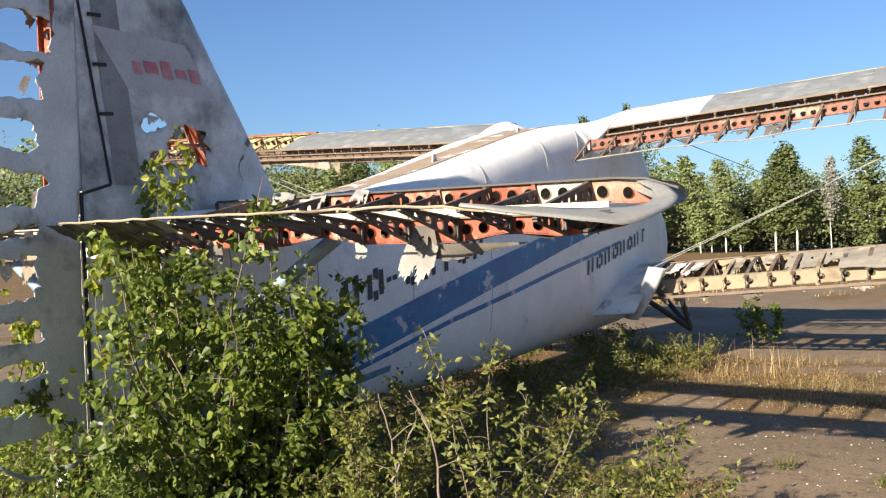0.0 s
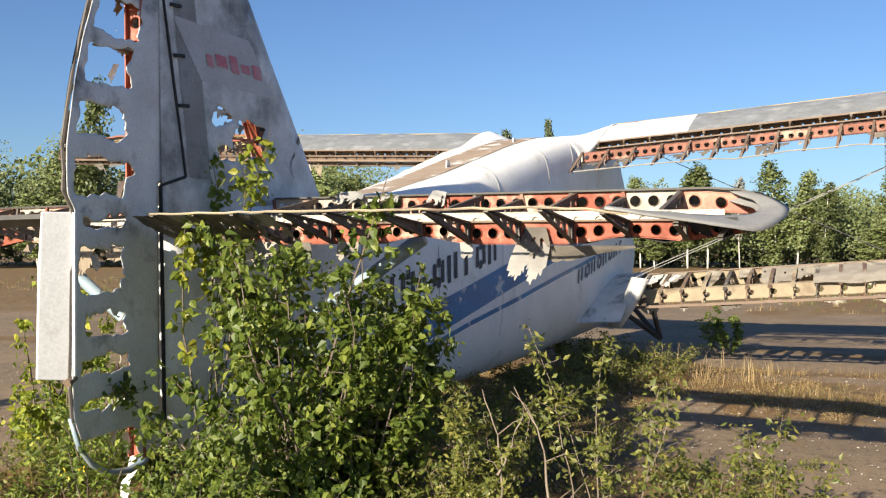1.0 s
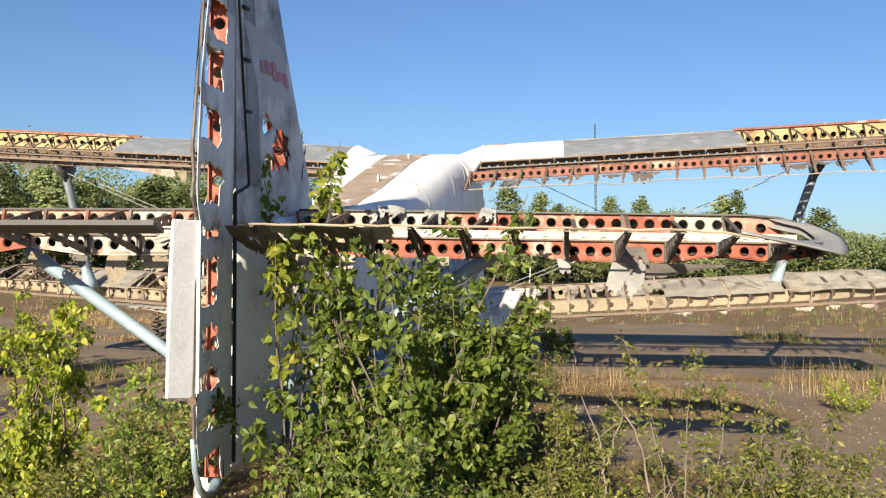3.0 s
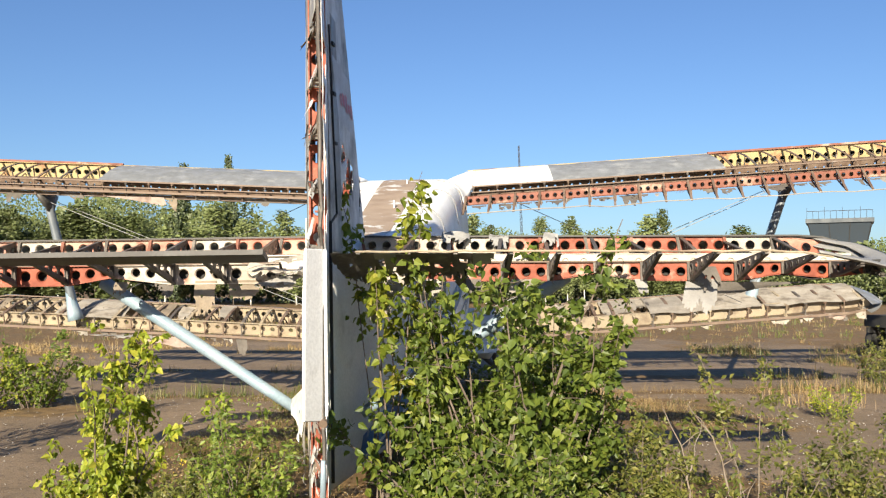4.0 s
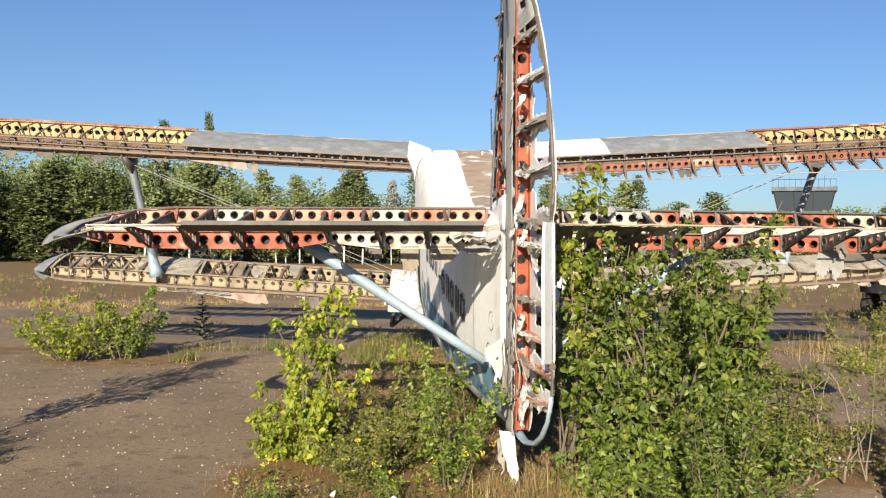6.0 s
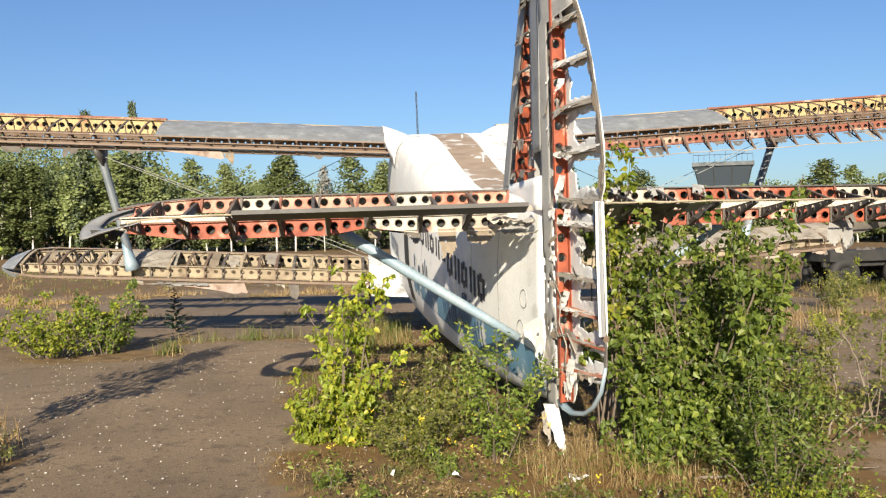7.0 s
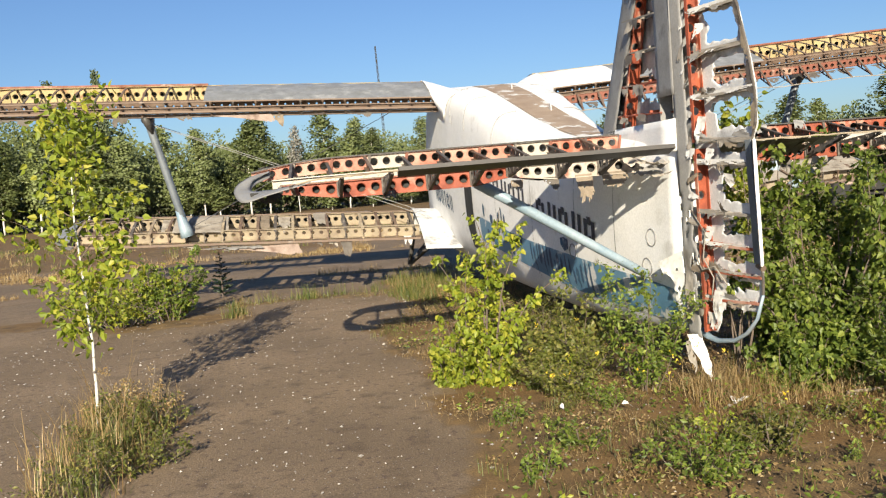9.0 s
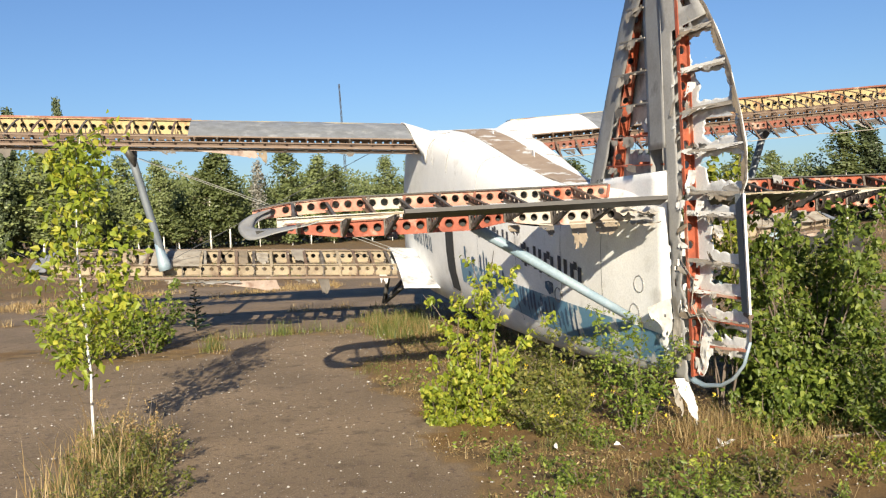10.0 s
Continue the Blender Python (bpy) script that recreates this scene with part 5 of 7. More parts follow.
# ---------------------------------------------------------------- rudder
def rudder():
    rng = random.Random(99)
    rot = Matrix.Translation((0, 0.08, 0)) @ Matrix.Rotation(radians(11), 4, "Z")
    P = lambda s, z, x=0.0: rot @ Vector((x, -s, z))
    TE = [(0.385, 0.32), (0.42, 0.47), (0.5, 0.62), (0.62, 0.74), (0.8, 0.82), (1.0, 0.83), (1.2, 0.82), (1.6, 0.81), (1.95, 0.8), (2.02, 0.86), (2.3, 0.865), (2.55, 0.815), (2.88, 0.725), (3.2, 0.6), (3.43, 0.46), (3.7, 0.24), (3.85, 0.08)]
    te = lambda z: lerp_table(TE, z, 1)
    th = lambda s, z: 0.055 * max(0.12, 1 - s / max(te(z), 0.1)) + 0.004
    # spar
    bm = bmesh.new()
    for a, b in ((0.45, 1.15), (1.17, 1.9), (1.95, 2.6), (2.62, 3.2), (3.2, 3.7)):
        web(bm, P(0.15, a, -0.05), P(0.15, b, -0.05), rot.to_3x3() @ Vector((0.1, 0, 0)), rot.to_3x3() @ Vector((0.1, 0, 0)), max(3, int((b - a) / 0.14)), 0.62)
    r = part("rudder", bm, M_red, plane, "bare rudder frame with orange-red spar")
    RIBS = (0.73, 0.96, 1.17, 1.42, 1.8, 1.97, 2.3, 2.63, 2.95, 3.26)
    vs, fs_ = [], []
    nz, ns = 230, 44
    for i in range(nz + 1):
        z = 0.44 + (3.82 - 0.44) * i / nz
        f0 = -0.12 if z > 2.16 else 0.02
        for j in range(ns + 1):
            s = f0 + (te(z) - 0.01 - f0) * j / ns
            vs.append(P(s, z, th(max(s, 0), z) + 0.006 + 0.004 * noise.noise(Vector((s * 5, z * 5, 1)))))
    for i in range(nz):
        z = 0.44 + 3.38 * (i + 0.5) / nz
        for j in range(ns):
            f = (j + 0.5) / ns
            wob = 0.035 * noise.noise(Vector((f * 6, z * 8, 3))) + 0.03 * noise.noise(Vector((f * 14, z * 26, 5))) + 0.012 * noise.noise(Vector((f * 30, z * 60, 7)))
            gap = False
            for a, b in zip(RIBS, RIBS[1:]):
                edge = 0.05 + 0.05 * noise.noise(Vector((a * 9, 1, 2)))
                f0 = 0.42 + 0.22 * noise.noise(Vector((a * 5, 4, 8)))
                f1 = 0.92 + (0.3 * noise.noise(Vector((a * 7, 6, 1))) if a < 1.9 else 0.0)
                tilt = 0.25 * noise.noise(Vector((a * 3, 2, 9))) * (f - 0.65)
                if a + edge < z + wob + tilt < b - edge and f0 + 2.2 * wob < f < min(f1, 0.94) + 0.8 * wob:
                    gap = True
            if z < 0.66 and f > 0.35 + wob:
                gap = True
            if not gap:
                q = i * (ns + 1) + j
                fs_.append((q, q + 1, q + ns + 2, q + ns + 1))
    o = raw("rudder_skin", vs, fs_, M_finwhite, r, "grey-white rudder skin with torn holes between the ribs", True)
    soften(o, 2)
    md = o.modifiers.new("thickness", "SOLIDIFY")
    md.thickness = 0.004
    # nose strip
    vs, fs_ = [], []
    n = 60
    for i in range(n + 1):
        z = 0.4 + (3.8 - 0.4) * i / n
        reach = 0.1 + 0.06 * noise.noise(Vector((-3, 1, z * 7)))
        if z > 2.2:
            reach = 0.1
        if 3.3 < z < 3.8:
            reach = max(reach, te(z) * 0.96)
        fwd = -0.06
        for j in range(6):
            s = fwd + (reach - fwd) * j / 5
            vs.append(P(s, z, -th(max(s, 0), z) - 0.006))
    for i in range(n):
        z = 0.4 + 3.4 * (i + 0.5) / n
        for j in range(5):
            if z < 1.6 and rng.random() < 0.12:
                continue
            if j == 3 and 3.44 < z < 3.52:
                continue
            q = i * 6 + j
            fs_.append((q, q + 1, q + 7, q + 6))
    o = raw("nose_skin", vs, fs_, M_greyskin, r, "grey-white skin strip with ragged edge", True)
    md = o.modifiers.new("thickness", "SOLIDIFY")
    md.thickness = 0.004
    # ribs with fabric left on their flanges
    for i, z in enumerate(RIBS):
        e = te(z) - 0.01
        sag = rng.uniform(-0.05, 0.02) if z < 2 else 0.0
        bm = bmesh.new()
        web(bm, P(0.15, z, -th(0.15, z)), P(e, z + sag, -0.006), rot.to_3x3() @ Vector((2 * th(0.15, z), 0, 0)), rot.to_3x3() @ Vector((0.012, 0, 0)), 5, 0.55, 0.008, 0.02)
        part("rib", bm, M_redpale if z < 1.3 else M_rag, r)
        bm = bmesh.new()
        h = rng.uniform(0.012, 0.026)
        a, b = P(0.16, z + h, -th(0.16, z) - 0.004), P(e, z + sag + h, -0.012)
        d, c = P(0.16, z - h * 1.6, -th(0.16, z) - 0.004), P(e, z + sag - h * 1.2, -0.012)
        rag(bm, (a, b, c, d), 12, 5, rng, 0.018, 0.5)
        part("fabric", bm, (M_ragwhite, M_rag)[i % 2], r, "torn skin left along the rib")
        for n_bit in range(4):
            bm = bmesh.new()
            s0 = rng.uniform(0.16, max(0.2, e - 0.2))
            s1 = min(s0 + rng.uniform(0.06, 0.2), e)
            dz = rng.uniform(0.04, 0.14) * (1 if rng.random() < 0.3 else -1)
            a, b = P(s0, z, -th(s0, z)), P(s1, z + sag * s1, -th(s1, z))
            q = Vector((rng.uniform(-0.07, 0.02), rng.uniform(-0.04, 0.04), dz))
            rag(bm, (a, b, b + q * rng.uniform(0.1, 0.7), a.lerp(b, 0.3) + q), 4, 5, rng, 0.03, 0.4)
            part("fabric", bm, (M_ragwhite, M_ragpale, M_ragbrown, M_rag)[n_bit], r)
    # trailing tube with rounded foot
    bm = bmesh.new()
    pts = [P(0.04, 0.44), P(0.14, 0.4), P(0.26, 0.385)] + [P(te(z), z) for z in (0.42, 0.5, 0.62, 0.8)]
    tube(bm, pts, 0.036, 10, 0.012, flat=0.7)
    part("rudder_foot", bm, M_strut, r, "pale blue curved rudder foot", True)
    bm = bmesh.new()
    tube(bm, [P(te(z) - 0.005, z) + Vector((rng.uniform(-0.008, 0.008), 0, 0)) for z in (0.78, 0.9, 1.02, 1.2, 1.6, 1.8, 1.95, 2.05, 2.15, 2.3, 2.5, 2.7, 2.9, 3.12, 3.3, 3.43, 3.6, 3.7, 3.85)], 0.011, 6)
    part("trailing_tube", bm, M_ribgrey, r, "frayed trailing edge tube")
    for z in (2.0, 2.25, 2.5, 2.75, 3.0, 3.22, 3.42):
        bm = bmesh.new()
        wide = 0.055 + 0.02 * math.sin(z * 9)
        rag(bm, (P(te(z) + 0.004, z, -0.012), P(te(z + 0.24) + 0.004, z + 0.24, -0.012), P(te(z + 0.24) - wide, z + 0.24, -0.014), P(te(z) - wide, z, -0.014)), 6, 2, rng, 0.012, 0.25)
        part("fabric", bm, (M_ragbrown, M_ribgrey)[int(z * 4) % 2], r)
    bm = bmesh.new()
    tube(bm, [P(0.78, 1.02), P(0.84, 0.995)], 0.024, 10)
    part("hinge_stub", bm, M_brown, r, "rusty hinge tube end")
    bm = bmesh.new()
    rag(bm, (P(0.3, 0.86, -0.02), P(0.42, 0.8, -0.02), P(0.4, 0.5, -0.05), P(0.28, 0.5, -0.06)), 5, 8, rng, 0.03, 0.25)
    part("fabric", bm, M_ragwhite, r, "white scrap hanging in the rudder foot")
    bm = bmesh.new()
    rag(bm, (P(-0.02, 1.12, -0.09), P(0.06, 1.1, -0.1), P(0.12, 0.5, -0.09), P(0.02, 0.46, -0.1)), 5, 14, rng, 0.03, 0.12)
    part("fabric", bm, M_rag, r, "long torn skin flap along the hinge")
    bm = bmesh.new()
    rag(bm, (P(-0.02, 1.1, -0.1), P(-0.26, 1.0, -0.17), P(-0.16, 0.82, -0.17), P(0.0, 0.72, -0.1)), 6, 7, rng, 0.03, 0.2)
    part("fabric", bm, M_ragwhite, r, "bent white skin flap")
    # trim tab
    a, b = P(0.79, 1.93), P(0.8, 1.03)
    out = Vector((-0.076, -0.163, 0))
    bm = bmesh.new()
    plate(bm, [a, a + out * 0.9, a + out + Vector((0, 0, -0.3)), b + out * 1.05, b + out * 0.15 + Vector((0, 0, -0.02)), b], 0.016, (1, -0.466, 0))
    bar(bm, a + Vector((0.02, 0, 0)), b + Vector((0.02, 0, 0)), 0.02, 0.02)
    bmesh.ops.bevel(bm, geom=bm.edges[:], offset=0.004, segments=1, affect="EDGES")
    part("trim_tab", bm, M_white, r, "white metal trim tab")
    # added plate whose blue-grey paints the shade on the tab's left face
    bm = bmesh.new()
    plate(bm, [P(te(1.93) + 0.005, 1.93, -0.02), P(te(1.93) - 0.055, 1.93, -0.022), P(te(1.03) - 0.055, 1.03, -0.022), P(te(1.03) + 0.005, 1.03, -0.02)], 0.005, (-1, 0, 0))
    part("tab_shade_plate", bm, M_greystrut, r, "added blue-grey plate, painted as the tab's shaded face")
    # loose scraps
    for z, s, ln in ((0.8, 0.3, 0.22), (0.62, 0.2, 0.2), (1.3, 0.25, 0.2), (1.9, 0.3, 0.16), (2.15, 0.22, 0.24), (2.85, 0.26, 0.14), (1.7, 0.5, 0.12)):
        bm = bmesh.new()
        a, b = P(s, z, -0.04), P(s + 0.14, z - 0.02, -0.02)
        d = Vector((rng.uniform(-0.08, 0.02), rng.uniform(-0.05, 0.05), -ln))
        rag(bm, (a, a.lerp(b, 0.6), a.lerp(b, 0.7) + d * 0.8, a + d), 4, 8, rng, 0.03, 0.35)
        if len(bm.faces):
            part("fabric", bm, M_ragwhite, r, "white torn scrap")
        else:
            bm.free()
    for k in range(16):
        z = 0.7 + 0.17 * k + rng.uniform(-0.05, 0.05)
        bm = bmesh.new()
        a, b = P(0.06, z, -0.055), P(0.12 + rng.uniform(0, 0.1), z + rng.uniform(-0.06, 0.06), -0.06)
        d = Vector((rng.uniform(-0.03, 0.01), rng.uniform(-0.03, 0.03), -rng.uniform(0.06, 0.15)))
        rag(bm, (a, b, b + d * rng.uniform(0.4, 1.0), a + d), 4, 4, rng, 0.03, 0.2)
        part("fabric", bm, (M_rag, M_ragwhite, M_ragbrown, M_ragwhite)[k % 4], r)
    for pts in (((0.1, 1.42), (0.26, 1.25), (0.22, 1.05), (0.34, 0.9), (0.3, 0.74)), ((0.12, 1.05), (0.2, 0.95), (0.36, 0.99), (0.5, 0.86))):
        bm = bmesh.new()
        tube(bm, [P(a, z, -0.07) for a, z in pts], 0.006, 5)
        part("loose_wire", bm, M_rag, r, "", True)
    # tail skid stump
    bm = bmesh.new()
    rag(bm, ((-0.13, 0.02, 0.43), (-0.02, 0.0, 0.42), (0.02, -0.2, 0.07), (-0.06, -0.14, 0.1)), 5, 9, rng, 0.06, 0.12)
    stump = part("skid_stump", bm, M_ragwhite, plane, "torn white metal skid stump")
    bm = bmesh.new()
    rag(bm, ((-0.14, 0.04, 0.36), (-0.09, 0.0, 0.4), (-0.1, -0.1, 0.06), (-0.14, -0.06, 0.1)), 3, 8, rng, 0.05, 0.25)
    part("skid_flap", bm, M_rag, stump)


rudder()


# ---------------------------------------------------------------- landing gear
def main_gear(side):
    bm = bmesh.new()
    c = Vector((side * 1.35, 9.7, 0.32))
    for q in ((side * 0.8, 9.3, 0.8), (side * 0.7, 10.2, 0.9), (side * 1.2, 9.5, 1.1)):
        tube(bm, [c, q], 0.04, 8)
    g = part("gear_leg", bm, M_barcolour, plane, "bare dark gear leg without a wheel")
    bm = bmesh.new()
    rag(bm, (c + Vector((-0.12, -0.5, 0.62)), c + Vector((0.08, -0.5, 0.6)), c + Vector((0.06, -0.52, 0.36)), c + Vector((-0.08, -0.52, 0.32))), 4, 5, random.Random(3 + side), 0.03, 0.3)
    part("fairing_scrap", bm, M_palepatch, g, "bent pale fairing scrap")


for s in (-1, 1):
    main_gear(s)


# ---------------------------------------------------------------- vegetation helpers
def leaf_verts(points, heads, sizes, rng, shape=6, face=None):
    """Folded leaves as arrays: points and directions in, vertices and faces out; face: the way that blades tend to turn."""
    n = len(points)
    p, d, s = np.array(points), np.array(heads), np.array(sizes)[:, None]
    d = d / np.maximum(np.linalg.norm(d, axis=1, keepdims=True), 1e-6)
    r = rng.normal(size=(n, 3))
    if face is not None:
        r = r * 0.75 + np.array(face)
    side = np.cross(d, r)
    side /= np.maximum(np.linalg.norm(side, axis=1, keepdims=True), 1e-6)
    up = np.cross(side, d)
    if shape == 6:
        vs = [p, p + d * s * 0.27 + side * s * 0.39 + up * s * 0.1, p + d * s * 0.64 + side * s * 0.3 + up * s * 0.08, p + d * s * 1.12 - up * s * 0.06,
              p + d * s * 0.64 - side * s * 0.3 + up * s * 0.08, p + d * s * 0.27 - side * s * 0.39 + up * s * 0.1]
        fs = [(0, 1, 2, 3), (0, 3, 4, 5)]
    elif shape == 5:
        vs = [p, p + d * s * 0.45 + side * s * 0.24 + up * s * 0.06, p + d * s, p + d * s * 0.45 - side * s * 0.24 + up * s * 0.06]
        fs = [(0, 1, 2), (0, 2, 3)]
    else:
        vs = [p - side * s * 0.5, p + d * s * 0.5 + up * s * 0.1, p + side * s * 0.5, p - d * s * 0.5]
        fs = [(0, 1, 2, 3)]
    k = len(vs)
    verts = np.stack(vs, axis=1).reshape(-1, 3)
    base = np.arange(n) * k
    faces = [tuple(b + i for i in f) for b in base.tolist() for f in fs]
    return verts.tolist(), faces


def leaves(name, points, heads, sizes, rng, material, parent, label="", shape=6, face=None):
    v, f = leaf_verts(points, heads, sizes, rng, shape, face)
    return raw(name, v, f, material, parent, label)


def shoot(rng, start, direction, length, n, wander, lift=0.0):
    pts, p, d = [np.array(start, float)], np.array(start, float), np.array(direction, float)
    for _ in range(n):
        d = d + rng.normal(size=3) * wander + np.array((0, 0, lift))
        d /= np.linalg.norm(d)
        p = p + d * length / n
        pts.append(p.copy())
    return pts


def bush(name, at, label, height, radius, stems, twigs, per_twig, leaf, material, seed, lean=(0, 0), bark=M_bark, shape=6, low=0.1, thick=0.011, group="", wander=0.12, least=0.42, rise=0.35, droop=0.35):
    rng = np.random.default_rng(seed)
    ob = new(name)
    ob.empty_display_size = 0.3
    ob.matrix_world = pose(*at)
    pts, heads, sizes = [], [], []
    for i in range(stems):
        bm = bmesh.new()
        a = 2 * math.pi * (i + rng.random()) / stems
        r = math.sqrt(rng.random())
        h = height * (least + (1.08 - least) * rng.random() ** 0.8) * (1.08 - 0.4 * r * r)
        out = np.array((math.cos(a) * r * radius + lean[0], math.sin(a) * r * radius + lean[1], h))
        base = (math.cos(a) * r * radius * 0.3, math.sin(a) * r * radius * 0.3, -0.03)
        stem = shoot(rng, base, out / np.linalg.norm(out), np.linalg.norm(out), 9, wander, 0.03)
        tube(bm, [Vector(p) for p in stem], thick * (0.7 + 0.6 * rng.random()), 5, thick * 0.25)
        for _ in range(twigs):
            f = low + (1 - low) * rng.random() ** (0.8 if low else 1.0)
            k = min(int(f * 9), 8)
            p0 = stem[k] + (stem[k + 1] - stem[k]) * (f * 9 - k)
            b = rng.random() * 2 * math.pi
            d = np.array((math.cos(b), math.sin(b), rise + 0.5 * rng.random()))
            ln = radius * (0.22 + 0.35 * rng.random()) * (1.15 - 0.6 * f)
            tw = shoot(rng, p0, d, ln, 4, 0.2)
            if rng.random() < 0.6:
                tube(bm, [Vector(p) for p in tw], thick * 0.3, 4, thick * 0.12)
            for _ in range(per_twig):
                g = rng.random() * 4
                m = min(int(g), 3)
                p = tw[m] + (tw[m + 1] - tw[m]) * (g - m) + rng.normal(size=3) * leaf * 0.5
                pts.append(p)
                heads.append((rng.normal() * 0.8, rng.normal() * 0.8, -droop + rng.normal() * 0.5))
                sizes.append(leaf * (0.55 + 0.75 * rng.random()))
        part("stem", bm, bark, ob)
    leaves("foliage", pts, heads, sizes, rng, material, ob, shape=shape)
    return tagged(ob, label, "bush", group)


def birch(name, at, label, height, seed, leaf=0.055, count=1500, material=M_leafyel, spread=0.5, trunk=0.018, first=0.3, group="", kind_name="tree", bark=M_birch, bend=0.05):
    rng = np.random.default_rng(seed)
    ob = new(name)
    ob.empty_display_size = 0.3
    ob.matrix_world = pose(*at)
    bm = bmesh.new()
    tr = shoot(rng, (0, 0, -0.05), (0.02, 0.02, 1), height, 14, bend, 0.03)
    tube(bm, [Vector(p) for p in tr], trunk, 7, trunk * 0.2)
    part("trunk", bm, bark, ob, "pale trunk", True)
    bm = bmesh.new()
    pts, heads, sizes = [], [], []
    limbs = int(22 + height * 2)
    for i in range(limbs):
        f = first + (1 - first) * (i + rng.random()) / limbs
        k = min(int(f * 14), 13)
        p0 = tr[k] + (tr[k + 1] - tr[k]) * (f * 14 - k)
        b = i * 2.4 + rng.random()
        shape = math.sin(math.pi * min(1, (f - first) / (1 - first) * 0.82 + 0.18)) ** 0.7
        ln = spread * (0.35 + 0.75 * shape) * (0.45 + 0.95 * rng.random())
        d = np.array((math.cos(b), math.sin(b), 0.55 + 0.7 * rng.random()))
        lb = shoot(rng, p0, d, ln, 6, 0.16, -0.02)
        tube(bm, [Vector(p) for p in lb], trunk * 0.35, 4, trunk * 0.1)
        for _ in range(int(count / limbs * (0.25 + 1.5 * rng.random()))):
            g = 1.0 + rng.random() ** 0.7 * 5
            m = min(int(g), 5)
            p = lb[m] + (lb[m + 1] - lb[m]) * (g - m) + rng.normal(size=3) * leaf * 1.2 - np.array((0, 0, abs(rng.normal()) * leaf))
            pts.append(p)
            heads.append((rng.normal() * 0.7, rng.normal() * 0.7, -0.6 + rng.normal() * 0.4))
            sizes.append(leaf * (0.6 + 0.7 * rng.random()))
    tagged(part("branchwork", bm, M_bark, ob), kind="stuff")
    leaves("crown", pts, heads, sizes, rng, material, ob, shape=6)
    return tagged(ob, label, kind_name, group)


def spruce(at, label, height, seed, group=""):
    rng = np.random.default_rng(seed)
    ob = new("spruce")
    ob.empty_display_size = 0.3
    ob.matrix_world = pose(*at)
    bm = bmesh.new()
    tube(bm, [(0, 0, -0.05), (0, 0, height)], height * 0.018, 6, height * 0.003)
    part("trunk", bm, M_bark, ob)
    pts, heads, sizes = [], [], []
    for i in range(int(26 + height * 4)):
        f = 0.06 + 0.92 * i / (26 + height * 4)
        b = i * 2.4
        ln = height * 0.26 * (1.05 - f)
        d = np.array((math.cos(b), math.sin(b), 0.25))
        for k in range(26):
            g = rng.random()
            p = np.array((0, 0, f * height)) + d * ln * g
            s = 1 if k % 2 else -1
            pts.append(p)
            heads.append(d + np.array((-d[1], d[0], 0)) * s * 0.9 + rng.normal(size=3) * 0.25)
            sizes.append(ln * 0.28 + 0.02 * height)
    leaves("crown", pts, heads, sizes, rng, M_needle, ob, shape=5)
    return tagged(ob, label, "tree", group)


# ---------------------------------------------------------------- shrubs round the wreck
BI = dict(rise=0.0, droop=0.85)
bush("birch_bush", (1.08, 0.08, 0), "large leafy green birch bush beside the tail", 2.12, 0.64, 31, 30, 13, 0.05, M_leaf, 1, low=0.0, **BI)
bush("birch_bush", (0.55, -0.38, 0), "low leafy green shoots at the foot of the tail", 0.72, 0.3, 12, 14, 11, 0.046, M_leaf, 102, low=0.0, thick=0.006, **BI)
bush("birch_bush", (1.2, -0.1, 0), "low leafy green skirt of the birch bush", 0.8, 0.6, 18, 15, 12, 0.05, M_leaf, 101, low=0.0, thick=0.007, **BI)
bush("birch_bush", (0.36, 0.12, 0), "tall thin leafy shoots beside the fin", 2.5, 0.26, 6, 18, 6, 0.058, M_leafyel, 2, low=0.6, lean=(0.05, 0.12), thick=0.008, wander=0.07, least=0.8, **BI)
bush("birch_bush", (0.72, -0.05, 0), "thin leafy shoots beside the fin", 1.75, 0.16, 2, 14, 6, 0.045, M_leaf, 22, low=0.45, thick=0.008, wander=0.05, least=0.7, **BI)
bush("birch_bush", (-1.57, 0.85, 0), "bright green leafy bush on the asphalt edge", 1.5, 0.3, 13, 20, 13, 0.048, M_leafyel, 3, low=0.0, **BI)
bush("birch_bush", (-1.9, 0.95, 0), "low yellow-green shoots on the asphalt edge", 0.7, 0.3, 10, 12, 12, 0.045, M_leafyel, 35, low=0.0, thick=0.006, **BI)
bush("willow_bush", (-0.5, 0.05, 0), "leafy green shrub against the tail", 1.05, 0.42, 12, 16, 12, 0.045, M_leaf, 33, shape=5, thick=0.006)
bush("birch_bush", (-0.85, 0.95, 0), "leafy olive shrub beside the fuselage", 0.75, 0.34, 10, 13, 11, 0.042, M_leafdull, 36, low=0.0, thick=0.006, **BI)
bush("willow_bush", (-1.15, 0.75, 0), "olive leafy brush beside the fuselage", 0.65, 0.4, 10, 14, 11, 0.042, M_leafdull, 34, thick=0.006)
bush("willow_bush", (-5.95, 6.9, 0), "yellow-green spreading bush by the wing shadow", 0.95, 0.7, 18, 14, 14, 0.045, M_leafyel, 4)
bush("willow_bush", (-5.25, 7.1, 0), "green bush under the lower wing", 1.1, 0.48, 14, 14, 14, 0.045, M_leaf, 5)
OL = dict(material=M_leafdull, shape=5, thick=0.006)
bush("willow_bush", (2.84, 0.38, 0), "sparse olive sapling with thin pale stems", 1.65, 0.42, 6, 18, 9, 0.045, seed=6, bark=M_twig, low=0.45, **OL)
bush("willow_bush", (3.5, 0.55, 0), "dense olive shrub with thin stems", 0.95, 0.45, 15, 18, 12, 0.042, seed=7, **OL)
bush("willow_bush", (3.25, 0.35, 0), "low olive brush round the pale sapling", 0.6, 0.4, 14, 16, 12, 0.04, seed=83, **OL)
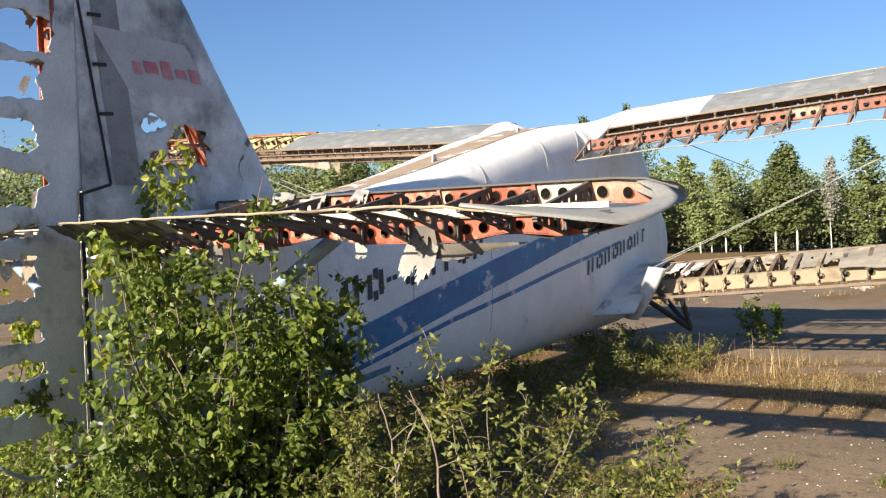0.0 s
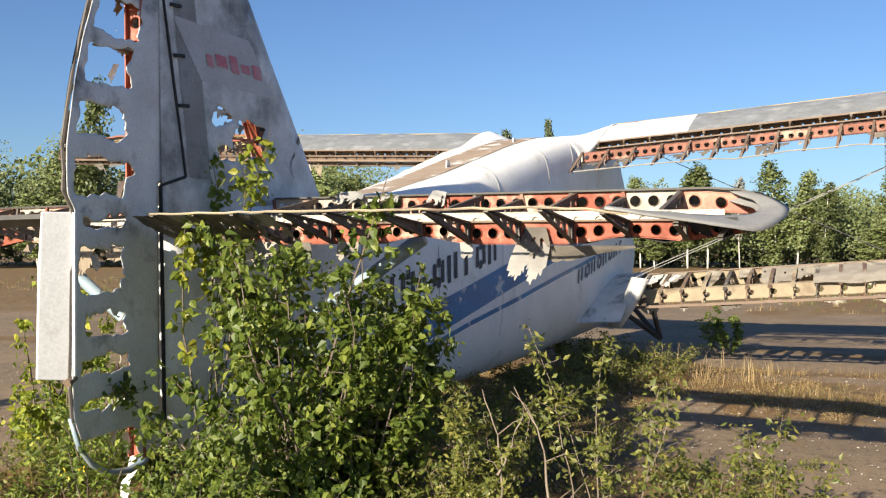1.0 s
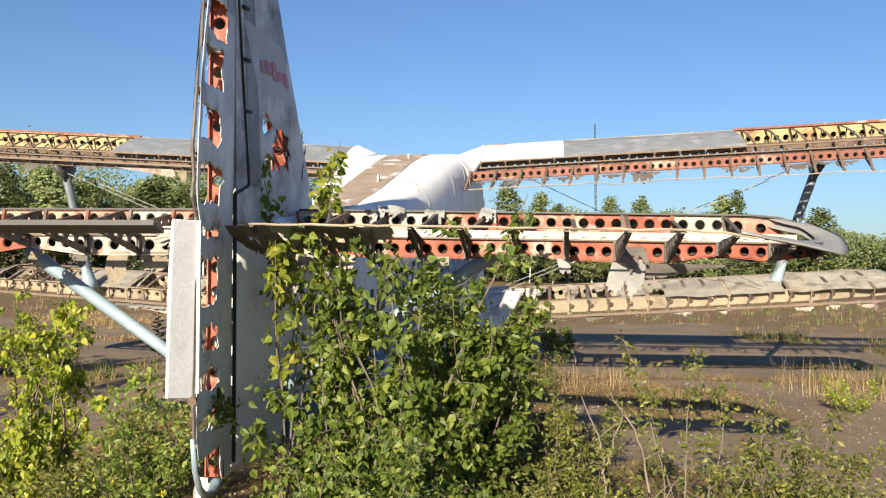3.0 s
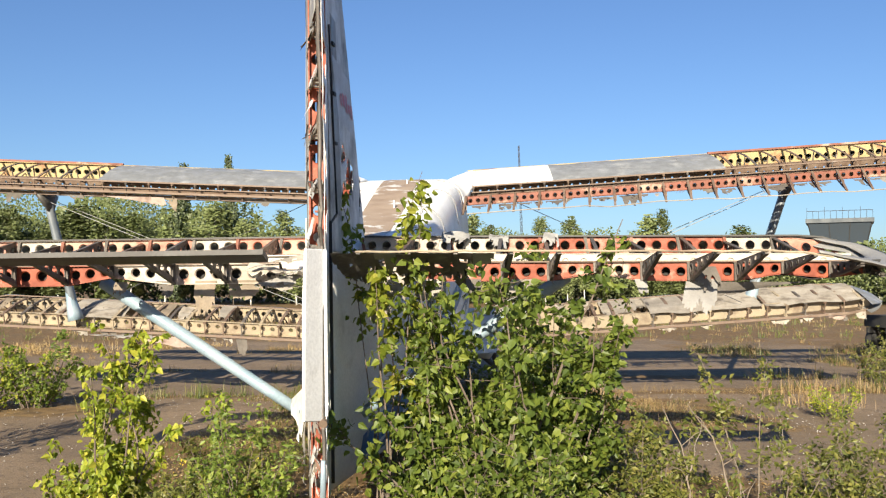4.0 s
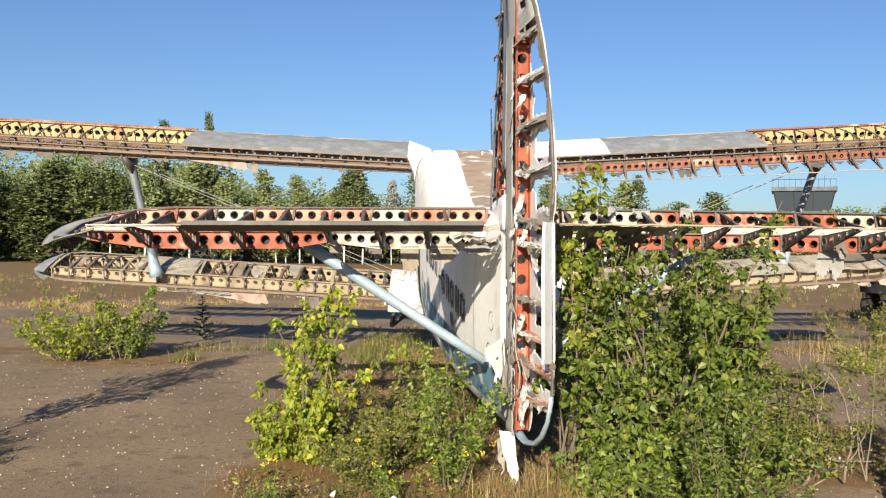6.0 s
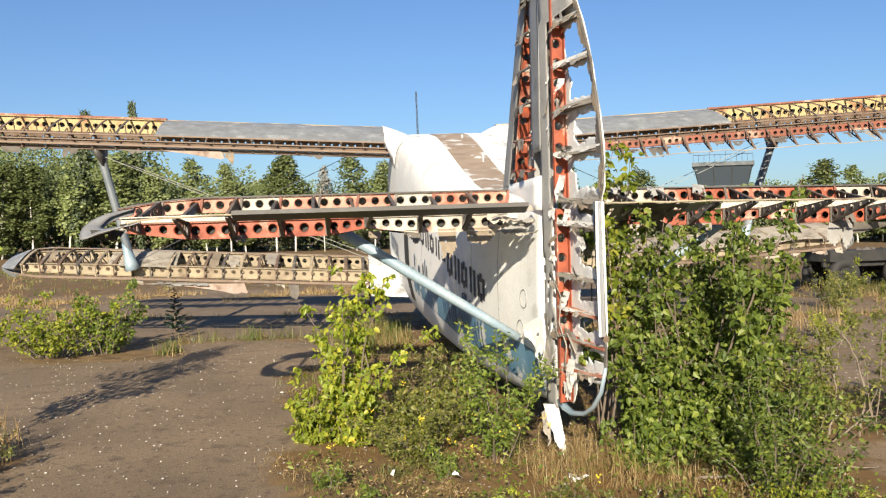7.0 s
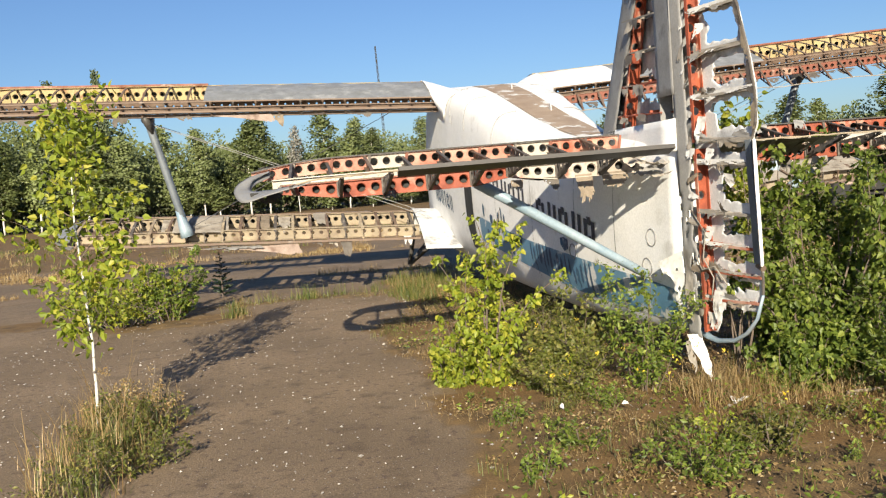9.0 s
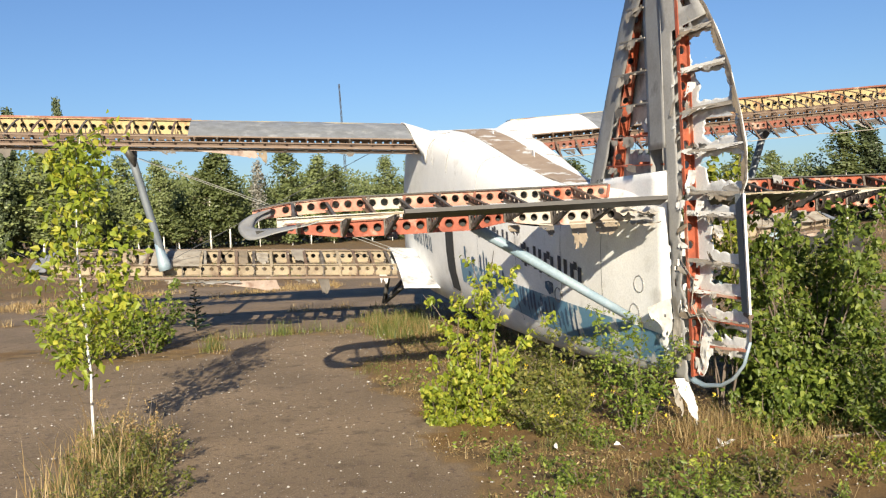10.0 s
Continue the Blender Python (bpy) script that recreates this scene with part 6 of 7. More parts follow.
bush("willow_bush", (2.08, 0.32, 0), "olive shrub beside the birch bush", 0.95, 0.38, 18, 20, 13, 0.042, seed=81, **OL)
bush("birch_bush", (1.48, 0.4, 0), "leafy green shoots beside the larger birch bush", 1.95, 0.42, 19, 24, 13, 0.046, M_leaf, 94, thick=0.008)
bush("willow_bush", (2.1, 2.4, 0), "olive brush in the fuselage shade", 0.75, 0.5, 12, 14, 10, 0.038, seed=84, **OL)
bush("willow_bush", (1.75, 1.5, 0), "olive brush beside the fuselage", 0.95, 0.5, 16, 16, 12, 0.042, seed=93, **OL)
for i, (x, y, h) in enumerate(((0.75, 3.5, 0.55), (1.25, 4.6, 0.5), (0.6, 5.6, 0.45), (1.35, 6.3, 0.6), (1.0, 7.4, 0.65), (1.7, 7.9, 0.5), (0.3, 8.6, 0.6))):
    bush("willow_bush", (x, y, 0), "dark low brush in the fuselage's shade", h, 0.55, 14, 14, 10, 0.045, seed=400 + i, group="brush below the fuselage", **OL)
bush("willow_bush", (2.1, 11.2, 0), "dark green shrub under the lower wing", 0.8, 0.45, 10, 12, 12, 0.045, M_leaf, 85)
bush("willow_bush", (6.3, 4.6, 0), "olive shrub on the apron", 1.0, 0.5, 10, 14, 10, 0.042, seed=86, **OL)
bush("willow_bush", (5.6, 6.4, 0), "small yellow-green shrub on dry grass", 0.45, 0.35, 9, 12, 10, 0.04, M_leafyel, 88, thick=0.006, shape=5)
bush("willow_bush", (-1.1, 0.25, 0), "low mixed brush at the foot of the fuselage", 0.5, 0.5, 16, 14, 12, 0.034, seed=9, **OL)
bush("willow_bush", (-0.9, 1.6, 0), "low mixed brush at the foot of the fuselage", 0.55, 0.5, 14, 14, 12, 0.034, seed=91, **OL)
bush("willow_bush", (-0.5, 3.2, 0), "low brush under the fuselage side", 0.45, 0.5, 12, 12, 10, 0.036, seed=92, **OL)
bush("weed_plant", (1.15, -1.15, 0), "leafy green brush behind the rudder", 0.98, 0.42, 18, 16, 11, 0.044, M_leaf, 10, shape=5, thick=0.006)
bush("weed_plant", (2.78, -0.48, 0), "bright broad-leaved green weed", 0.42, 0.2, 7, 7, 7, 0.07, M_leafyel, 11, thick=0.006)
bush("weed_plant", (-0.95, -2.0, 0), "low leafy weed on the moss", 0.32, 0.3, 10, 9, 9, 0.04, M_leaf, 12, shape=5, thick=0.005)
bush("weed_plant", (-0.3, -1.7, 0), "low leafy weed with reddish stems", 0.36, 0.25, 9, 9, 9, 0.04, seed=13, **OL)
bush("weed_plant", (-1.45, -1.2, 0), "low leafy weed on the moss", 0.2, 0.22, 8, 8, 8, 0.036, M_leaf, 14, shape=5, thick=0.005)
bush("weed_plant", (-4.5, 0.15, 0), "brown-green weeds round the sapling", 0.4, 0.4, 16, 10, 9, 0.034, seed=15, **OL)
bush("weed_plant", (-4.3, -0.5, 0), "brown-green weeds at the asphalt crack", 0.28, 0.35, 12, 9, 9, 0.034, seed=16, **OL)
bush("weed_plant", (-4.62, -0.95, 0), "brown-green weeds at the asphalt crack", 0.34, 0.32, 12, 9, 9, 0.03, seed=18, **OL)
bush("weed_plant", (-4.55, 0.55, 0), "tall brown weed beside the sapling", 0.62, 0.28, 12, 12, 9, 0.028, M_straw, 19, shape=5, thick=0.005, bark=M_twig)
bush("weed_plant", (-4.75, 0.75, 0), "brown-green weeds round the sapling", 0.36, 0.3, 12, 10, 9, 0.034, seed=17, **OL)
birch("birch_sapling", (-4.85, 0.55, 0), "slender birch sapling with yellow-green leaves", 2.7, 21, leaf=0.058, count=1800, spread=0.57, first=0.24, trunk=0.014, bend=0.06).matrix_world = pose(-4.84, 0.55, 0, 0, -6.5, 0)
spruce((-4.75, 9.7, 0), "small dark young spruce beside the wing shadow", 0.85, 3)


def weeds_on_moss():
    r = random.Random(515)
    kinds = [
        bush("weed_plant", (-1.75, -0.5, 0), "low leafy green weed growing through the moss", 0.26, 0.12, 6, 7, 8, 0.032, M_leaf, 301, shape=5, thick=0.004, group="weeds on the moss"),
        bush("weed_plant", (-0.7, -1.1, 0), "low olive weed growing through the moss", 0.2, 0.14, 7, 7, 8, 0.028, M_leafdull, 302, shape=5, thick=0.004, group="weeds on the moss"),
        bush("weed_plant", (0.5, -1.6, 0), "low yellow-green weed growing through the moss", 0.3, 0.1, 5, 8, 8, 0.034, M_leafyel, 303, shape=5, thick=0.004, group="weeds on the moss"),
    ]
    for i in range(46):
        x, y = (r.uniform(-1.9, 1.6), r.uniform(-3.0, 0.6)) if i < 34 else (r.uniform(1.4, 5.0), r.uniform(-0.6, 3.6))
        ob = copy_thing(r.choice(kinds), Matrix.Identity(4))
        k = r.uniform(0.5, 1.25)
        ob.matrix_basis = pose(x, y, 0, 0, 0, r.uniform(0, 360)) @ Matrix.Diagonal((k, k, k * r.uniform(0.7, 1.2), 1))


weeds_on_moss()
for i, (x, y, h) in enumerate(((9.3, 12.6, 0.9), (10.9, 15.2, 0.8), (8.0, 10.6, 0.7), (13.2, 16.2, 1.0), (11.6, 12.0, 0.6))):
    bush("willow_bush", (x, y, 0), "yellow-green shrub on the overgrown apron", h, 0.5, 10, 12, 10, 0.06, M_leafyel if i % 2 else M_leafdull, 200 + i, shape=5, thick=0.006)


def dead_branch(pts, label, r=0.012):
    """A thin dry stick, bent smoothly through its points with small kinks."""
    rng = random.Random(int(abs(pts[0][0] * 7919 + pts[-1][1] * 104729)))
    p = [Vector(q) for q in pts]
    p = [p[0] * 2 - p[1]] + p + [p[-1] * 2 - p[-2]]
    out = []
    for a, b, c, d in zip(p, p[1:], p[2:], p[3:]):
        for i in range(5):
            t = i / 5
            q = 0.5 * ((2 * b) + (c - a) * t + (2 * a - 5 * b + 4 * c - d) * t * t + (3 * b - a - 3 * c + d) * t ** 3)
            out.append(q + Vector((rng.uniform(-1, 1), rng.uniform(-1, 1), rng.uniform(-0.6, 0.6))) * 0.009)
    out.append(p[-2])
    bm = bmesh.new()
    tube(bm, out, r, 6, r * 0.25)
    for i in (4, 8, 11):
        if i < len(out) - 1 and rng.random() < 0.6:
            q = out[i]
            tip = q + Vector((rng.uniform(-0.2, 0.2), rng.uniform(-0.12, 0.12), rng.uniform(0.02, 0.22)))
            tube(bm, [q, q.lerp(tip, 0.5) + Vector((0.01, 0.01, 0.02)), tip], r * 0.4, 5, r * 0.12)
    tagged(part("dead_branch", bm, M_twig, None, "", True), label, "branch")


dead_branch([(2.5, 0.2, 0.02), (2.56, 0.25, 0.4), (2.5, 0.3, 0.7), (2.33, 0.35, 0.97)], "bare pale dead branch arching from the ground", 0.011)
dead_branch([(2.15, 0.1, 0.02), (2.3, 0.2, 0.3), (2.28, 0.25, 0.65), (2.16, 0.3, 0.95)], "bare pale dead branch arching from the ground", 0.011)
dead_branch([(2.29, 0.22, 0.5), (2.36, 0.27, 0.7), (2.42, 0.3, 0.92)], "bare pale forked twig", 0.008)
dead_branch([(2.2, 0.1, 0.02), (2.5, 0.15, 0.2), (2.75, 0.3, 0.5)], "bare pale dead branch arching from the ground", 0.009)
dead_branch([(1.2, -1.0, 0.03), (1.6, -0.75, 0.05), (2.1, -0.7, 0.03)], "bare stick lying in dry grass", 0.016)
dead_branch([(0.75, -0.75, 0.03), (1.2, -0.8, 0.05), (1.5, -0.7, 0.03)], "bare stick lying in dry grass", 0.014)


dead_branch([(0.84, 0.7, 0.05), (1.1, 0.64, 0.07), (1.44, 0.57, 0.05)], "pale peeled stick lying in dry grass", 0.022)
for i in range(9):
    r = random.Random(300 + i)
    x, y, a = r.uniform(1.9, 3.9), r.uniform(0.2, 1.5), r.uniform(-0.5, 0.6)
    ln = r.uniform(0.4, 0.9)
    dead_branch([(x, y, 0.02), (x + ln * 0.5 * math.cos(a), y + ln * 0.5 * math.sin(a), 0.05 + 0.05 * r.random()), (x + ln * math.cos(a + 0.3), y + ln * math.sin(a + 0.3), 0.02)], "thin bare stick lying in dry grass", 0.009)


def litter(at, size, seed, label):
    rng = random.Random(seed)
    bm = bmesh.new()
    s = size
    rag(bm, ((-s, -s * 0.6, 0.03), (s, -s * 0.5, 0.05), (s * 0.9, s * 0.6, 0.02), (-s, s * 0.5, 0.06)), 5, 4, rng, 0.04, 0.2, False)
    ob = part("scrap", bm, M_litter)
    ob.matrix_world = pose(*at, 0, 0, rng.uniform(0, 360))
    tagged(ob, label, "litter")


litter((-0.03, -0.63, 0.02), 0.07, 1, "crumpled white scrap lying in dry grass")
litter((-1.02, 0.9, 0.03), 0.06, 2, "crumpled white scrap in the brush")
litter((-1.3, -0.35, 0.02), 0.035, 5, "small white scrap lying on the moss")
litter((-0.85, -0.55, 0.02), 0.03, 6, "small white scrap lying on the moss")
litter((0.35, -1.15, 0.02), 0.035, 7, "small white scrap lying on the moss")
litter((2.75, 0.9, 0.02), 0.1, 8, "pale crumpled scrap among dry sticks")
litter((1.05, 8.2, 0.05), 0.12, 3, "white metal scrap under the wing root")


# ---------------------------------------------------------------- woods
def wood_tree(name, label, seed, material, wide, first, count, bark, peak=0.45):
    """A tree of the wood's edge, eight metres high: leaf tufts on rising limbs, wide its crown's half width."""
    rng = np.random.default_rng(seed)
    ob = new(name)
    ob.empty_display_size = 0.5
    bm = bmesh.new()
    tr = shoot(rng, (0, 0, -0.1), (0.01, 0.01, 1), 8.0, 12, 0.025, 0.02)
    tube(bm, [Vector(p) for p in tr], 0.055, 6, 0.012)
    part("trunk", bm, bark, ob, "pale trunk" if bark is M_birch else "", True)
    bm = bmesh.new()
    pts, heads, sizes, out = [], [], [], []
    limbs = 56
    for i in range(limbs):
        f = first + (1.0 - first) * (i + rng.random()) / limbs
        u = (f - first) / (1 - first)
        reach = wide * (min(1.0, 0.35 + u / peak * 0.65) if u < peak else max(0.05, 1 - (u - peak) / (1 - peak)) ** 0.55)
        ln = reach * (0.35 + 0.85 * rng.random())
        k = min(int(f * 12), 11)
        p0 = tr[k] + (tr[k + 1] - tr[k]) * (f * 12 - k)
        b = i * 2.4 + rng.random() * 0.8
        d = np.array((math.cos(b), math.sin(b), 0.5 + 0.45 * rng.random()))
        lb = shoot(rng, p0, d / np.linalg.norm(d), ln, 5, 0.12, -0.03)
        tube(bm, [Vector(p) for p in lb], 0.016, 3, 0.006)
        for _ in range(int(count / limbs * (0.4 + 0.8 * reach / wide + 0.4 * rng.random()))):
            g = (0.35 + 0.65 * rng.random() ** 0.8) * 5
            m = min(int(g), 4)
            q = np.clip(rng.normal(size=3), -1.5, 1.5) * (0.1 + 0.06 * wide)
            p = lb[m] + (lb[m + 1] - lb[m]) * (g - m) + q - np.array((0, 0, 0.06 + 0.14 * rng.random()))
            pts.append(p)
            heads.append((rng.normal(), rng.normal(), -0.5 + rng.normal() * 0.6))
            sizes.append(0.11 + 0.09 * rng.random())
            w = q / 0.6 + np.array((p[0], p[1], 0.35 * wide)) / wide
            out.append(w * 3.4 / max(np.linalg.norm(w), 0.01))
    tagged(part("branchwork", bm, M_bark, ob), kind="stuff")
    leaves("crown", pts, heads, sizes, rng, material, ob, shape=4, face=out)
    return tagged(ob, label, "tree", "trees at the field's edge")


# azimuth in degrees, height and half width of the trees that stand out from the wood
STANDING = (
    (-44.3, 15.2, 1.3, "birch"), (-45.6, 11, 2.0, "birch"), (-35.0, 8.9, 1.9, "birch"), (-32.9, 8.6, 1.6, "birch"), (-29.6, 8.5, 1.9, "birch"),
    (-28.0, 8.0, 1.3, "birch"), (-24.7, 7.9, 2.2, "birch"), (-22.6, 7.5, 1.6, "birch"), (-20.9, 7.4, 1.4, "birch"), (-18.9, 8.7, 1.6, "birch"),
    (-18.3, 11.6, 1.0, "dark"), (-16.2, 8.3, 2.0, "birch"), (-14.7, 12.5, 0.7, "dark"), (-13.6, 7.1, 1.3, "birch"), (-10.7, 8.0, 1.25, "birch"),
    (-9.2, 7.5, 1.25, "birch"), (-6.3, 8.0, 1.5, "birch"), (-5.1, 8.5, 1.5, "birch"), (-3.2, 7.3, 0.8, "bare"), (-1.1, 8.5, 1.4, "birch"),
    (0.1, 7.7, 1.2, "birch"), (1.6, 6.7, 1.0, "birch"), (5.5, 7.3, 1.1, "birch"), (6.9, 7.5, 1.0, "birch"), (8.0, 6.3, 0.8, "birch"),
    (11.4, 7.4, 1.3, "birch"), (12.6, 7.8, 1.1, "birch"), (15.6, 5.6, 1.2, "birch"), (17.6, 6.4, 1.5, "birch"), (22.5, 4.9, 1.3, "birch"),
    (28.7, 6.8, 1.6, "birch"), (30.6, 6.2, 1.1, "birch"), (34.6, 7.5, 1.7, "birch"), (36.6, 8.0, 1.6, "dark"), (39.0, 7.6, 1.7, "birch"), (42.0, 8.0, 1.8, "birch"),
)


def wood_edge():
    rng = random.Random(404)
    lab = "slender birch tree with green crown at the field's edge"
    kinds = {
        "birch": [wood_tree("birch_tree", lab, 100 + i, M_leafbirch if i % 3 else M_leafdark, 1.4, 0.22 - 0.05 * (i % 4), 3500, M_birch, 0.32 + 0.07 * (i % 4)) for i in range(5)],
        "dark": [wood_tree("spruce_tree", "tall dark narrow conifer above the birch wood", 120, M_needlefar, 1.3, 0.08, 6000, M_bark, 0.12)],
        "bare": [wood_tree("birch_tree", "pale grey half-bare birch at the field's edge", 130, M_leafpale, 1.2, 0.35, 1500, M_birch, 0.4)],
    }
    used = {k: 0 for k in kinds}

    def stand(az, r, h, half, kind):
        src = kinds[kind]
        ob = src[used[kind]] if used[kind] < len(src) else copy_thing(rng.choice(src), Matrix.Identity(4))
        used[kind] += 1
        w = half / 0.95
        ob.matrix_basis = pose(r * math.sin(radians(az)), -3 + r * math.cos(radians(az)), 0, 0, 0, rng.uniform(0, 360)) @ Matrix.Diagonal((w, w, h / 8.0, 1))

    for az, h, half, kind in STANDING:
        stand(az, 74, h, half, kind)
    for i in range(18):
        az = -57 + 40 * (i + rng.random()) / 18
        stand(az, rng.uniform(73, 82), rng.uniform(5.6, 7.2), rng.uniform(1.3, 2.1), "birch")
    for i in range(10):
        stand(rng.uniform(-16, 34), rng.uniform(72, 80), rng.uniform(3.2, 4.6), rng.uniform(0.9, 1.5), "birch")
    # undergrowth and the far wood as one mass
    g = np.random.default_rng(7)

    def mass(n, near, far, fill):
        deg = g.uniform(-58, 46, n)
        ang = np.radians(deg)
        dist = g.uniform(near, far, n)
        tall = np.interp(deg, [-66, -18, -16, -14, -12, -8, 4, 10, 27, 36, 40, 66], [11.0, 10.4, 9.6, 8.4, 7.4, 6.7, 6.5, 5.6, 4.8, 5.2, 6.0, 7.5])
        hump = tall * (0.7 + 0.2 * np.sin(ang * 23.0 + 1) ** 2 + 0.16 * np.sin(ang * 61.0 + dist * 0.3) + 0.12 * np.sin(ang * 140.0 + dist * 0.7))
        z = hump * fill * g.random(n) ** 0.6
        # low leaves get the darker colour, painted shade under the crowns
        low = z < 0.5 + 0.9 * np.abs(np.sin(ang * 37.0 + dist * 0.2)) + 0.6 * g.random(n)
        return np.stack([dist * np.sin(ang), -3 + dist * np.cos(ang), z], axis=1), low

    for name, label, n, near, far, fill, size in (
            ("woods", "dense green undergrowth and young wood in the distance", 160000, 75, 86, 1.0, 0.13),
            ("woods", "closed green wall of the wood behind the birches", 55000, 86, 96, 0.97, 0.34)):
        pts, low = mass(n, near, far, fill)
        for nm, pick, m in (("understory", low, M_leafshade), (name, ~low, M_leafdark)):
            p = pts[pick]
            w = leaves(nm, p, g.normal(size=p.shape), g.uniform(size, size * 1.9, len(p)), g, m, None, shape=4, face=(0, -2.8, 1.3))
            tagged(w, label if nm == name else "undergrowth below the wood's edge, shade put into its dark leaf colour", "woods", kind="stuff")


wood_edge()


# ---------------------------------------------------------------- grass
def grass(name, label, material, patches, seed, width=0.006, lay=0.0):
    g = np.random.default_rng(seed)
    verts, faces = [], []
    for x, y, r, count, h in patches:
        for _ in range(count):
            a, q = g.random() * 2 * math.pi, r * math.sqrt(g.random())
            bx, by = x + q * math.cos(a), y + q * math.sin(a)
            hh = h * (0.25 + 1.1 * g.random() ** 1.6)
            t = g.random() * 2 * math.pi
            bend = hh * (0.15 + 0.9 * g.random() ** 1.5) * (1 + 1.6 * lay)
            hh *= 1 - 0.75 * lay * g.random()
            lx, ly = math.cos(t) * bend, math.sin(t) * bend
            wx, wy = -math.sin(t) * width, math.cos(t) * width
            k = len(verts)
            verts += [(bx - wx, by - wy, 0), (bx + wx, by + wy, 0), (bx + lx * 0.35 - wx * 0.7, by + ly * 0.35 - wy * 0.7, hh * 0.6), (bx + lx * 0.35 + wx * 0.7, by + ly * 0.35 + wy * 0.7, hh * 0.6), (bx + lx, by + ly, hh)]
            faces += [(k, k + 1, k + 3, k + 2), (k + 2, k + 3, k + 4)]
    return tagged(raw(name, verts, faces, material), label, "grass", kind="stuff")


def grass_patches(seed, count, box, want, h, blades):
    r = random.Random(seed)
    out = []
    while len(out) < count:
        x, y = r.uniform(box[0], box[1]), r.uniform(box[2], box[3])
        if soil(x, y) > want:
            out.append((x, y, r.uniform(0.06, 0.32), int(blades * r.uniform(0.5, 1.4)), h * r.uniform(0.5, 1.3)))
    return out


grass("dry_grass", "dry straw-coloured grass tufts", M_straw, grass_patches(1, 520, (-2.6, 6.5, -3.5, 9.5), 0.6, 0.11, 60), 1, 0.0015, 0.9)
grass("dry_grass", "taller dry straw grass by the wing and tail", M_straw, grass_patches(5, 130, (0.8, 7.5, 6.2, 9.2), 0.55, 0.16, 40) + [(0.05 + 0.25 * math.cos(i), -0.3 + 0.3 * math.sin(i * 1.3), 0.22, 90, 0.24) for i in range(14)] + [(0.3 + 0.11 * i, -0.75 + 0.2 * math.sin(i * 1.7), 0.16, 50, 0.2) for i in range(14)], 5, 0.0022, 0.5)
grass("dry_grass", "tall dry grass stalks under the wing root", M_straw, [(1.5 + 0.25 * math.sin(i * 2.1), 7.3 + 0.16 * i, 0.2, 16, 0.42) for i in range(12)] + [(2.6 + 0.5 * math.sin(i * 1.3), 7.5 + 0.14 * i, 0.3, 12, 0.32) for i in range(12)] + [(5.9 + 0.5 * math.sin(i * 1.9), 7.2 + 0.12 * i, 0.3, 20, 0.45) for i in range(12)], 8, 0.003)
grass("green_grass", "green grass tufts and weeds", M_grass, grass_patches(2, 190, (-2.4, 6.0, -3.8, 8.0), 0.6, 0.1, 26), 2, 0.0024)
grass("dry_grass", "dry grass round the sapling's foot", M_straw, [(-4.75 + 0.2 * math.sin(i), 0.3 + 0.05 * (i - 5), 0.1, 5, 0.75) for i in range(8)] + [(-4.7 + 0.3 * math.sin(i * 1.7), 0.25 + 0.1 * (i - 8), 0.24, 22, 0.34) for i in range(18)], 3, 0.003)
grass("dry_grass", "tall brown stalks along the asphalt crack", M_straw, [(-4.68 + 0.22 * math.sin(i * 1.9), -1.25 + 0.11 * i, 0.16, 13, 0.32) for i in range(21)], 31, 0.003, 0.1)
grass("green_grass", "green weeds along the asphalt crack", M_grass, [(-4.64 + 0.2 * math.sin(i * 1.4), -1.2 + 0.12 * i, 0.16, 20, 0.24) for i in range(19)], 32, 0.0035)
grass("green_grass", "green weeds round the sapling's foot", M_grass, [(-4.65 + 0.25 * math.sin(i * 2.3), 0.2 + 0.08 * (i - 6), 0.14, 30, 0.26) for i in range(12)], 6, 0.003)
grass("dry_grass", "dry grass along the lower wing's shadow", M_straw, grass_patches(21, 75, (-4.4, -0.8, 6.6, 9.8), 0.62, 0.2, 30), 21, 0.003, 0.3)
grass("green_grass", "green grass along the lower wing's shadow", M_grass, grass_patches(22, 110, (-4.4, -0.8, 6.6, 9.6), 0.58, 0.2, 34), 22, 0.004)
grass("dry_grass", "dry grass on the overgrown apron", M_straw, grass_patches(23, 420, (6.0, 15.5, 7.5, 19), 0.5, 0.2, 34), 23, 0.004, 0.2)
grass("green_grass", "green grass on the overgrown apron", M_grass, grass_patches(24, 260, (6.0, 15.5, 7.5, 19), 0.5, 0.2, 26), 24, 0.005)
grass("dry_grass", "dry grass beyond the lower wing", M_straw, grass_patches(25, 330, (-12, 0, 10.5, 20), 0.42, 0.15, 24), 25, 0.005, 0.2)
grass("far_grass", "dry meadow grass in the distance", M_straw, grass_patches(4, 900, (-34, 34, 20, 40), 0.4, 0.16, 16), 4, 0.006)
grass("far_grass", "green meadow grass in the distance", M_grass, grass_patches(9, 800, (-34, 34, 22, 40), 0.45, 0.22, 16), 9, 0.007)


def carpet(name, label, material, seed, count, want, leaf, height, box):
    """Creeping leaves and moss tufts strewn over the earth."""
    g = np.random.default_rng(seed)
    pts, heads, sizes = [], [], []
    while len(pts) < count:
        x, y = g.uniform(box[0], box[1]), g.uniform(box[2], box[3])
        if soil(x, y) < want or noise.noise(Vector((x * 1.3, y * 1.3, seed))) < 0.06:
            continue
        for _ in range(6):
            pts.append((x + g.normal() * 0.05, y + g.normal() * 0.05, g.random() ** 2 * height))
            heads.append((g.normal(), g.normal(), 0.4 + 0.4 * g.normal()))
            sizes.append(leaf * (0.5 + g.random()))
    return tagged(leaves(name, pts, heads, sizes, g, material, None, shape=5), label, "weeds", kind="stuff")


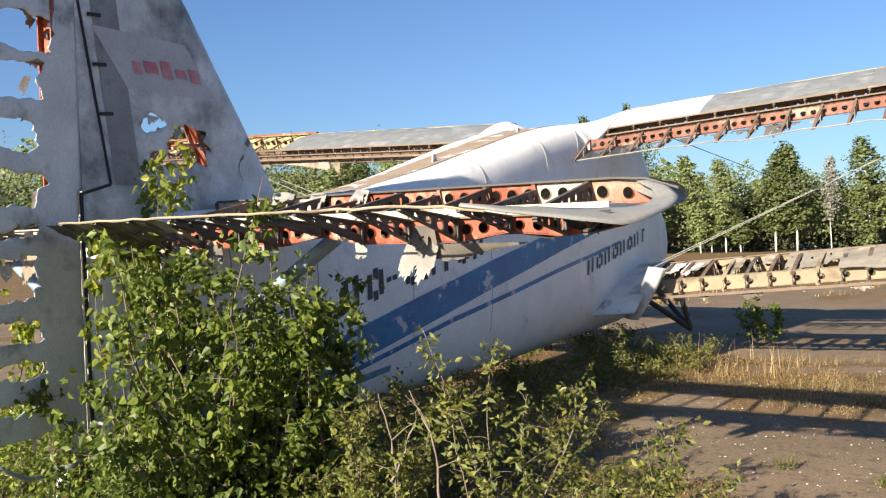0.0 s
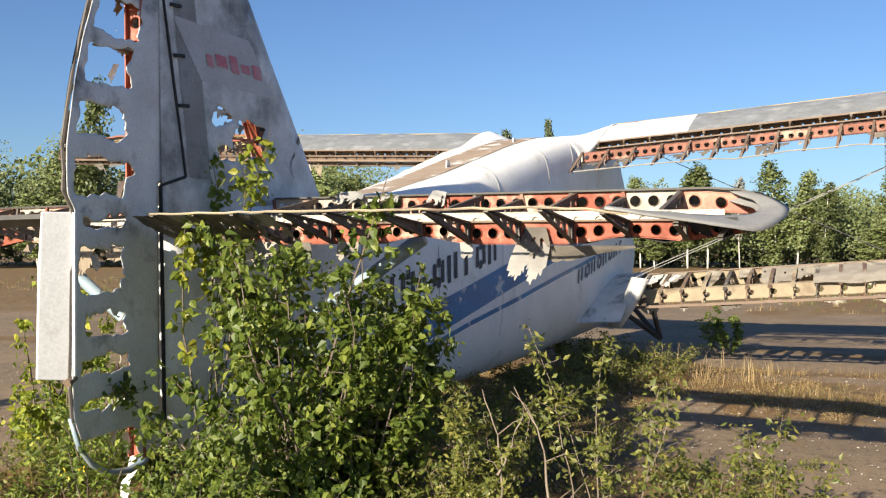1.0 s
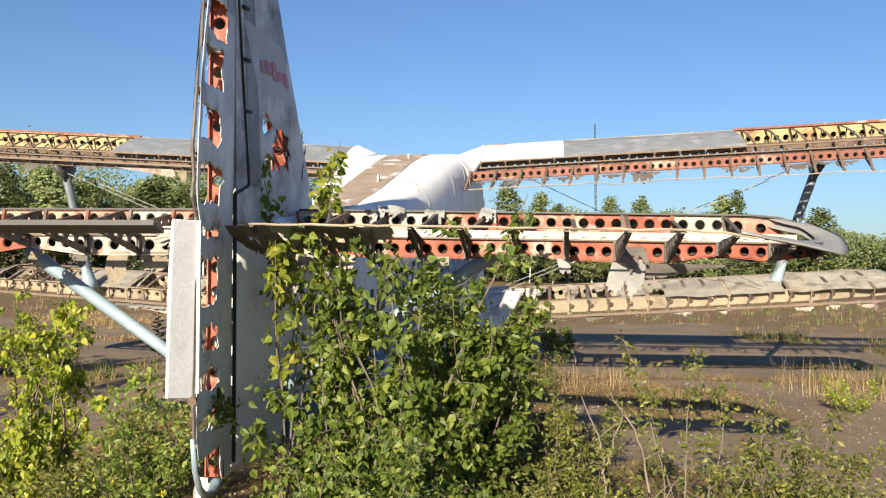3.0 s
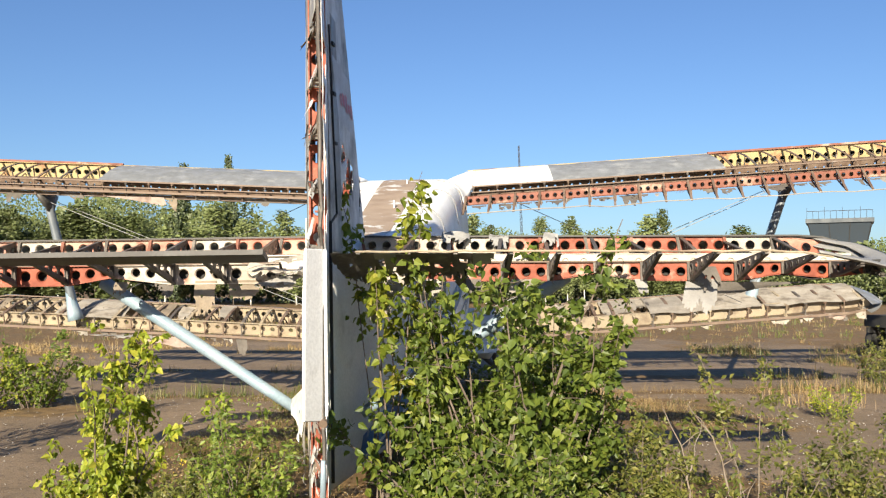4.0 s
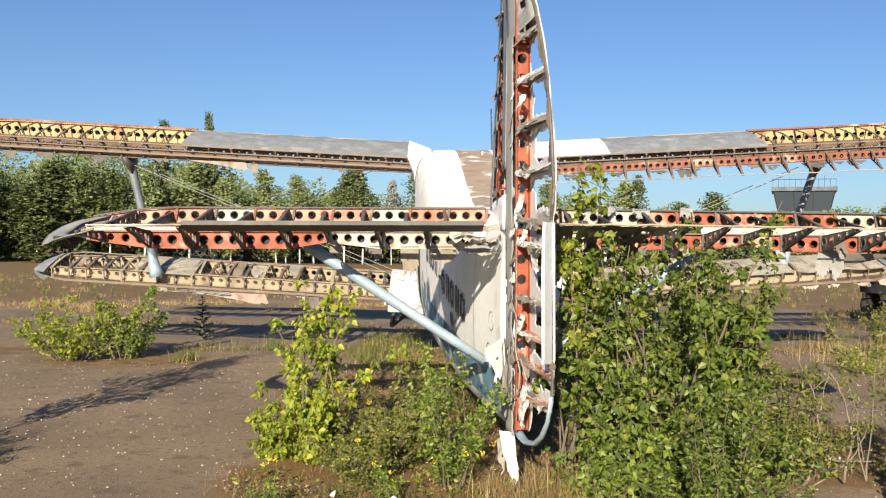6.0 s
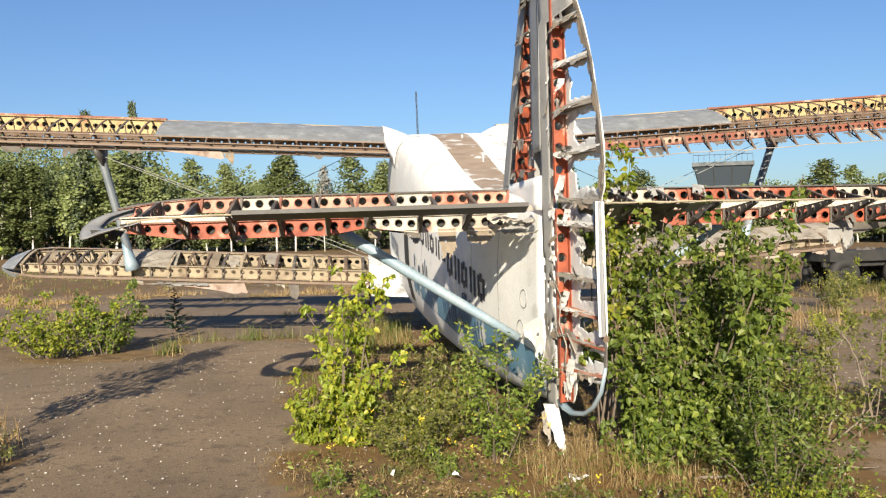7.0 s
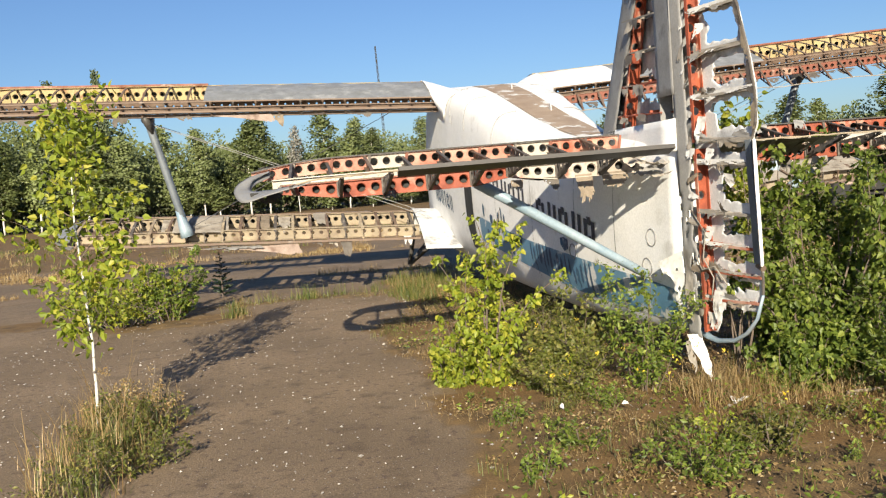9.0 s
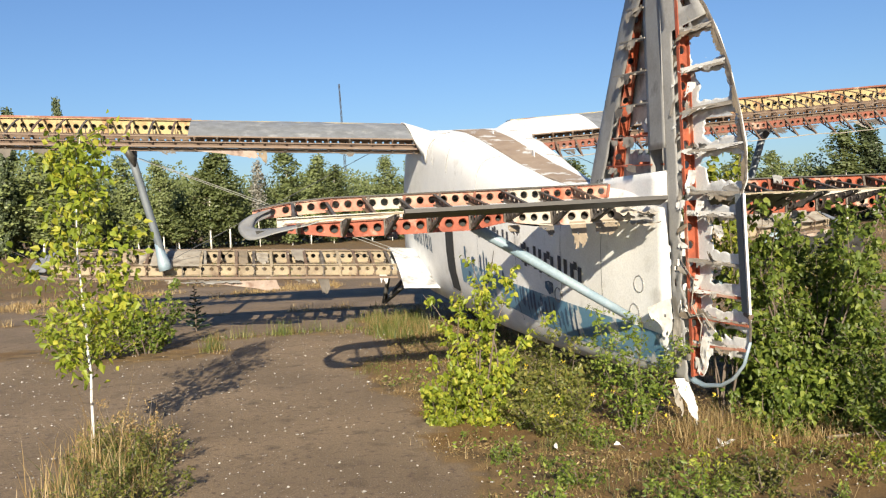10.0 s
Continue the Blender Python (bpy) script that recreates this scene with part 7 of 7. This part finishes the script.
carpet("weeds", "low olive weeds creeping over the moss", M_leafdull, 61, 4500, 0.76, 0.03, 0.16, (-2.3, 5.5, -3.5, 6.5))
carpet("weeds", "low green weeds scattered on the moss", M_leaf, 63, 2600, 0.72, 0.036, 0.16, (-2.4, 6.0, -3.8, 4.0))
carpet("weeds", "dry brown leaves and moss on the earth", M_straw, 62, 26000, 0.5, 0.022, 0.05, (-2.4, 6.5, -3.8, 9.0))


def flowers():
    g = np.random.default_rng(71)
    pts, heads, sizes = [], [], []
    for _ in range(26):
        x, y = g.uniform(-1.9, -0.1), g.uniform(-1.6, 1.4)
        z = g.uniform(0.2, 0.5)
        for _ in range(7):
            pts.append((x + g.normal() * 0.012, y + g.normal() * 0.012, z + g.normal() * 0.012))
            heads.append((g.normal(), g.normal(), 1.0))
            sizes.append(0.022)
    tagged(leaves("flowers", pts, heads, sizes, g, M_flower, None, shape=5), "small yellow flowers in the brush", "flowers", kind="stuff")


flowers()


def gravel():
    g = np.random.default_rng(81)
    verts, faces = [], []
    for _ in range(5600):
        x, y = g.uniform(-7, 6.5), g.uniform(-5, 9)
        s = g.uniform(0.003, 0.011) * (2.0 if g.random() < 0.03 else 1.0)
        k = len(verts)
        r = g.uniform(0.7, 1.3, (6, 1)) * s
        base = np.array([(1, 0, 0.2), (0, 1, 0.2), (-1, 0, 0.2), (0, -1, 0.2), (0, 0, 0.9), (0, 0, -0.4)]) * r + np.array((x, y, 0.006))
        verts += base.tolist()
        faces += [(k + a, k + b, k + c) for a, b, c in ((0, 1, 4), (1, 2, 4), (2, 3, 4), (3, 0, 4), (1, 0, 5), (2, 1, 5), (3, 2, 5), (0, 3, 5))]
    tagged(raw("gravel", verts, faces, M_stone), "pale loose gravel scattered on the asphalt", "gravel", kind="stuff")


gravel()


def ground_cart():
    """A low dark two-axle cart in the weeds."""
    ob = new("ground_cart")
    ob.matrix_world = pose(11.6, 15.9, 0, 0, 0, 12) @ Matrix.Diagonal((1.4, 1.2, 1.25, 1))
    seg = 20
    prof = [(0.15, 0.08), (0.24, 0.1), (0.3, 0.09), (0.33, 0.03), (0.33, -0.03), (0.3, -0.09), (0.24, -0.1), (0.15, -0.08)]
    for cx in (-0.62, 0.62):
        for cy in (-0.4, 0.4):
            bm = bmesh.new()
            rings = [[bm.verts.new((cx + r * math.cos(2 * math.pi * i / seg), cy + w, 0.32 + r * math.sin(2 * math.pi * i / seg))) for r, w in prof] for i in range(seg)]
            for i in range(seg):
                a, b = rings[i], rings[(i + 1) % seg]
                for j in range(len(prof)):
                    m = (j + 1) % len(prof)
                    bm.faces.new((a[j], a[m], b[m], b[j]))
            wheel = part("wheel", bm, M_nearblack, ob, "", True)
            bm = bmesh.new()
            tube(bm, [(cx, cy - 0.06, 0.32), (cx, cy + 0.06, 0.32)], 0.15, 14)
            part("rim", bm, M_nearblack, wheel)
    for y in (-0.28, 0.28):
        bm = bmesh.new()
        bar(bm, (-1.0, y, 0.52), (1.0, y, 0.52), 0.06, 0.1)
        part("frame_rail", bm, M_nearblack, ob)
    bm = bmesh.new()
    plate(bm, [(-0.95, -0.45, 0.58), (0.95, -0.45, 0.58), (0.95, 0.45, 0.58), (-0.95, 0.45, 0.58)], 0.22, (0, 0, 1))
    part("deck", bm, M_nearblack, ob)
    for x in (-0.62, 0.62):
        bm = bmesh.new()
        tube(bm, [(x, -0.4, 0.32), (x, 0.4, 0.32)], 0.04, 8)
        part("axle", bm, M_nearblack, ob)
    bm = bmesh.new()
    rag(bm, ((-0.9, -0.3, 0.68), (0.3, -0.35, 0.8), (0.4, 0.3, 0.72), (-0.9, 0.3, 0.7)), 10, 6, random.Random(9), 0.12, 0.1, False)
    part("cover", bm, M_ragdark, ob, "dark crumpled cover")
    tagged(ob, "low dark wheeled cart abandoned in the weeds", "cart")


ground_cart()


# ---------------------------------------------------------------- far mast and control tower
def mast():
    ob = new("radio_mast")
    ob.matrix_world = pose(8.4, 127, 0, 0, -1.6, 0) @ Matrix.Diagonal((0.6, 0.6, 1.02, 1))
    for sx, sy in ((-1, -1), (1, -1), (0, 1)):
        bm = bmesh.new()
        bar(bm, (sx * 0.35, sy * 0.3, 0), (sx * 0.14, sy * 0.12, 21.6), 0.09)
        part("leg", bm, M_nearblack, ob)
    for i in range(24):
        bm = bmesh.new()
        z = 0.9 * i
        s = 0.35 - 0.21 * z / 21.6
        bar(bm, (-s, -s, z), (s, -s, z + 0.9), 0.05)
        bar(bm, (s, -s, z), (0, s, z + 0.9), 0.05)
        part("brace", bm, M_nearblack, ob)
    tagged(ob, "thin grey lattice radio mast beyond the trees", "mast")


mast()


def control_tower():
    ob = new("control_tower")
    ob.matrix_world = pose(44.9, 104, 0, 0, 0, -22) @ Matrix.Diagonal((0.78, 0.78, 1.06, 1))

    def block(name, w, d, z0, z1, m, parent, wt=None, label="", x=0.0, y=0.0):
        wt = w if wt is None else wt
        dt = d * wt / w
        bm = bmesh.new()
        lo = [bm.verts.new((x + a * w / 2, y + b * d / 2, z0)) for a, b in ((-1, -1), (1, -1), (1, 1), (-1, 1))]
        hi = [bm.verts.new((x + a * wt / 2, y + b * dt / 2, z1)) for a, b in ((-1, -1), (1, -1), (1, 1), (-1, 1))]
        bm.faces.new(lo[::-1])
        bm.faces.new(hi)
        for i in range(4):
            j = (i + 1) % 4
            bm.faces.new((lo[i], lo[j], hi[j], hi[i]))
        return part(name, bm, m, parent, label)

    base = block("lower_storey", 14, 9, 0, 4.6, M_palepatch, ob, None, "pale plastered lower storeys", 4)
    for i in range(5):
        block("window", 1.2, 0.1, 2.6, 3.9, M_darkglass, base, None, "", -1.6 + i * 2.6, -4.5)
    block("shaft", 7, 7, 4.6, 5.6, M_concrete, ob, None, "grey shaft")
    cab = block("cab", 7.4, 7.4, 6.0, 8.3, M_darkglass, ob, 8.8, "dark glazed cab with outward leaning panes")
    for i in range(4):
        bm = bmesh.new()
        x = -3.7 + 7.4 * i / 3
        bar(bm, (x, -3.75, 6.0), (x * 1.19, -4.46, 8.3), 0.12)
        part("mullion", bm, M_nearblack, cab)
    block("gallery", 9.2, 9.2, 5.6, 6.0, M_concrete, ob)
    block("roof", 9.4, 9.4, 8.3, 8.75, M_concrete, ob)
    for i in range(12):
        bm = bmesh.new()
        x = -4.5 + 9 * i / 11
        bar(bm, (x, -4.5, 8.75), (x, -4.5, 9.6 + 0.4 * (i % 3 == 0)), 0.05)
        part("railing_post", bm, M_nearblack, ob)
    bm = bmesh.new()
    bar(bm, (-4.5, -4.5, 9.6), (4.5, -4.5, 9.6), 0.06)
    part("railing", bm, M_nearblack, ob)
    tagged(ob, "abandoned grey airfield control tower with glazed cab", "tower")


control_tower()
